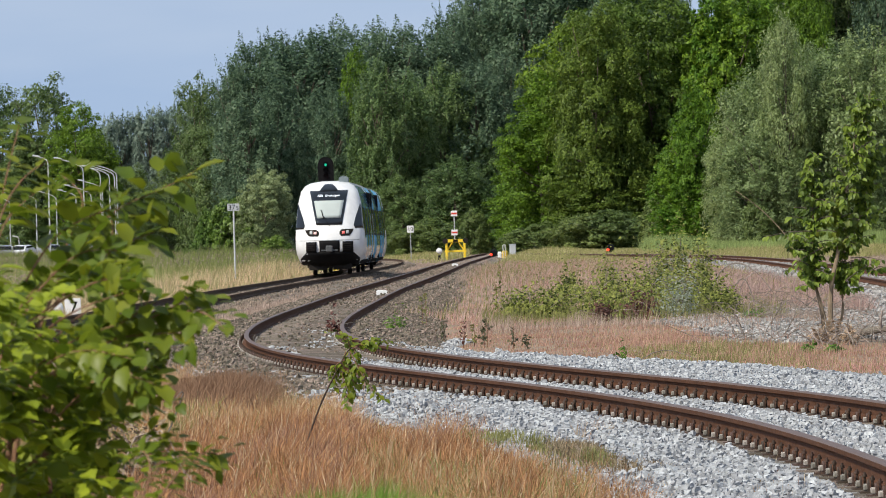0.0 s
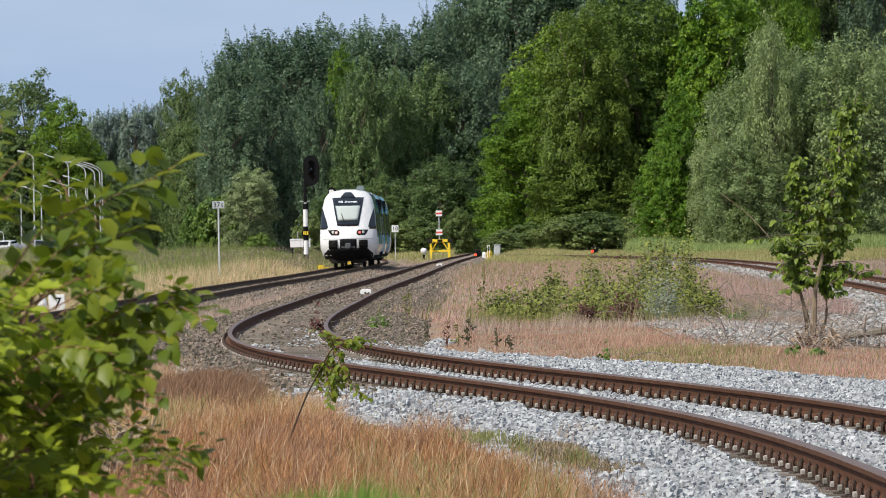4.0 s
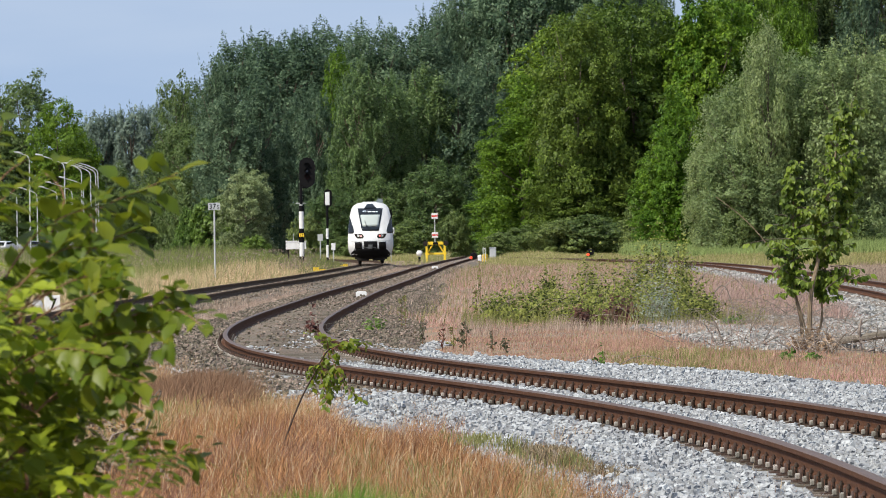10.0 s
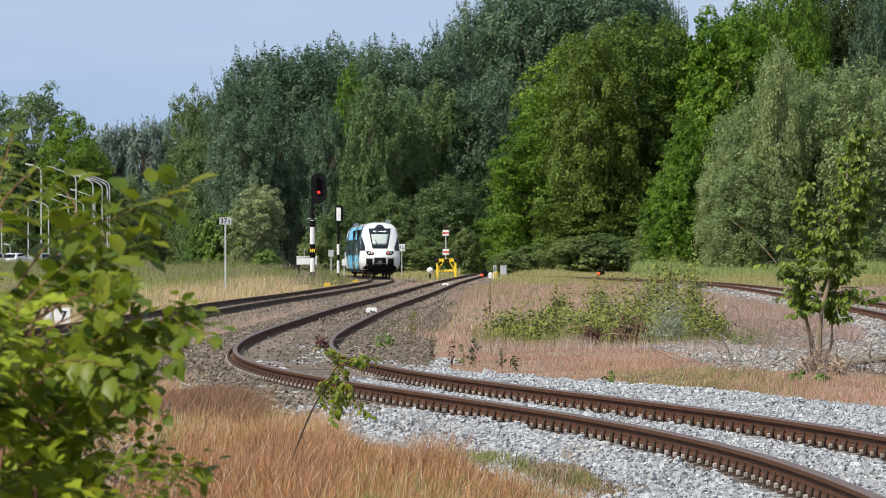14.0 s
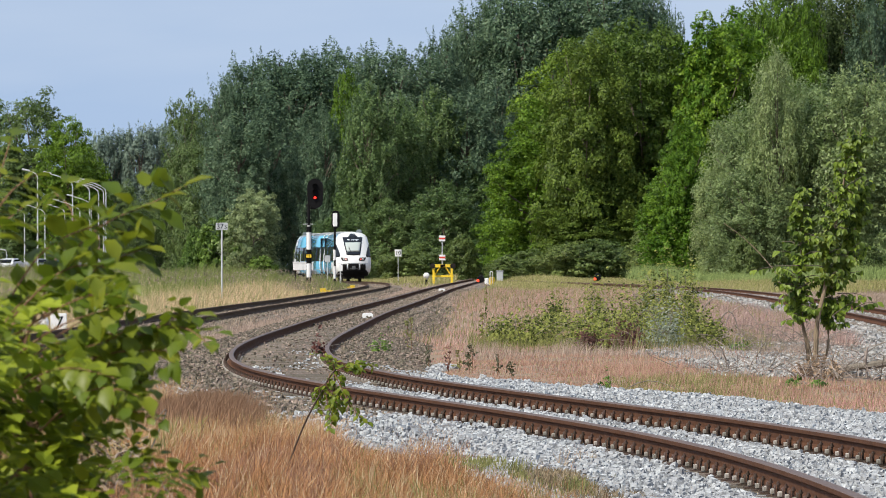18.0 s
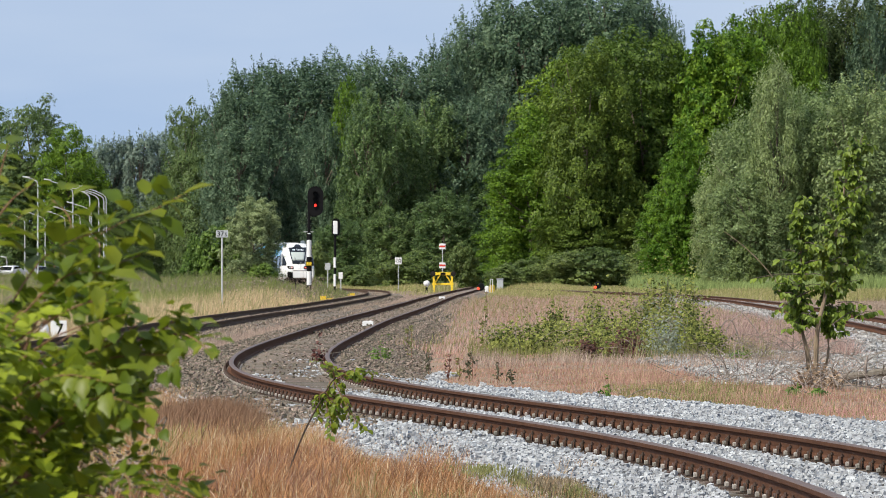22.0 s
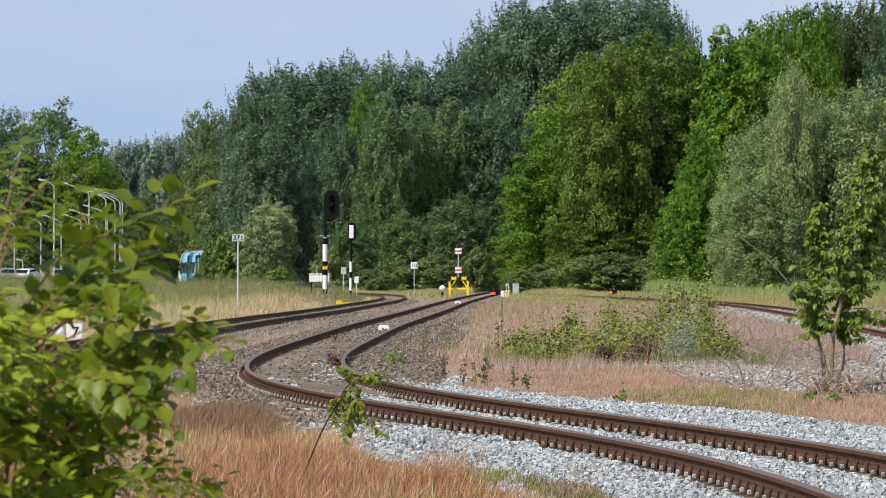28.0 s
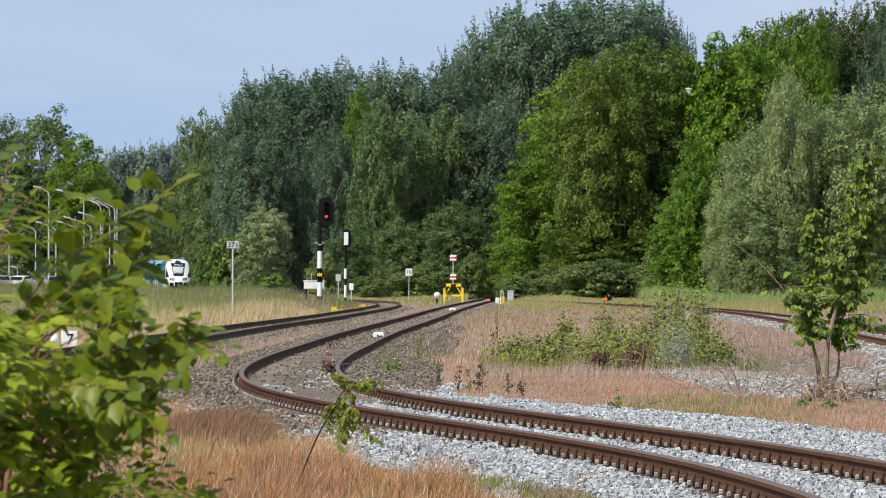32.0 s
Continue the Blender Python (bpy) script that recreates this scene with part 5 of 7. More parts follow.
    r = rs.uniform(0, 1, len(x))
    d = MAIN(y) - 2.2 - x
    g = r < np.clip(np.maximum((d - 0.7 - 2.0 * c) / 2.6, (y - 380) / 240), 0.14, 0.86)
    b = ~g & (y > 430) & (r > 0.66)
    h = np.clip(0.45 + 0.60 * c, 0, 1.1) * np.clip(0.85 + d * 0.04, 0.8, 1.35) * np.clip(1 + (y - 430) / 400, 1, 1.4) * np.clip(0.55 + (MAIN(y) - 2.4 - x) * 0.25, 0.5, 1)
    w = 0.012 + y * 0.00004
    s = ~g & ~b
    p = s & (rs.uniform(0, 1, len(x)) < np.clip(0.55 - d * 0.09, 0.08, 0.5))
    s &= ~p
    blades("tall_brown_grass", x[b], y[b], h[b] * 1.1, w[b], F_DRAB, "tall brown seeding grass beside the main line", rs=rs, lean=0.5)
    blades("tall_straw_grass", x[s], y[s], h[s], w[s], F_STRAW, "tall pale straw grass beside the main line", rs=rs, lean=0.55)
    blades("tall_pale_grass", x[p], y[p], h[p] * 0.95, w[p], F_PALE, "bleached seeding grass along the main line", rs=rs, lean=0.6)
    blades("tall_green_grass", x[g], y[g], h[g] * 0.95, w[g], F_FIELD, "tall olive green grass beside the main line", rs=rs, lean=0.55)
    # seed heads stand over it in drifts
    x, y, rs = scatter(64000, 200, 720, LEFT, lambda y: MAIN(y) - 2.2, 137, 1.2)
    c = patchy(x, y * 0.07, 1.6, 19)
    k = rs.uniform(0, 1, len(x)) < np.clip(c * 1.8 - 0.5, 0, 1)
    x, y = x[k], y[k]
    z = ground_z(x, y) + rs.uniform(0.45, 1.0, len(x)) * np.clip(1 + (y - 430) / 500, 0.9, 1.3)
    V, F = leaf_cloud(np.stack([x, y, z], 1), rs.normal(size=(len(x), 3)) + [0, -1.0, 0], 0.024 + y * 0.00004, 2.2, 3.0, rs)
    tagged(part("seed_heads", mesh_np("seed_heads", V, F), F_SEED), "purplish-brown seed heads over the tall grass", "grass", kind="stuff")
    # meadow up to the wood
    x, y, rs = scatter(120000, 455, 860, lambda y: np.maximum(MAIN(np.clip(y, 60, 1050)) + 2.6, LEFT(y)), RIGHT, 108, 1.1)
    d = np.minimum(np.abs(x - SIDING(np.clip(y, 40, 760))), np.abs(x - LOOP(np.clip(y, 110, 700))))
    bare = (x < SIDING(np.clip(y, 40, 760)) + 2.4) & (y < 712)
    ok = (d > 2.4) & ~(bare & (rs.uniform(0, 1, len(x)) < 0.93))
    x, y = x[ok], y[ok]
    c = patchy(x, y * 0.06, 3.0, 7)
    g = rs.uniform(0, 1, len(x)) < 0.62
    h = 0.30 + 0.36 * c * np.clip((y - 420) / 250, 0.3, 1.2)
    w = 0.014 + y * 0.00005
    blades("meadow_grass", x[g], y[g], h[g], w[g], F_MEADOW, "long olive green meadow grass before the wood", rs=rs)
    blades("meadow_straw", x[~g], y[~g], h[~g], w[~g], F_STRAW, "long straw-coloured meadow grass before the wood", rs=rs)
    x, y, rs = scatter(40000, 720, 1080, LEFT, lambda y: MAIN(np.clip(y, 60, 1050)) - 2.6, 109)
    blades("far_meadow_grass", x, y, np.full(len(x), 0.7), 0.06, F_OLIVE, "far meadow grass by the car park", rs=rs)
    # a taller reedy strip under the willows
    x, y, rs = scatter(16000, 640, 700, lambda y: 0.024 * y, RIGHT, 110)
    blades("reed_strip", x, y, np.full(len(x), 1.6) * (0.55 + 0.5 * patchy(x, y * 0.1, 3, 8)), 0.05, F_REED, "tall fresh green reeds under the willows", "reeds", rs=rs)


grow()

# ---- plants near the camera ----
def sight(x, y, Y):
    """The place at distance Y on a line of sight, given in the wide view's own units."""
    return Vector(((x - 784) / 14000 * Y, Y, EYE[2] + (467.3 - y) / 14000 * Y))


def leaf_mesh(name, length, width, mat, fold=0.22, curl=0.25, teeth=0.0):
    """A pointed oval leaf folded at its midrib; its stalk at the origin, its tip along +y."""
    bm = bmesh.new()
    ts = (0.0, 0.16, 0.36, 0.58, 0.80, 1.0)
    ws = (0.04, 0.66, 1.0, 0.88, 0.46, 0.0)
    mid = [bm.verts.new((0, t * length, -curl * length * t * t)) for t in ts]
    for s in (-1, 1):
        out = []
        for k, (t, w) in enumerate(zip(ts, ws)):
            ww = w * width / 2 * (1 + teeth * (1 if k % 2 else -1))
            out.append(bm.verts.new((s * ww, t * length + 0.04 * length * (w > 0), -curl * length * t * t + fold * ww)) if w > 0 else mid[-1])
        for k in range(len(ts) - 1):
            q = [mid[k], mid[k + 1], out[k + 1], out[k]]
            q = list(dict.fromkeys(q))
            f = bm.faces.new(q if s < 0 else q[::-1])
            f.smooth = True
    # the stalk
    tube(bm, [(0, -0.22 * length, 0.02 * length), (0, 0.02 * length, 0)], [length * 0.014, length * 0.012], 4)
    me = bpy.data.meshes.new(name)
    bm.to_mesh(me)
    bm.free()
    me.materials.append(mat)
    return me


def leaf_pose(at, out, rr, droop=0.5, flat=0.0):
    """A leaf at a place on its twig, pointing outwards and hanging a little, its face to the light."""
    d = Vector(out) + Vector((rr.uniform(-0.5, 0.5), rr.uniform(-0.6, 0.3), (rr.uniform(-0.4, 0.3) - droop) * (1 - 0.5 * flat)))
    d.normalize()
    up = Vector((rr.uniform(-0.6, 0.3), (-0.65 + rr.uniform(-0.5, 0.5)) * (1 - flat), 0.85))
    x = d.cross(up).normalized()
    z = x.cross(d)
    k = rr.uniform(0.7, 1.25)
    m = Matrix((x * k, d * k, z * k)).transposed().to_4x4()
    m.translation = Vector(at)
    return m


def bend_line(pts, n):
    """A smooth line of n places through a few."""
    P = np.array([tuple(p) for p in pts])
    t = np.linspace(0, 1, len(P))
    q = np.linspace(0, 1, n)
    if len(P) > 2:
        return np.stack([spline(list(zip(t, P[:, k])))(q) for k in range(3)], 1)
    return P[0] + (P[1] - P[0]) * q[:, None]


LEAVES = [leaf_mesh("leaf", 0.070, 0.046, F_BUSH, 0.25, 0.20, teeth=0.14), leaf_mesh("leaf", 0.062, 0.042, F_BUSH, 0.35, 0.34, 0.14), leaf_mesh("leaf", 0.050, 0.035, F_BUSH, 0.15, 0.12, 0.10)]
BRANCHES = []


def in_gap(at):
    """An opening between the boughs through which the low signs are seen."""
    x, y = 784 + 14000 * at.x / at.y, 467.3 - 14000 * (at.z - EYE[2]) / at.y
    return ((x - 100) / 46) ** 2 + ((y - 562) / 28) ** 2 < 1


def leafy_bush():
    rr = random.Random(4)
    root = sight(-30, 1010, 24.3)
    root.z = Z_GROUND
    top = empty("hazel_bush", Matrix.Translation(root), "leafy green bush with red-brown twigs close to the camera", "bush")
    # each branch: its line, leaves along it, their size, and the share of the gusts that it takes
    shown = [
        ([(40, 640), (90, 520), (140, 450), (205, 398), (275, 370), (340, 340)], 24, 1.10, 1.0),
        ([(60, 560), (100, 470), (138, 392), (122, 352), (106, 338)], 14, 1.01, 0.5),
        ([(30, 520), (90, 440), (160, 405), (200, 396)], 13, 1.06, 0.5),
        ([(80, 560), (150, 490), (186, 440), (182, 408)], 11, 1.01, 0.5),
        ([(60, 560), (140, 500), (205, 462), (262, 440)], 18, 1.06, 0.45),
        ([(-30, 520), (-10, 390), (12, 300), (30, 240)], 14, 1.06, 0.6),
        ([(-30, 460), (0, 380), (40, 330), (78, 308)], 11, 1.06, 0.6),
        ([(-40, 520), (-10, 430), (20, 390), (50, 366)], 14, 1.01, 0.5),
        ([(0, 640), (50, 540), (110, 490), (180, 452)], 19, 1.01, 0.45),
        ([(10, 640), (90, 560), (170, 520), (240, 506)], 23, 0.97, 0.4),
        ([(0, 660), (90, 590), (170, 556), (236, 540)], 24, 0.97, 0.35),
        ([(10, 700), (110, 630), (200, 600), (252, 560)], 24, 0.92, 0.35),
        ([(60, 690), (190, 625), (260, 590), (310, 565), (338, 538)], 22, 0.95, 0.3),
        ([(190, 650), (250, 610), (310, 580), (352, 588), (378, 612)], 18, 0.85, 0.3),
        ([(40, 730), (150, 670), (230, 642), (300, 640)], 20, 0.90, 0.3),
        ([(100, 720), (190, 672), (240, 668), (272, 690)], 14, 0.90, 0.3),
        ([(0, 720), (80, 660), (150, 650), (215, 668)], 18, 1.00, 0.25),
        ([(40, 640), (120, 600), (190, 586), (262, 604)], 22, 1.05, 0.3),
        ([(20, 600), (110, 545), (180, 520), (230, 528)], 20, 1.05, 0.35),
        ([(60, 700), (150, 640), (240, 620), (330, 622)], 24, 1.0, 0.3),
        ([(30, 560), (90, 500), (140, 470), (196, 472)], 18, 1.05, 0.4),
        ([(80, 760), (150, 700), (210, 690), (256, 706)], 18, 0.95, 0.25),
        ([(60, 770), (150, 720), (220, 722), (294, 746)], 20, 0.72, 0.25),
        ([(-20, 820), (50, 760), (110, 735), (160, 748)], 15, 0.95, 0.2),
        ([(0, 880), (60, 810), (120, 780), (172, 788)], 15, 0.90, 0.2),
        ([(10, 930), (60, 860), (110, 832), (160, 846)], 15, 0.90, 0.2),
        ([(40, 990), (90, 900), (140, 868), (196, 872)], 15, 0.85, 0.2),
        ([(-30, 800), (-10, 700), (20, 640), (50, 610)], 18, 0.92, 0.25),
        ([(-30, 700), (0, 600), (40, 540), (70, 515)], 18, 0.97, 0.3),
        ([(150, 1000), (225, 905), (262, 840), (280, 812), (262, 800)], 26, 0.72, 0.35),
        ([(190, 980), (235, 890), (240, 840), (228, 822)], 18, 0.70, 0.35),
        ([(210, 960), (280, 880), (300, 850), (306, 838)], 14, 0.70, 0.35),
        ([(240, 950), (300, 870), (340, 832), (380, 850)], 20, 0.70, 0.35),
    ]
    for k in range(5):
        a = sight(-30, 1010, 24.3) + Vector((rr.uniform(-0.1, 0.2), rr.uniform(-0.2, 0.2), 0))
        a.z = Z_GROUND - 0.05
        b = sight(10 + 22 * k, 690 - 30 * (k % 3), 24.2 + 0.15 * k)
        bm = bmesh.new()
        ps = bend_line([a, (a + b) / 2 + Vector((rr.uniform(-0.06, 0.02), 0, 0)), b], 7)
        tube(bm, [Vector(p) - root for p in ps], list(np.linspace(0.016, 0.008, 7)), 7)
        part("stem", bm, M_TWIG, top)
    for k, (pts, n, big, share) in enumerate(shown):
        close = k > 28
        Y = 24.2 + rr.uniform(-0.35, 0.35) - (1.1 if close else 0)
        # the lower boughs spread forwards, out of the shade of the upper ones
        ahead_by = 0.75 * min(1, max(0, (pts[-1][1] - 490) / 60)) if pts[-1][0] > 190 and not close else -0.10 * (len(pts) - 1)
        line = bend_line([sight(x, y, Y - ahead_by * (i / (len(pts) - 1)) ** 0.6) for i, (x, y) in enumerate(pts)], 16)
        base = Vector(line[0])
        bm = bmesh.new()
        tube(bm, [Vector(p) - base for p in line], list(np.linspace(0.0036, 0.0014, 16)), 6)
        br = part("branch", bm, M_TWIG, top)
        br.location = base - root
        BRANCHES.append((br, base - root, k, share))
        for i in range(n):
            # leaves stand in turn on both sides, and the last one ends the twig
            q = 15 * (1.0 if i == n - 1 else 0.22 + 0.76 * i / (n - 1))
            j = min(14, int(q))
            p, d = Vector(line[j]).lerp(Vector(line[j + 1]), q - j), (Vector(line[j + 1]) - Vector(line[j])).normalized()
            side = d.cross(Vector((0, -1, 0.2))).normalized() * (1 if i % 2 else -1)
            spots = [(p, d if i == n - 1 else d * 0.55 + side * 0.75)]
            if rr.random() < 0.55 and i < n - 1:
                e = p + (d * 0.5 - side * 0.8 + Vector((0, rr.uniform(-0.6, 0.6), 0.1))).normalized() * rr.uniform(0.02, 0.07)
                spots.append((e, d * 0.5 - side))
            for at, out in spots:
                if in_gap(at):
                    continue
                ob = part("leaf", LEAVES[rr.randrange(3)], None, br)
                ob.matrix_local = Matrix.Translation(-base) @ leaf_pose(at, Vector((out.x, out.y, 0.55 * out.z)), rr, 0.16, 0.74) @ Matrix.Scale(1.14 * big * (1.0 if i < n - 1 else 1.15), 4)
    # the dense inner mass
    V0 = [np.array([v.co[:] for v in me.vertices]) for me in LEAVES]
    F0 = [[list(p.vertices) for p in me.polygons] for me in LEAVES]
    V, F, n = [], [], 0
    for k in range(1900):
        if k % 11 == 0:
            # one small twig of leaves after another, each reaching outwards
            gy = rr.uniform(540, 1010)
            lim = float(np.interp(gy, [440, 500, 560, 620, 680, 740, 800, 990], [20, 60, 150, 215, 232, 190, 140, 135]))
            gx = lim * rr.uniform(-0.5, 1.0)
            gd = rr.uniform(23.4, 25.2)
            dx, dy = rr.uniform(0.1, 1.0), rr.uniform(-0.75, 0.45)
        q = rr.random()
        y = gy + 92 * q * dy + rr.gauss(0, 7)
        x = gx + 78 * q * dx + rr.gauss(0, 8)
        at = sight(x, y, gd + rr.gauss(0, 0.06))
        if in_gap(at):
            continue
        j = rr.randrange(3)
        m = np.array(leaf_pose(at - root, Vector((dx + rr.uniform(-0.8, 0.8), rr.uniform(-1, 0.5), -0.3 * dy)), rr, 0.2, 0.85) @ Matrix.Scale(1.2, 4))
        V.append(V0[j] @ m[:3, :3].T + m[:3, 3])
        F += [[i + n for i in f] for f in F0[j]]
        n += len(V0[j])
    # unseen leaves added left of the view, only to shade the lower leaves
    for k in range(480):
        if k % 15 == 0:
            gx, gy, gd = rr.uniform(-330, -100), rr.uniform(540, 920), rr.uniform(22.9, 24.4)
        at = sight(gx + rr.gauss(0, 34), gy + rr.gauss(0, 22), gd + rr.gauss(0, 0.12))
        j = rr.randrange(3)
        m = np.array(leaf_pose(at - root, Vector((rr.uniform(-0.5, 1), rr.uniform(-1, 0.5), 0)), rr, 0.15, 0.8) @ Matrix.Scale(1.5, 4))
        V.append(V0[j] @ m[:3, :3].T + m[:3, 3])
        F += [[i + n for i in f] for f in F0[j]]
        n += len(V0[j])
    me = bpy.data.meshes.new("inner_leaves")
    me.from_pydata(np.concatenate(V).tolist(), [], F)
    tagged(part("inner_leaves", me, F_BUSH, top), kind="stuff")
    for k in range(9):
        y = rr.uniform(520, 900)
        a, b = sight(rr.uniform(-60, 60), y + 130, 24.4), sight(rr.uniform(-20, 190), y - 30, rr.uniform(23.9, 25.2))
        bm = bmesh.new()
        tube(bm, [a - root, (a + b) / 2 - root + Vector((0, 0, 0.02)), b - root], [0.006, 0.004, 0.002], 5)
        part("twig", bm, M_TWIG, top)
    return top


leafy_bush()


def lone_sprig():
    """A single leafy shoot that stands out of the dry grass."""
    rr = random.Random(8)
    Y = 58.0
    root = sight(506, 866, Y)
    root.z = Z_GROUND
    top = empty("leafy_shoot", Matrix.Translation(root), "slender leafy shoot rising from the dry grass", "plant")
    lf = [leaf_mesh("leaf", 0.053, 0.037, F_BUSH), leaf_mesh("leaf", 0.044, 0.032, F_BUSH, 0.35, 0.4)]
    line = bend_line([root, sight(524, 806, Y), sight(552, 738, Y), sight(578, 690, Y), sight(600, 655, Y), sight(628, 640, Y)], 18)
    bm = bmesh.new()
    tube(bm, [Vector(p) - root for p in line], list(np.linspace(0.009, 0.005, 18)), 6)
    part("stem", bm, M_DARKSTEM, top)
    twigs = [[(585, 680), (600, 720), (592, 755)], [(600, 660), (625, 710), (655, 748)], [(605, 655), (640, 640), (668, 648)], [(590, 675), (570, 690), (575, 720)], [(600, 655), (598, 640), (585, 628)], [(612, 690), (600, 700), (610, 725)], [(598, 642), (600, 690), (590, 732)], [(606, 650), (612, 696), (604, 742)], [(592, 660), (586, 700), (596, 738)], [(618, 650), (632, 646), (648, 656)]]
    for tw in twigs:
        ps = bend_line([sight(x, y, Y + rr.uniform(-0.1, 0.1)) for x, y in tw], 13)
        bm = bmesh.new()
        tube(bm, [Vector(p) - root for p in ps], list(np.linspace(0.004, 0.002, 13)), 5)
        part("twig", bm, M_TWIG, top)
        for i in range(1, 13):
            d = (Vector(ps[i]) - Vector(ps[i - 1])).normalized()
            for s in (-1, 1):
                ob = part("leaf", lf[rr.randrange(2)], None, top)
                at = Vector(ps[i]) + Vector((rr.uniform(-0.02, 0.02), rr.uniform(-0.03, 0.03), rr.uniform(-0.02, 0.02)))
                ob.matrix_local = Matrix.Translation(-root) @ leaf_pose(at, d * 0.4 + Vector((s * 0.7, -0.2, 0)), rr, 0.35, 0.3)


lone_sprig()


def sapling():
    """The young tree on the rubble, with three thin stems."""
    rr = random.Random(15)
    Y = 114.0
    root = sight(1452, 668, Y)
    root.z = float(ground_z(root.x, Y)) - 0.02
    top = empty("young_tree", Matrix.Translation(root), "young leafy tree with bare thin stems on the rubble", "tree")
    lf = [leaf_mesh("leaf", 0.108, 0.064, F_SAPLING), leaf_mesh("leaf", 0.090, 0.056, F_SAPLING, 0.35, 0.4)]
    stems = [[(1448, 672), (1452, 620), (1456, 560), (1470, 500), (1474, 440), (1492, 380), (1502, 320), (1515, 262), (1528, 246)], [(1440, 668), (1436, 610), (1426, 560), (1424, 500), (1426, 420), (1426, 350)], [(1452, 672), (1474, 610), (1476, 540), (1512, 440), (1532, 340)], [(1446, 666), (1440, 610), (1405, 520), (1345, 440), (1290, 395)]]
    twigs = []
    for j, st in enumerate(stems):
        ps = bend_line([sight(x, y, Y + 0.1 * j) for x, y in st], 22)
        bm = bmesh.new()
        tube(bm, [Vector(p) - root for p in ps], list(np.linspace((0.042, 0.032, 0.024, 0.013)[j], 0.005, 22)), 7)
        part("stem", bm, M_STEM, top)
        if j < 3:
            for i in range(8, 22):
                for _ in range(7):
                    a = Vector(ps[i])
                    out = Vector((rr.uniform(-1, 1), rr.uniform(-0.8, 0.5), rr.uniform(-0.1, 0.9))).normalized()
                    b = a + out * rr.uniform(0.10, 0.42) * (0.55 if i > 17 else 1)
                    twigs.append((a, b))
    twigs += [(sight(1520, 545, Y), sight(1560, 535, Y)), (sight(1490, 520, Y), sight(1545, 525, Y)), (sight(1480, 560, Y), sight(1530, 530, Y)), (sight(1440, 500, Y), sight(1375, 540, Y)), (sight(1425, 470, Y), sight(1340, 478, Y))]
    n = 0
    bm = bmesh.new()
    V0 = [np.array([v.co[:] for v in me.vertices]) for me in lf]
    F0 = [[list(p.vertices) for p in me.polygons] for me in lf]
    V, F, k = [], [], 0
    for a, b in twigs:
        tb = bmesh.new()
        tube(tb, [a - root, (a + b) / 2 - root + Vector((0, 0, 0.03)), b - root], [0.008, 0.005, 0.003], 4)
        part("twig", tb, M_BARK, top)
        for i in range(11):
            at = a.lerp(b, 0.15 + 0.85 * i / 10)
            m = leaf_pose(at - root, (b - a).normalized() * 0.4 + Vector((rr.uniform(-1, 1), rr.uniform(-1, 0.4), 0.1)), rr, 0.8)
            if n < 300:
                part("leaf", lf[n % 2], None, top).matrix_local = m
            else:
                w = np.array(m)
                V.append(V0[n % 2] @ w[:3, :3].T + w[:3, 3])
                F += [[q + k for q in f] for f in F0[n % 2]]
                k += len(V0[n % 2])
            n += 1
    me = bpy.data.meshes.new("leaves")
    me.from_pydata(np.concatenate(V).tolist(), [], F)
    tagged(part("leaves", me, F_SAPLING, top), kind="stuff")


sapling()


def thicket(name, mounds, n, size, mat, label, seed, category="bramble", canes=8):
    """A low tangle of leaves over arching canes."""
    rs = np.random.default_rng(seed)
    rr = random.Random(seed)
    c = sight(*mounds[0][:2], mounds[0][3])
    root = Vector((c.x, c.y, float(ground_z(c.x, c.y))))
    top = empty(name, Matrix.Translation(root), label, category)
    P, N = [], []
    for x, y, w, Y in mounds:
        t = sight(x, y, Y)
        g = float(ground_z(t.x, Y))
        h, r = t.z - g, w * Y / 28000
        k = n // len(mounds)
        D = rs.normal(size=(k, 3))
        D[:, 2] = np.abs(D[:, 2])
        D /= np.linalg.norm(D, axis=1, keepdims=True)
        rad = rs.uniform(0.35, 1.0, k) ** 0.5 * (1 + 0.20 * rs.normal(size=k)) * (1 + 0.6 * np.sin(D[:, 0] * 11 + x) * np.sin(D[:, 1] * 7 + Y + 4 * D[:, 2]))
        P.append(np.array([t.x, Y, g + 0.02]) + D * rad[:, None] * np.array([r, r * 1.6, h]))
        N.append(D + 0.6 * rs.normal(size=(k, 3)) + np.array([0, -0.2, 0.5]))
        for _ in range(canes):
            a = Vector((t.x + rr.uniform(-r, r) * 0.8, Y + rr.uniform(-r, r), g))
            b = a + Vector((rr.uniform(-0.5, 0.5), rr.uniform(-0.4, 0.4), h * rr.uniform(0.75, 1.12)))
            e = b + Vector((rr.uniform(-0.6, 0.6), rr.uniform(-0.4, 0.2), -h * rr.uniform(0.0, 0.6)))
            bm = bmesh.new()
            tube(bm, [p - root for p in map(Vector, bend_line([a, b, e], 8))], list(np.linspace(0.007, 0.003, 8)), 4)
            part("cane", bm, M_DEADWOOD, top)
    P, N = np.concatenate(P) - np.array(root), np.concatenate(N)
    V, F = leaf_cloud(P, N, size, 1.15, 0.3, rs)
    tagged(part("leaves", mesh_np("leaves", V, F), mat, top), kind="stuff")
    return top


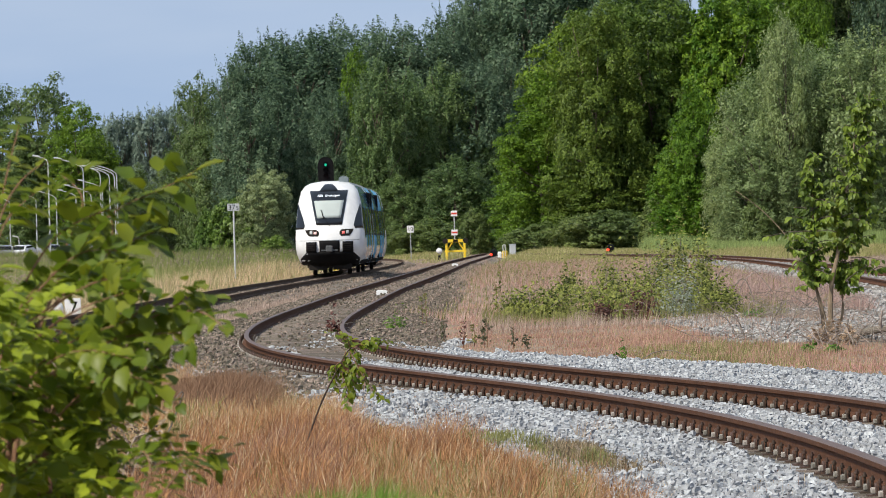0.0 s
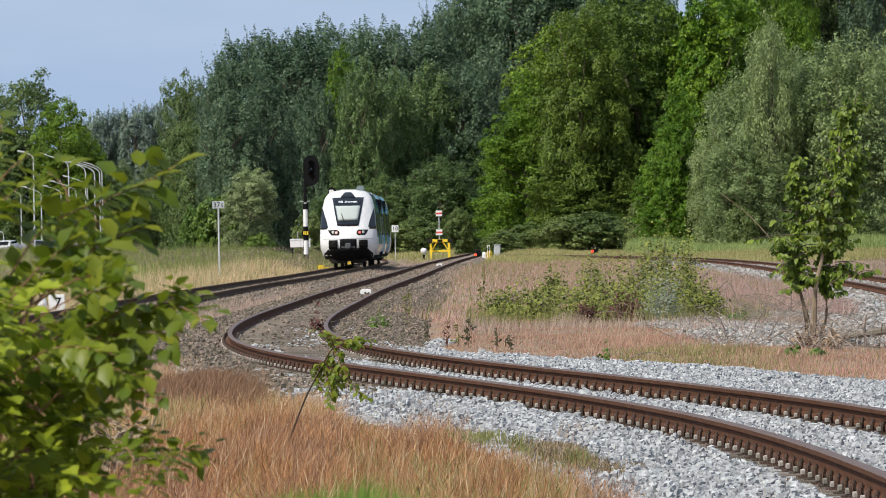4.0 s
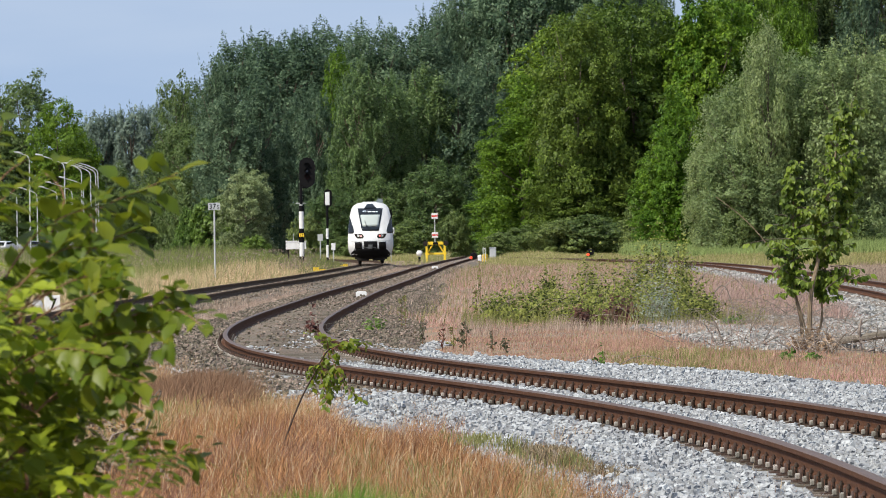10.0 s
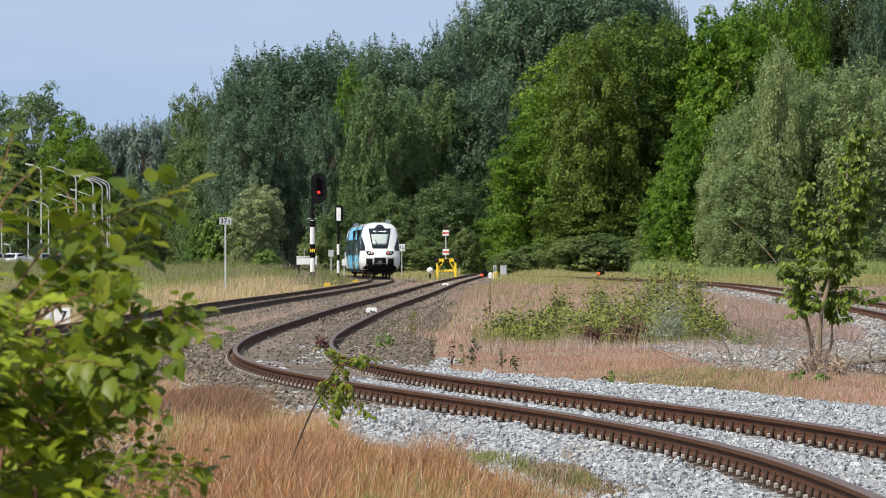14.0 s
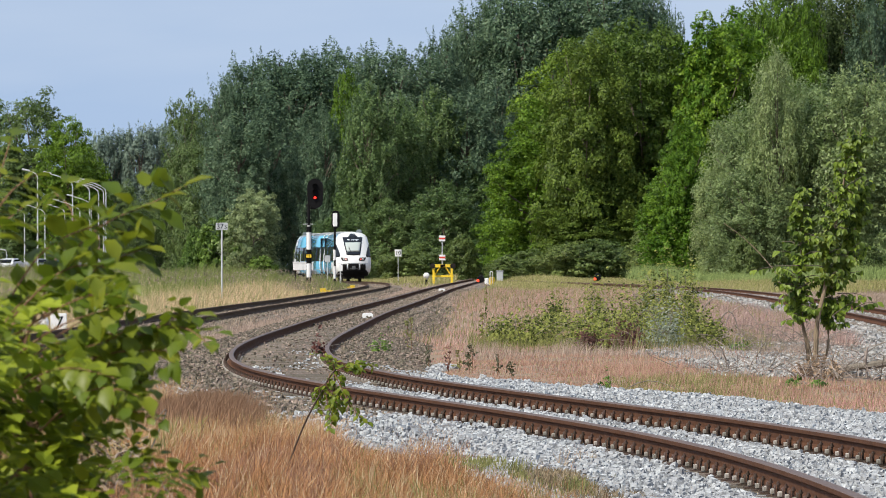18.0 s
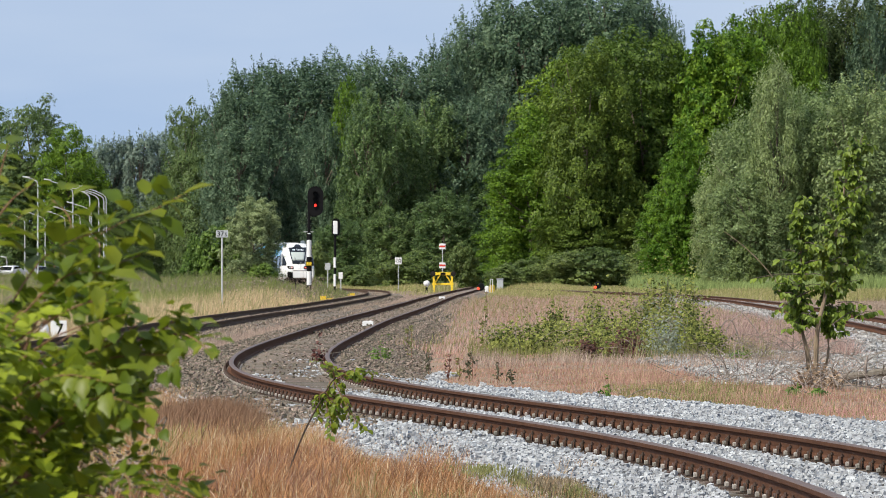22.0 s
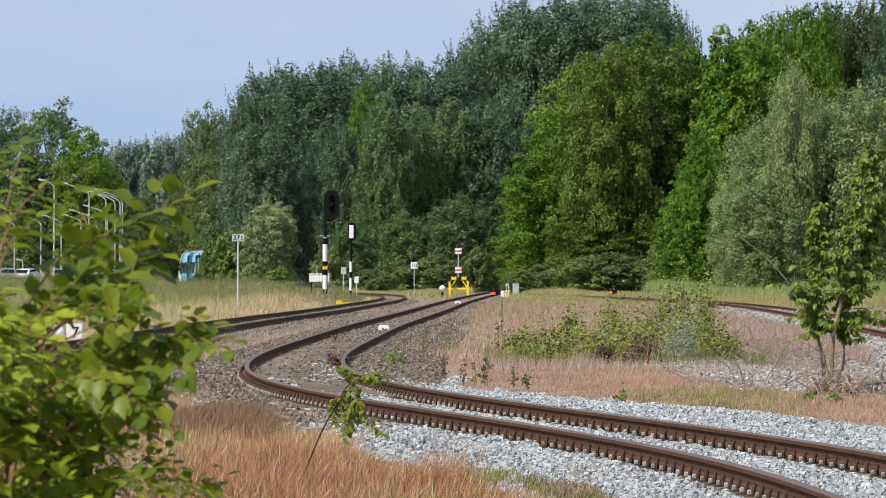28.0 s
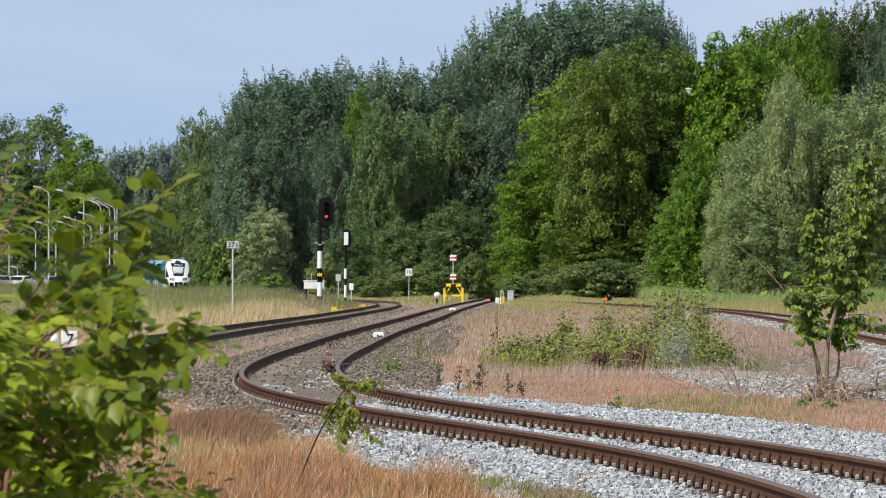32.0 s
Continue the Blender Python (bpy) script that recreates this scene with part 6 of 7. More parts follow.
thicket("bramble_thicket", [(1080, 532, 120, 172), (1010, 556, 110, 168), (1130, 514, 90, 178), (1172, 512, 80, 176), (1222, 506, 90, 180), (960, 562, 90, 160), (1120, 556, 130, 154), (1050, 566, 90, 156), (1190, 548, 110, 156), (1245, 562, 90, 158), (1160, 498, 34, 184), (1188, 488, 26, 184), (1228, 492, 36, 186), (1060, 520, 40, 182), (905, 568, 70, 164), (1268, 580, 50, 156), (990, 540, 40, 178)], 26000, 0.060, F_BRAMBLE, "low bramble thicket with arching canes on the open ground", 31, canes=5)
thicket("hoary_weed", [(1170, 536, 60, 152.5), (1196, 540, 40, 152)], 900, 0.045, F_HOARY, "grey-green hoary weed in front of the brambles", 44, "weeds", 2)
thicket("withered_clump", [(206, 744, 92, 52), (170, 758, 70, 51), (150, 802, 60, 50), (140, 858, 80, 49), (236, 772, 60, 52.5)], 1900, 0.038, F_WITHER, "heap of withered grey-brown leaves in the dry grass", 41, "weeds", 2)
thicket("undergrowth", [(1456, 630, 46, 113.2), (1484, 642, 40, 112.6), (1430, 648, 30, 112.6)], 600, 0.05, F_WITHER, "withered twigs and leaves round the foot of the young tree", 43, "weeds", 6)
thicket("dock_clump", [(1118, 584, 56, 151), (1046, 594, 34, 151)], 1000, 0.08, F_DOCK, "dark red-brown withered dock leaves before the brambles", 33, "weeds", 3)
thicket("green_cushion", [(1318, 612, 30, 150)], 700, 0.06, F_GREEN, "small fresh green cushion plant on the rubble", 34, "weeds", 2)
thicket("low_weed", [(690, 600, 26, 140), (672, 612, 20, 138)], 500, 0.06, F_GREEN, "small green weed beside the siding", 35, "weeds", 3)
thicket("trackside_tuft", [(1082, 677, 18, 95)], 160, 0.045, F_GREEN, "small green tuft at the ballast edge", 36, "weeds", 3)
thicket("green_weed", [(1412, 676, 22, 106), (1456, 680, 26, 106)], 460, 0.06, F_GREEN, "green weeds at the edge of the dry grass", 37, "weeds", 2)
thicket("withered_weed", [(572, 612, 26, 134)], 420, 0.07, F_DOCK, "red-brown withered weed between the rails", 38, "weeds", 3)
thicket("green_weed", [(570, 632, 30, 131)], 420, 0.06, F_BRAMBLE, "grey-green weed between the rails", 39, "weeds", 3)


def weed_stalk(x, y, tip, Y, mat, rr, leafy=15):
    g = sight(x, y, Y)
    root = Vector((g.x, Y, float(ground_z(g.x, Y)) - 0.02))
    t = sight(x + rr.uniform(-4, 4), tip, Y)
    top = empty("weed_stalk", Matrix.Translation(root), "tall seeding weed stalk standing in the dry grass", "weeds", "weed stalks")
    bm = bmesh.new()
    tube(bm, [p - root for p in map(Vector, bend_line([root, root.lerp(t, 0.5) + Vector((0.02, 0, 0)), t], 6))], list(np.linspace(0.008, 0.004, 6)), 5)
    part("stalk", bm, M_TWIG, top)
    rs = np.random.default_rng(int(x))
    k = rs.uniform(0.25, 1.0, leafy * 2)
    h = t.z - root.z
    P = np.stack([(t.x - root.x) * k + rs.normal(0, 0.022 + 0.02 * (1 - k)), rs.normal(0, 0.03, len(k)), h * k], 1)
    V, F = leaf_cloud(P, rs.normal(size=(len(k), 3)) + [0, -0.5, 0.3], 0.040, 1.5, 0.0, rs)
    tagged(part("leaves", mesh_np("leaves", V, F), mat, top), kind="stuff")


rr = random.Random(77)
for x, y, tip, Y, mat in ((800, 650, 612, 124, F_DOCK), (820, 652, 618, 124, F_OLIVE), (843, 652, 608, 122, F_DRAB), (887, 658, 626, 118, F_DRAB), (838, 655, 622, 121, F_DRAB), (735, 600, 560, 150, F_OLIVE), (728, 605, 566, 150, F_OLIVE), (868, 590, 500, 165, F_BRAMBLE), (862, 590, 540, 165, F_BRAMBLE), (765, 640, 612, 130, F_DRAB), (912, 660, 640, 118, F_DRAB)):
    weed_stalk(x, y, tip, Y, mat, rr)


def dead_branches():
    """Bare fallen brush beside and behind the young tree."""
    rr = random.Random(21)
    Y = 118.0
    spots = [(1290, 620, 16, 70), (1350, 615, 14, 60), (1400, 600, 12, 60), (1480, 640, 22, 50), (1530, 625, 20, 45), (1570, 640, 16, 60), (1300, 575, 26, 60), (1350, 570, 26, 60), (1400, 570, 26, 60), (1270, 552, 22, 50), (1440, 566, 22, 60), (1490, 575, 20, 60)]
    for x, y, n, w in spots:
        d = Y + (620 - y) * 0.6 + rr.uniform(-2, 14)
        g = sight(x, y, d)
        root = Vector((g.x, d, float(ground_z(g.x, d))))
        top = empty("dead_brush", Matrix.Translation(root), "tangle of bare grey-brown dead branches on the ground", "branches", "dead brush")
        for _ in range(n):
            r = w * d / 14000
            a = Vector((rr.uniform(-r, r), rr.uniform(-1, 1), rr.uniform(0.0, 0.08)))
            b = a + Vector((rr.uniform(-r, r), rr.uniform(-0.6, 0.6), rr.uniform(0.05, 0.38)))
            e = b + Vector((rr.uniform(-r, r), rr.uniform(-0.5, 0.5), rr.uniform(-0.2, 0.1)))
            bm = bmesh.new()
            tube(bm, bend_line([a, b, e], 7), list(np.linspace(rr.uniform(0.004, 0.010), 0.002, 7)), 5)
            part("branch", bm, M_DEADWOOD, top)
    g = sight(1540, 655, 116)
    top = empty("fallen_trunk", Matrix.Translation(g), "grey fallen tree trunk lying on the rubble", "log")
    bm = bmesh.new()
    z = float(ground_z(g.x, 116)) - g.z
    tube(bm, [(-0.75, 0, z + 0.03), (-0.3, 0.1, z + 0.12), (0.3, 0.0, z + 0.2), (1.2, 0.1, z + 0.24)], [0.03, 0.05, 0.06, 0.05], 7)
    part("trunk", bm, M_DEADWOOD, top)
    bm = bmesh.new()
    tube(bm, [(0.02, 0, z - 0.05), (0.0, 0, z + 0.28), (0.03, 0, z + 0.44)], [0.03, 0.025, 0.015], 6)
    part("stub", bm, M_DEADWOOD, top)


dead_branches()


def arching_canes():
    """Long bare canes that bow over beside the brambles."""
    lines = [[(1246, 560), (1262, 532), (1292, 520), (1330, 545), (1368, 600)], [(1270, 585), (1300, 548), (1318, 590), (1330, 608)], [(1290, 600), (1296, 560), (1330, 536), (1375, 560)], [(1240, 600), (1284, 580), (1292, 604)], [(1340, 610), (1356, 575), (1380, 566), (1405, 592)], [(1310, 612), (1345, 590), (1400, 612)]]
    root = sight(1290, 467.3, 170)
    root.z = float(ground_z(root.x, 170))
    top = empty("arching_cane", Matrix.Translation(root), "bare pale brown canes bowing over beside the brambles", "branches")
    for i, pts in enumerate(lines):
        ps = bend_line([sight(x, y + 3, 160 + 4 * i) for x, y in pts], 14)
        bm = bmesh.new()
        tube(bm, [Vector(p) - root for p in ps], list(np.linspace(0.016, 0.006, 14)), 5)
        part("cane", bm, M_DEADWOOD, top)


arching_canes()


def dry_weed(x, y, high, seed):
    """A fan of thin dead stems standing in the ballast."""
    rr = random.Random(seed)
    Y = (EYE[2] + 0.17) * 14000 / (y - 467.3)
    root = sight(x, y, Y)
    top = empty("dry_weed", Matrix.Translation(root), "thin pale dead weed standing in the ballast", "weeds", "dry weeds")
    for _ in range(11):
        a = Vector((rr.uniform(-0.04, 0.04), rr.uniform(-0.05, 0.05), -0.03))
        b = a + Vector((rr.uniform(-0.09, 0.09), rr.uniform(-0.05, 0.05), high * rr.uniform(0.5, 1.0)))
        bm = bmesh.new()
        tube(bm, [a, a.lerp(b, 0.5) + Vector((rr.uniform(-0.02, 0.02), 0, 0)), b], [0.0035, 0.003, 0.002], 4)
        part("stem", bm, M_PALESTEM, top)


for i, (x, y, high) in enumerate(((912, 752, 0.16), (868, 742, 0.12), (1004, 828, 0.17), (1040, 818, 0.12), (1010, 856, 0.12))):
    dry_weed(x, y, high, 90 + i)

# ---- things along the line ----
def rise(ob, x, Y, z=None):
    """Stand a thing on the ground at a line of sight and distance."""
    g = sight(x, 467.3, Y)
    ob.matrix_world = Matrix.Translation((g.x, Y, float(ground_z(g.x, Y)) if z is None else z))
    return ob


def thing(name, label, category, x, Y, z=None, group=""):
    return rise(empty(name, pose(0, 0, 0), label, category, group), x, Y, z)


def one(fn, *args, **kw):
    bm = bmesh.new()
    fn(bm, *args, **kw)
    return bm


def kilometre_sign():
    t = thing("kilometre_sign", "white kilometre board on a thin grey post in the grass", "sign", 401, 330)
    part("post", one(rod, (0, 0, -0.3), (0, 0, 3.12), 0.036, n=8), M_STEEL, t)
    part("board", one(box, -0.25, 0.25, -0.05, -0.03, 3.12, 3.42, bevel=0.006), M_DULL, t)
    part("bracket", one(box, -0.06, 0.06, -0.03, 0.04, 3.16, 3.38), M_STEEL, t)
    words("figure", "37", 0.30, pose(-0.07, -0.056, 3.265, 90), M_BLACK, t)
    words("small_figure", "5", 0.22, pose(0.16, -0.056, 3.235, 90), M_BLACK, t)


LIGHT_OFF_DISCS = []


def main_signal():
    t = thing("signal", "tall railway signal on a black and white post, red lit", "signal", 555, 520)
    z = 0.0
    for k, (h, m) in enumerate(((0.86, M_BLACK), (0.92, M_WHITE), (0.92, M_BLACK), (1.12, M_WHITE), (0.40, M_BLACK), (0.05, M_WHITE), (1.45, M_BLACK))):
        part("post_band", one(rod, (0, 0, z - (0.3 if k == 0 else 0)), (0, 0, z + h), 0.16 if k < 5 else 0.11, n=14), m, t)
        z += h
    part("number_plate", one(box, -0.24, 0.24, -0.20, -0.17, 2.10, 2.44, bevel=0.01), M_BLACK, t, "black plate with yellow bars")
    for dx in (-0.12, 0.0, 0.12):
        part("plate_bar", one(box, dx - 0.04, dx + 0.04, -0.215, -0.20, 2.16, 2.38), M_YELLOW, t)
    # head: an upright board with rounded ends, three hooded lenses
    bm = bmesh.new()
    pts = [(0.52 * math.cos(a), 0.52 * math.sin(a)) for a in np.linspace(0, math.pi, 13)]
    out = [(x, 6.84 + y) for x, y in pts] + [(x, 5.91 - y) for x, y in reversed(pts)]
    f = bm.faces.new([bm.verts.new((0.42 + x, -0.20, zz)) for x, zz in out])
    r = bmesh.ops.extrude_face_region(bm, geom=[f])
    bmesh.ops.translate(bm, vec=(0, 0.10, 0), verts=[v for v in r["geom"] if isinstance(v, bmesh.types.BMVert)])
    bmesh.ops.recalc_face_normals(bm, faces=bm.faces[:])
    part("head", bm, M_BLACK, t)
    for k, zz in enumerate((6.84, 6.47, 6.10)):
        m = (G_GREEN, M_GLASS, G_RED)[k]
        part("lens", one(rod, (0.42, -0.20, zz), (0.42, -0.24, zz), 0.085, n=16), m, t, ("glowing green lens", "dark lens", "glowing red lens")[k])
        bm = bmesh.new()
        for i in range(10):
            a, b = math.pi * i / 10, math.pi * (i + 1) / 10
            q = [bm.verts.new((0.42 + 0.18 * math.cos(c), yy, zz + 0.18 * math.sin(c))) for c, yy in ((a, -0.2), (b, -0.2), (b, -0.46), (a, -0.46))]
            bm.faces.new(q)
        bmesh.ops.solidify(bm, geom=bm.faces[:], thickness=0.015)
        part("hood", bm, M_BLACK, t)
    # two added discs, no part of a real signal, slide over lenses to darken them
    for y in (-0.255, -0.285):
        LIGHT_OFF_DISCS.append(part("shutter", one(rod, (0, y, 0), (0, y - 0.015, 0), 0.11, n=16), M_BLACK, t, "added black disc that hides a lens while its light is out"))
    part("bracket", one(box, -0.1, 0.5, -0.10, 0.05, 5.35, 5.47), M_BLACK, t)
    for s in (-0.16, 0.16):
        part("ladder_rail", one(rod, (s, 0.25, 0.6), (s, 0.25, 6.3), 0.018, n=6), M_BLACK, t)
    for k in range(17):
        part("rung", one(rod, (-0.16, 0.25, 0.8 + 0.3 * k), (0.16, 0.25, 0.8 + 0.3 * k), 0.013, n=5), M_BLACK, t)
    part("platform", one(box, -0.36, 0.30, -0.05, 0.36, 4.34, 4.39), M_GREY, t)


def back_signal():
    t = thing("repeater_signal", "signal seen from behind, black board with a white strip", "signal", 601, 575)
    part("post", one(rod, (0, 0, -0.3), (0, 0, 4.75), 0.085, n=10), M_BLACK, t)
    bm = bmesh.new()
    pts = [(0.30 * math.cos(a), 0.30 * math.sin(a)) for a in np.linspace(0, math.pi, 11)]
    out = [(x, 5.30 + y) for x, y in pts] + [(x, 4.60 - y) for x, y in reversed(pts)]
    f = bm.faces.new([bm.verts.new((0.06 + x, -0.12, zz)) for x, zz in out])
    r = bmesh.ops.extrude_face_region(bm, geom=[f])
    bmesh.ops.translate(bm, vec=(0, 0.12, 0), verts=[v for v in r["geom"] if isinstance(v, bmesh.types.BMVert)])
    bmesh.ops.recalc_face_normals(bm, faces=bm.faces[:])
    part("board", bm, M_BLACK, t)
    part("white_strip", one(box, -0.14, 0.18, -0.145, -0.12, 4.45, 5.40, bevel=0.01), M_WHITE, t)
    for z0, z1 in ((0.65, 1.55), (2.0, 2.75)):
        part("white_band", one(rod, (-0.02, -0.02, z0), (-0.02, -0.02, z1), 0.10, n=10), M_WHITE, t)
    t = thing("marker_post", "short white marker post beside the main line", "post", 611, 600, group="marker posts")
    part("post", one(box, -0.05, 0.05, -0.04, 0.04, -0.2, 1.5, bevel=0.01), M_GREY, t)
    part("plate", one(box, -0.16, 0.16, -0.06, -0.04, 1.25, 1.75, bevel=0.01), M_WHITE, t)
    t = thing("marker_post", "short grey marker post beside the main line", "post", 588, 590, group="marker posts")
    part("post", one(box, -0.04, 0.04, -0.04, 0.04, -0.2, 2.0, bevel=0.01), M_GREY, t)
    part("plate", one(box, -0.20, 0.20, -0.06, -0.04, 1.85, 2.35, bevel=0.01), M_GREY, t)
    t = thing("relay_cabinet", "long white equipment cabinet on legs in the grass", "cabinet", 545, 610)
    part("body", one(box, -0.78, 0.78, -0.3, 0.3, 1.28, 1.85, bevel=0.03), M_WHITE, t)
    for s in (-0.6, 0.6):
        part("leg", one(box, s - 0.06, s + 0.06, -0.2, 0.2, -0.2, 1.28), M_DARK, t)
    part("lid", one(box, -0.82, 0.82, -0.34, 0.34, 1.85, 1.93, bevel=0.02), M_WHITE, t)
    part("seam", one(box, -0.01, 0.01, -0.307, -0.3, 1.3, 1.83), M_GREY, t)
    part("aerial", one(rod, (-0.2, 0, 1.9), (-0.2, 0, 2.5), 0.025, n=6), M_GREY, t)


def yellow_box(x, Y, w, h, label="yellow cable box beside the rails"):
    t = thing("cable_box", label, "box", x, Y, group="yellow boxes")
    part("body", one(box, -w / 2, w / 2, -0.2, 0.2, -0.1, h, bevel=0.02), M_YELLOW, t)
    part("lid", one(box, -w / 2 - 0.02, w / 2 + 0.02, -0.22, 0.22, h, h + 0.04, bevel=0.01), M_YELLOW, t)
    part("pipe", one(rod, (w / 2 - 0.02, 0, 0.1), (w / 2 + 0.35, 0.1, -0.02), 0.035, n=6), M_GREY, t)


def buffer_stop():
    t = thing("buffer_stop", "yellow steel buffer stop with red and white boards", "buffer stop", 792, 700, 0.02)
    for s in (-1, 1):
        part("upright", one(box, s * 0.80 - 0.10, s * 0.80 + 0.10, -0.12, 0.12, -0.5, 1.25, bevel=0.02), M_YELLOW, t)
        part("strut", one(rod, (s * 0.80, 0.1, 1.1), (s * 0.80, 1.5, -0.4), 0.08, n=6), M_YELLOW, t)
        part("buffer", one(rod, (s * 0.90, -0.12, 1.22), (s * 0.90, -0.55, 1.22), 0.10, n=12), M_DARK, t)
        part("buffer_head", one(rod, (s * 0.90, -0.55, 1.22), (s * 0.90, -0.60, 1.22), 0.24, n=18), M_DARK, t)
        part("brace", one(rod, (s * 0.75, 0, 0.35), (s * 0.22, 0, 1.18), 0.055, n=6), M_YELLOW, t)
    part("crossbeam", one(box, -1.10, 1.10, -0.12, 0.12, 1.10, 1.36, bevel=0.02), M_YELLOW, t)
    part("beam_mark", one(box, -0.22, 0.22, -0.13, -0.12, 1.12, 1.34), M_BLACK, t)
    part("lower_beam", one(box, -0.95, 0.95, -0.11, 0.11, 0.22, 0.40, bevel=0.02), M_YELLOW, t)
    part("mast", one(rod, (-0.05, 0.05, 1.3), (-0.05, 0.05, 3.75), 0.045, n=8), M_STEEL, t)
    for z in (1.72, 3.40):
        b = part("board", one(box, -0.33, 0.23, -0.03, 0.0, z, z + 0.50, bevel=0.01), M_WHITE, t, "white board with a red bar")
        part("red_bar", one(box, -0.31, 0.21, -0.037, -0.03, z + 0.17, z + 0.32), M_RED, b)
    part("lamp", one(rod, (-0.05, 0.05, 3.95), (-0.05, 0.05, 4.15), 0.07, n=8), M_BLACK, t)
    t = thing("point_lever", "white-weighted hand lever beside the points", "lever", 763, 660)
    part("stand", one(box, -0.10, 0.10, -0.15, 0.15, -0.2, 0.52, bevel=0.02), M_BLACK, t)
    bm = bmesh.new()
    bmesh.ops.create_uvsphere(bm, u_segments=14, v_segments=10, radius=0.27, matrix=Matrix.Translation((0, 0, 0.84)) @ Matrix.Diagonal((1, 0.7, 0.9, 1)))
    part("weight", bm, M_WHITE, t)
    part("arm", one(rod, (0, 0, 0.3), (0.22, 0, 0.98), 0.035, n=6), M_WHITE, t)
    t = thing("speed_board", "small square white board on a thin post", "sign", 713, 690)
    part("post", one(rod, (0, 0, -0.2), (0, 0, 2.5), 0.035, n=6), M_STEEL, t)
    b = part("board", one(box, -0.29, 0.29, -0.05, -0.02, 2.38, 2.98, bevel=0.01), M_WHITE, t)
    words("figure", "10", 0.50, pose(0, -0.062, 2.68, 90), M_BLACK, t)


def dwarf_signal(x, Y, side):
    t = thing("dwarf_signal", "low black shunting signal with a red light", "signal", x, Y, group="dwarf signals")
    part("foot", one(box, -0.28, 0.28, -0.2, 0.2, -0.15, 0.14, bevel=0.02), M_YELLOW, t)
    bm = bmesh.new()
    bmesh.ops.create_cone(bm, cap_ends=True, segments=16, radius1=0.31, radius2=0.27, depth=0.3, matrix=Matrix.Translation((0.1 * side, 0.05, 0.58)) @ Matrix.Rotation(radians(90), 4, "X"))
    part("hood", bm, M_BLACK, t)
    part("face", one(rod, (-0.12 * side, -0.10, 0.44), (-0.12 * side, -0.16, 0.44), 0.13, n=16), M_ORANGE, t, "orange-red face")
    part("lens", one(rod, (-0.12 * side, -0.16, 0.46), (-0.12 * side, -0.19, 0.46), 0.08, n=12), G_RED, t, "glowing red lens")


def track_bits():
    dwarf_signal(857, 640, 1)
    dwarf_signal(1064, 640, 1)
    t = thing("grey_cabinet", "tall narrow pale grey cabinet by the points", "cabinet", 893, 650)
    part("body", one(box, -0.26, 0.26, -0.2, 0.2, -0.1, 1.20, bevel=0.02), M_GREY, t)
    part("roof", one(box, -0.30, 0.30, -0.24, 0.24, 1.20, 1.26, bevel=0.01), M_GREY, t)
    part("door", one(box, -0.21, 0.21, -0.212, -0.2, 0.05, 1.12), M_GREY, t)
    t = thing("point_machine", "yellow and white point machine with a guard rail", "machine", 874, 645)
    part("case", one(box, -0.36, -0.02, -0.3, 0.3, -0.1, 0.66, bevel=0.08), M_WHITE, t)
    part("cover", one(box, 0.0, 0.46, -0.28, 0.28, -0.1, 0.74, bevel=0.08), M_YELLOW, t)
    for xx in (0.08, 0.26):
        part("guard_post", one(rod, (xx, -0.34, -0.1), (xx, -0.34, 1.22), 0.03, n=6), M_WHITE, t)
    part("guard_rail", one(rod, (0.06, -0.34, 1.20), (0.28, -0.34, 1.20), 0.03, n=6), M_WHITE, t)
    for x, Y, w, h in ((580, 455, 0.32, 0.34), (591, 462, 0.36, 0.22), (632, 520, 0.30, 0.36), (626, 520, 0.22, 0.26), (1392, 300, 0.34, 0.22), (846, 640, 0.5, 0.14)):
        yellow_box(x, Y, w, h)
    for x, Y, w in ((659, 226, 0.31), (790, 455, 0.36)):
        g = sight(x, 467.3, Y)
        t = empty("white_marker", Matrix.Translation((g.x, Y, -0.17)), "small white block lying between the rails", "marker", "white markers")
        part("block", one(box, -w / 2, w / 2, -0.15, 0.15, -0.02, 0.125), M_WHITE, t)
        part("ridge", one(box, -w / 2 + 0.03, w / 2 - 0.03, -0.04, 0.04, 0.125, 0.145), M_WHITE, t)
    # low speed sign beside the main line
    t = thing("speed_sign", "white plate with a black figure seven on a low post", "sign", 112, 195)
    part("post", one(rod, (0, 0, -0.2), (0, 0, 0.35), 0.03, n=6), M_STEEL, t)
    part("plate", one(box, -0.20, 0.20, -0.04, -0.02, 0.10, 0.56, bevel=0.01), M_WHITE, t)
    words("figure", "7", 0.40, pose(0.02, -0.046, 0.33, 90), M_BLACK, t)
    t = thing("marker_stone", "rounded white marker stone in the grass", "marker", 86, 196)
    bm = bmesh.new()
    bmesh.ops.create_uvsphere(bm, u_segments=12, v_segments=8, radius=0.17, matrix=Matrix.Translation((0, 0, 0.22)) @ Matrix.Diagonal((0.8, 0.7, 1.5, 1)))
    part("stone", bm, M_WHITE, t)


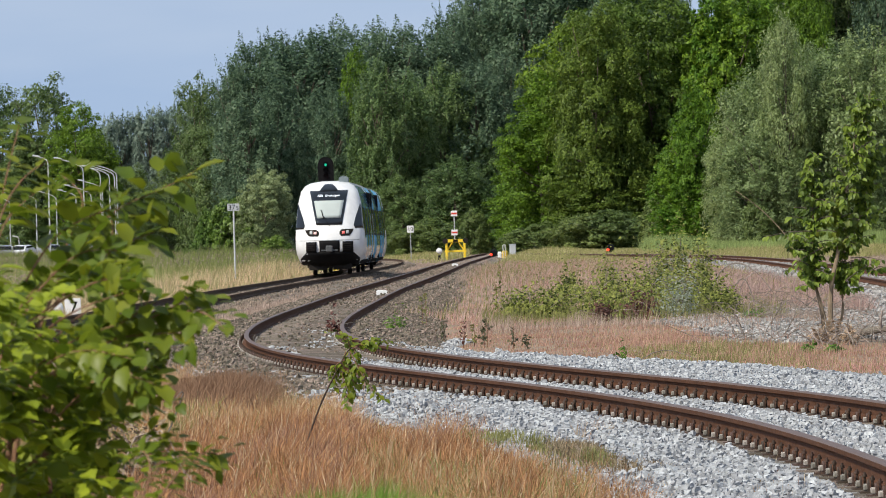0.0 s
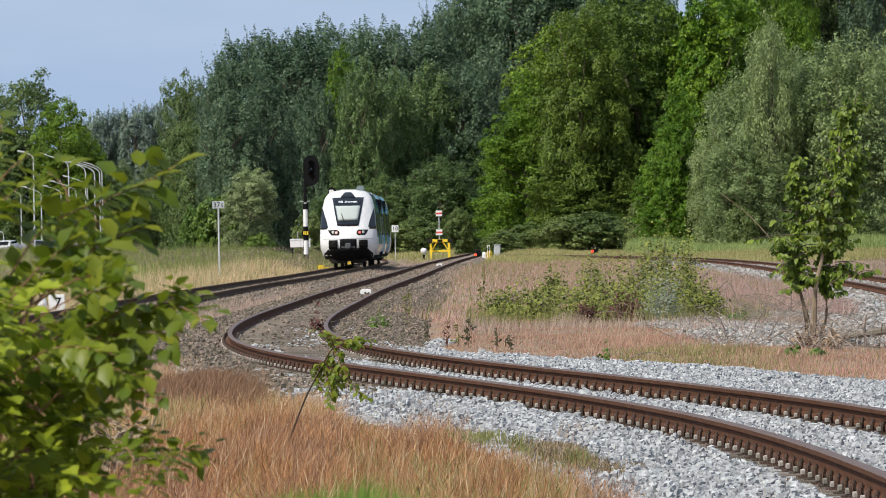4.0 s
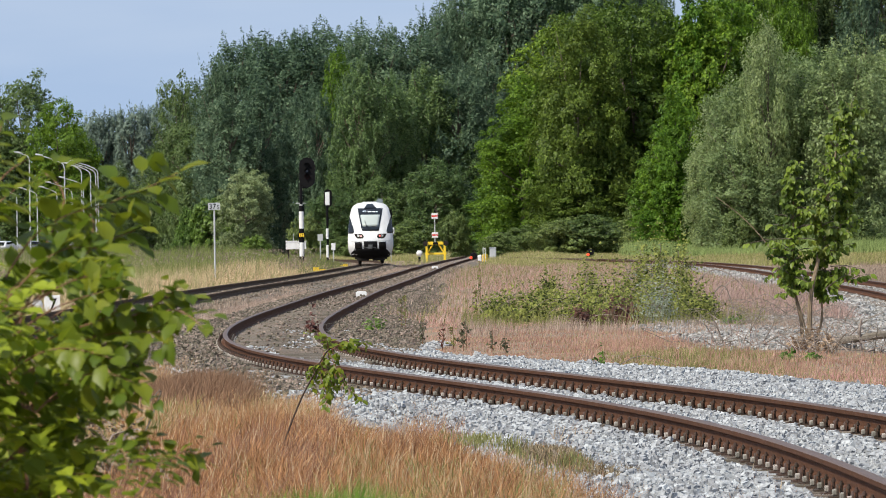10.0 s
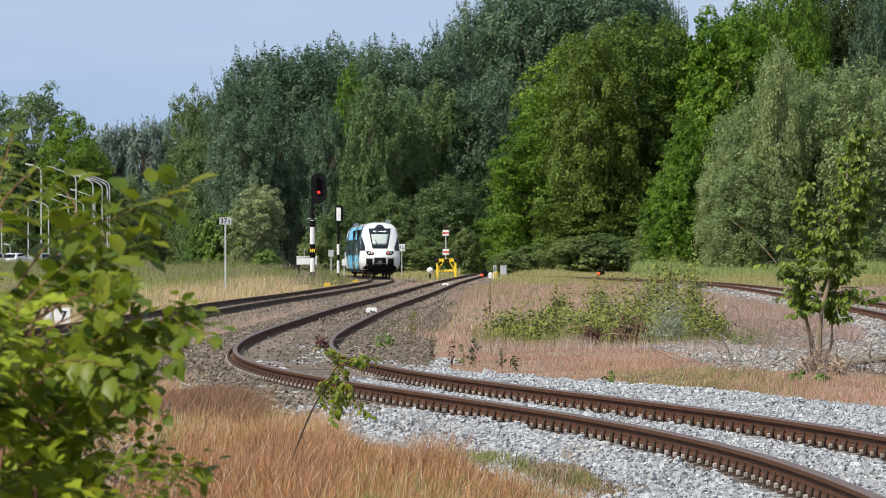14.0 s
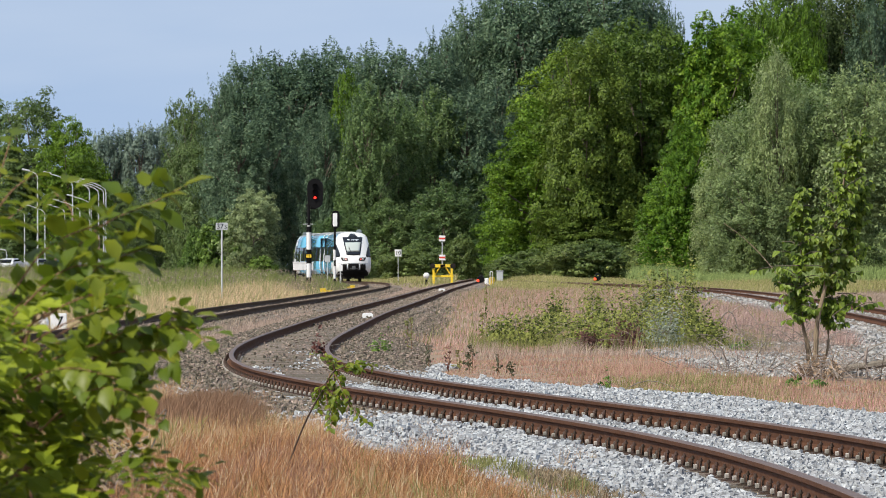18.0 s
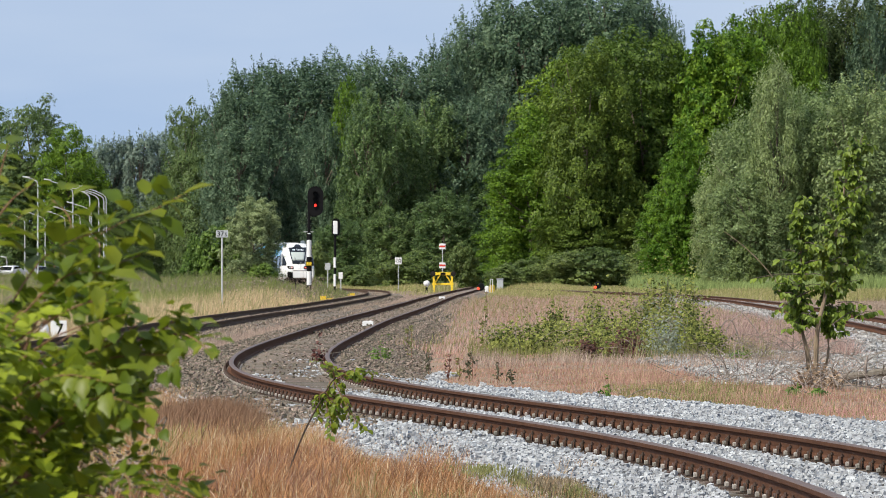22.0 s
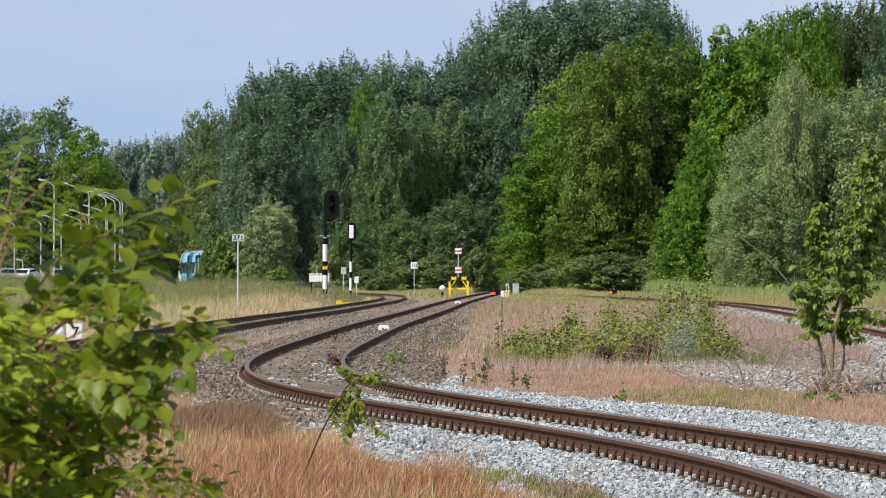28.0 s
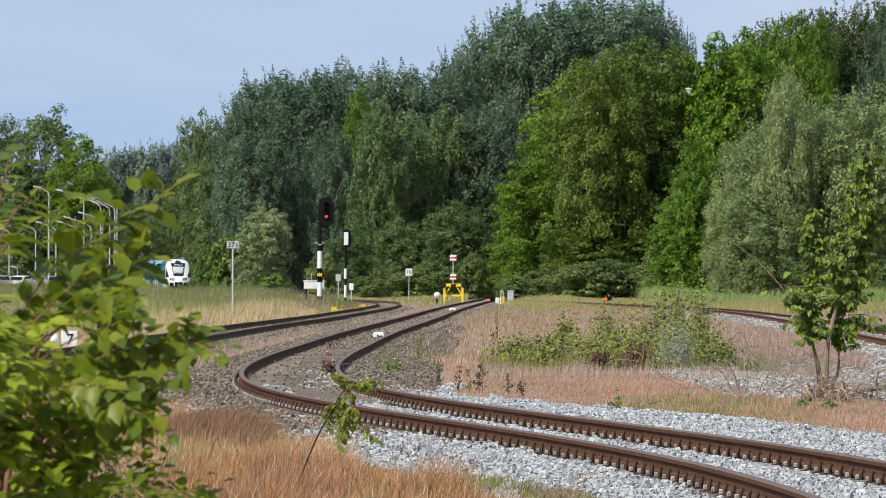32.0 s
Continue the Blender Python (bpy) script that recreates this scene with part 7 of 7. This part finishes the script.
def street_lamp(x, top, arm, Y):
    h = EYE[2] + (467.3 - top) * Y / 14000 - float(ground_z((x - 784) / 14000 * Y, Y))
    w = arm * Y / 14000
    t = thing("street_lamp", "tall grey street lamp with a curved arm by the car park", "lamp", x, Y, group="street lamps")
    s = -1 if arm < 0 else 1
    w = abs(w)
    d = 0.34 * w
    part("pole", one(tube, [(0, 0, -0.3), (0, 0, h * 0.4), (0, 0, h - d - 0.5)], [0.085, 0.07, 0.05], 8), M_STEEL, t)
    part("arm", one(tube, [(0, 0, h - d - 0.52), (s * 0.03 * w, 0, h - d - 0.16), (s * 0.14 * w, 0, h - d + 0.10 * d), (s * 0.45 * w, 0, h - 0.48 * d), (s * w, 0, h)], [0.05, 0.05, 0.046, 0.042, 0.036], 8), M_STEEL, t)
    tilt = Matrix.Translation((s * w, 0, h + 0.02)) @ Matrix.Rotation(-s * 0.20, 4, "Y")
    part("lantern", one(box, -0.42, 0.36, -0.15, 0.15, -0.07, 0.09, tilt, bevel=0.05), M_STEEL, t)


def car(x, Y, mat, label, turn=0.0):
    t = thing("parked_car", label, "car", x, Y, group="parked cars")
    t.matrix_world = t.matrix_world @ pose(0, 0, 0, 0, 0, turn)
    bm = bmesh.new()
    prof = [(-2.1, 0.35), (-2.15, 0.75), (-1.2, 0.92), (-0.55, 1.38), (0.75, 1.45), (1.65, 1.0), (2.1, 0.92), (2.15, 0.4)]
    for s0, s1 in ((-0.86, 0.86),):
        a = [bm.verts.new((s0 * (0.82 if z > 1.1 else 1), y, z)) for y, z in prof]
        b = [bm.verts.new((s1 * (0.82 if z > 1.1 else 1), y, z)) for y, z in prof]
        n = len(prof)
        for k in range(n):
            bm.faces.new((a[k], a[(k + 1) % n], b[(k + 1) % n], b[k]))
        bm.faces.new(a[::-1])
        bm.faces.new(b)
    bmesh.ops.recalc_face_normals(bm, faces=bm.faces[:])
    bmesh.ops.bevel(bm, geom=bm.edges[:], offset=0.05, segments=2, affect="EDGES")
    part("body", bm, mat, t)
    bm = bmesh.new()
    f = [bm.verts.new(v) for v in ((-0.70, -1.16, 0.97), (0.70, -1.16, 0.97), (0.62, -0.62, 1.34), (-0.62, -0.62, 1.34))]
    bm.faces.new(f)
    bmesh.ops.solidify(bm, geom=bm.faces[:], thickness=0.03)
    part("windscreen", bm, M_GLASS, t)
    for s in (-1, 1):
        bm = bmesh.new()
        bm.faces.new([bm.verts.new((s * 0.80, y, z)) for y, z in ((-0.95, 0.96), (1.35, 1.02), (0.75, 1.36), (-0.5, 1.32))])
        bmesh.ops.solidify(bm, geom=bm.faces[:], thickness=0.05)
        part("side_window", bm, M_GLASS, t)
        part("headlight", one(box, s * 0.66 - 0.14, s * 0.66 + 0.14, -2.17, -2.05, 0.62, 0.78, bevel=0.02), M_STEEL, t)
        for y in (-1.35, 1.35):
            part("wheel", one(rod, (s * 0.72, y, 0.31), (s * 0.90, y, 0.31), 0.31, n=18), M_BLACK, t)
    part("bumper", one(box, -0.80, 0.80, -2.22, -2.08, 0.32, 0.52, bevel=0.03), M_DARK, t)


kilometre_sign()
main_signal()
back_signal()
buffer_stop()
track_bits()
for x, top, arm, Y in ((75, 299, -20, 740), (137, 304, -44, 760), (167, 314, -44, 780), (183, 319, -42, 800), (192, 319, -41, 790), (196, 316, -42, 800), (170, 344, -37, 900), (150, 352, -42, 920), (123, 360, -28, 920), (88, 361, -30, 930), (52, 366, -22, 940), (5, 372, -14, 940), (20, 440, -6, 1000)):
    street_lamp(x, top, arm, Y)
M_CARWHITE = paint("car_white", (0.72, 0.73, 0.74), 0.25, 0.05)
M_CARBLUE = paint("car_blue", (0.06, 0.10, 0.22), 0.25, 0.1)
M_CARGREY = paint("car_grey", (0.22, 0.23, 0.25), 0.25, 0.1)
car(122, 760, M_CARBLUE, "dark blue car parked beyond the grass", 12)
car(24, 780, M_CARWHITE, "white car parked beneath the street lamps", -20)
car(-8, 770, M_CARGREY, "grey car parked beneath the street lamps", 10)
car(178, 790, M_CARGREY, "grey car parked beyond the grass", 70)
car(75, 800, M_CARGREY, "grey car parked beneath the street lamps", 30)


def gull():
    """A white bird that crosses before the wood."""
    t = empty("gull", pose(0, 0, 0), "white gull flying past before the wood", "bird")
    bm = bmesh.new()
    tube(bm, [(-0.26, 0, 0), (-0.18, 0, 0.02), (0.0, 0, 0.02), (0.15, 0, 0.03), (0.24, 0, 0.05), (0.30, 0, 0.04)], [0.02, 0.05, 0.08, 0.065, 0.045, 0.012], 8)
    part("body", bm, M_WHITE, t)
    bm = bmesh.new()
    tube(bm, [(0.29, 0, 0.042), (0.36, 0, 0.03)], [0.014, 0.004], 5)
    part("beak", bm, M_YELLOW, t)
    bm = bmesh.new()
    bm.faces.new([bm.verts.new(v) for v in ((-0.22, -0.03, 0), (-0.40, -0.09, 0), (-0.40, 0.09, 0), (-0.22, 0.03, 0))])
    bmesh.ops.solidify(bm, geom=bm.faces[:], thickness=0.012)
    part("tail", bm, M_WHITE, t)
    wings = []
    for s in (-1, 1):
        bm = bmesh.new()
        rows = [[bm.verts.new((x, s * y, 0.05 * math.sin(y * 4)))for x in xs] for y, xs in ((0.0, (0.12, -0.12)), (0.25, (0.17, -0.10)), (0.42, (0.12, -0.06)), (0.60, (-0.04, -0.10)))]
        for a, b in zip(rows[:-1], rows[1:]):
            bm.faces.new((a[0], a[1], b[1], b[0]))
        bmesh.ops.solidify(bm, geom=bm.faces[:], thickness=0.014)
        w = part("wing", bm, M_WHITE if s < 0 else M_GREY, t)
        w.location = (0, s * 0.05, 0.05)
        wings.append((w, s))
    return t, wings


GULL, GULL_WINGS = gull()


def swallow():
    """A small dark bird that crosses the open sky."""
    t = empty("swallow", pose(0, 0, 0), "small dark swallow flying over the far poplars", "bird")
    part("body", one(tube, [(-0.10, 0, 0), (-0.04, 0, 0.005), (0.02, 0, 0.008), (0.07, 0, 0.012), (0.10, 0, 0.01)], [0.008, 0.022, 0.028, 0.020, 0.004], 7), M_DARK, t)
    for s in (-1, 1):
        for name, outline in (("wing", ((0.05, 0.01), (0.06, 0.07), (-0.05, 0.18), (-0.02, 0.07), (-0.02, 0.01))), ("tail_feather", ((-0.08, 0.0), (-0.08, 0.016), (-0.17, 0.035), (-0.11, 0.0)))):
            bm = bmesh.new()
            bm.faces.new([bm.verts.new((x, s * y, 0.01 + (0.35 * y if name == "wing" else 0))) for x, y in outline])
            bmesh.ops.solidify(bm, geom=bm.faces[:], thickness=0.006)
            part(name, bm, M_DARK, t)
    return t


SWALLOW = swallow()

# ---- tracks, piece by piece ----
track("siding_track", SIDING, 41, 756, "rusty curved siding track on wooden sleepers", near_end=190.0)
track("main_track", MAIN, 60, 1046, "dark main line track on an old ballast bed", rail_mat=M_RAIL_DARK)
track("loop_track", LOOP, 112, 698, "rusty loop track on grey ballast")


# ---- movement ----
def motions():
    run = spline(RUN)
    times = [k for k in range(0, 33)]
    rows, car_rows = [], [[] for _ in CARS]
    for t in times:
        y = float(run(t))
        a, b = on_line(y), on_line(ahead(y, 17.6))
        m = Matrix.Translation(a) @ (b - a).to_track_quat("Y", "Z").to_matrix().to_4x4()
        rows.append((t, m))
        for k, (start, length, nose, doors) in enumerate(CARS):
            p, q = on_line(ahead(y, start) if start else y), on_line(ahead(y, start + length))
            w = Matrix.Translation(p) @ (q - p).to_track_quat("Y", "Z").to_matrix().to_4x4()
            if k == 3:
                w = Matrix.Translation(q) @ (p - q).to_track_quat("Y", "Z").to_matrix().to_4x4()
            car_rows[k].append((t, m.inverted() @ w))
    walk(TRAIN, rows)
    # gusts lift the branches of the bush; the strongest comes near the end
    gust = [(0, 6), (1, 4), (1.5, 8), (2.5, 6), (3, 15), (3.5, 12), (6, 13), (6.5, 10), (7, 19), (8, 15), (8.5, 7), (9, 10), (10, 2), (10.5, 2), (11, 9), (12, 6), (13, 0), (14, 5), (16.5, -1), (17.5, 7), (18, 10), (18.5, 0), (19.5, 0), (20.5, 15), (21, 12), (21.5, 15), (22, 10), (23, 15), (24, 9), (25.5, 5), (27.5, 18), (28.5, 23), (29, 43), (29.5, 53), (30, 70), (30.5, 60), (31, 37), (31.5, 29), (32, 44)]
    when, push = zip(*gust)
    for branch, at, k, share in BRANCHES:
        sway = []
        for i in range(65):
            t = i / 2
            a = 0.193 * share * float(np.interp(t - (0.4 * math.sin(k) if share < 1 else 0), when, push)) + (1 - share) * (0.7 * math.sin(2.6 * t + 1.7 * k) + 0.4 * math.sin(5.1 * t + 0.9 * k))
            sway.append((t, Matrix.Translation(at) @ pose(0, 0, 0, 0.5 * math.sin(1.9 * t + k), -a, 0)))
        walk(branch, sway)
    for body, r in zip(TRAIN_CARS, car_rows):
        walk(body, r)
    # added discs turn the signal from green to red after the train, with dark spells
    for shutter, moves in zip(LIGHT_OFF_DISCS, (((0, 6.47), (1.2, 6.47), (1.5, 6.84), (32, 6.84)), ((0, 6.10), (10.2, 6.10), (10.4, 6.47), (22.2, 6.47), (22.6, 6.20), (23.9, 6.20), (24.3, 6.10), (30.6, 6.10), (31.0, 6.20), (31.5, 6.20), (31.9, 6.47), (32, 6.47)))):
        walk(shutter, [(t, pose(0.42, 0, z)) for t, z in moves])
    # the gull: it comes from far to the right and crosses at the end
    way = [(31.2, 1524, 137), (31.5, 1418, 133), (31.7, 1338, 128), (31.8, 1290, 119), (31.9, 1258, 118), (32, 1207, 121)]
    first = sight(way[0][1], way[0][2], 650)
    flight = [(0, Matrix.Translation((first.x + 31.2 * 19.0, 650, first.z + 3)) @ pose(0, 0, 0, 0, 0, 180))]
    flight += [(t, Matrix.Translation(sight(x, y, 650)) @ pose(0, 0, 0, 0, 0, 188)) for t, x, y in way]
    walk(GULL, flight)
    # the swallow: it comes from beyond the bush and climbs away over the wood
    path = [(0, -2300, 240), (12.5, -20, 228), (13.5, 172, 221), (13.8, 229, 220), (14.0, 263, 216), (14.2, 299, 211), (15.2, 480, 70), (16.4, 690, -220), (32, 3400, -700)]
    walk(SWALLOW, [(t, Matrix.Translation(sight(x, y, 420)) @ pose(0, 0, 0, 30 * math.sin(t), -8, 12)) for t, x, y in path])
    for wing, s in GULL_WINGS:
        beat = [(0, 10.0), (30.9, 10.0)] + [(31 + k / 10, -5 + 48 * math.cos(2 * math.pi * k / 4.0)) for k in range(11)]
        walk(wing, [(t, pose(0, s * 0.05, 0.05, s * a, 0, 0)) for t, a in beat])


motions()
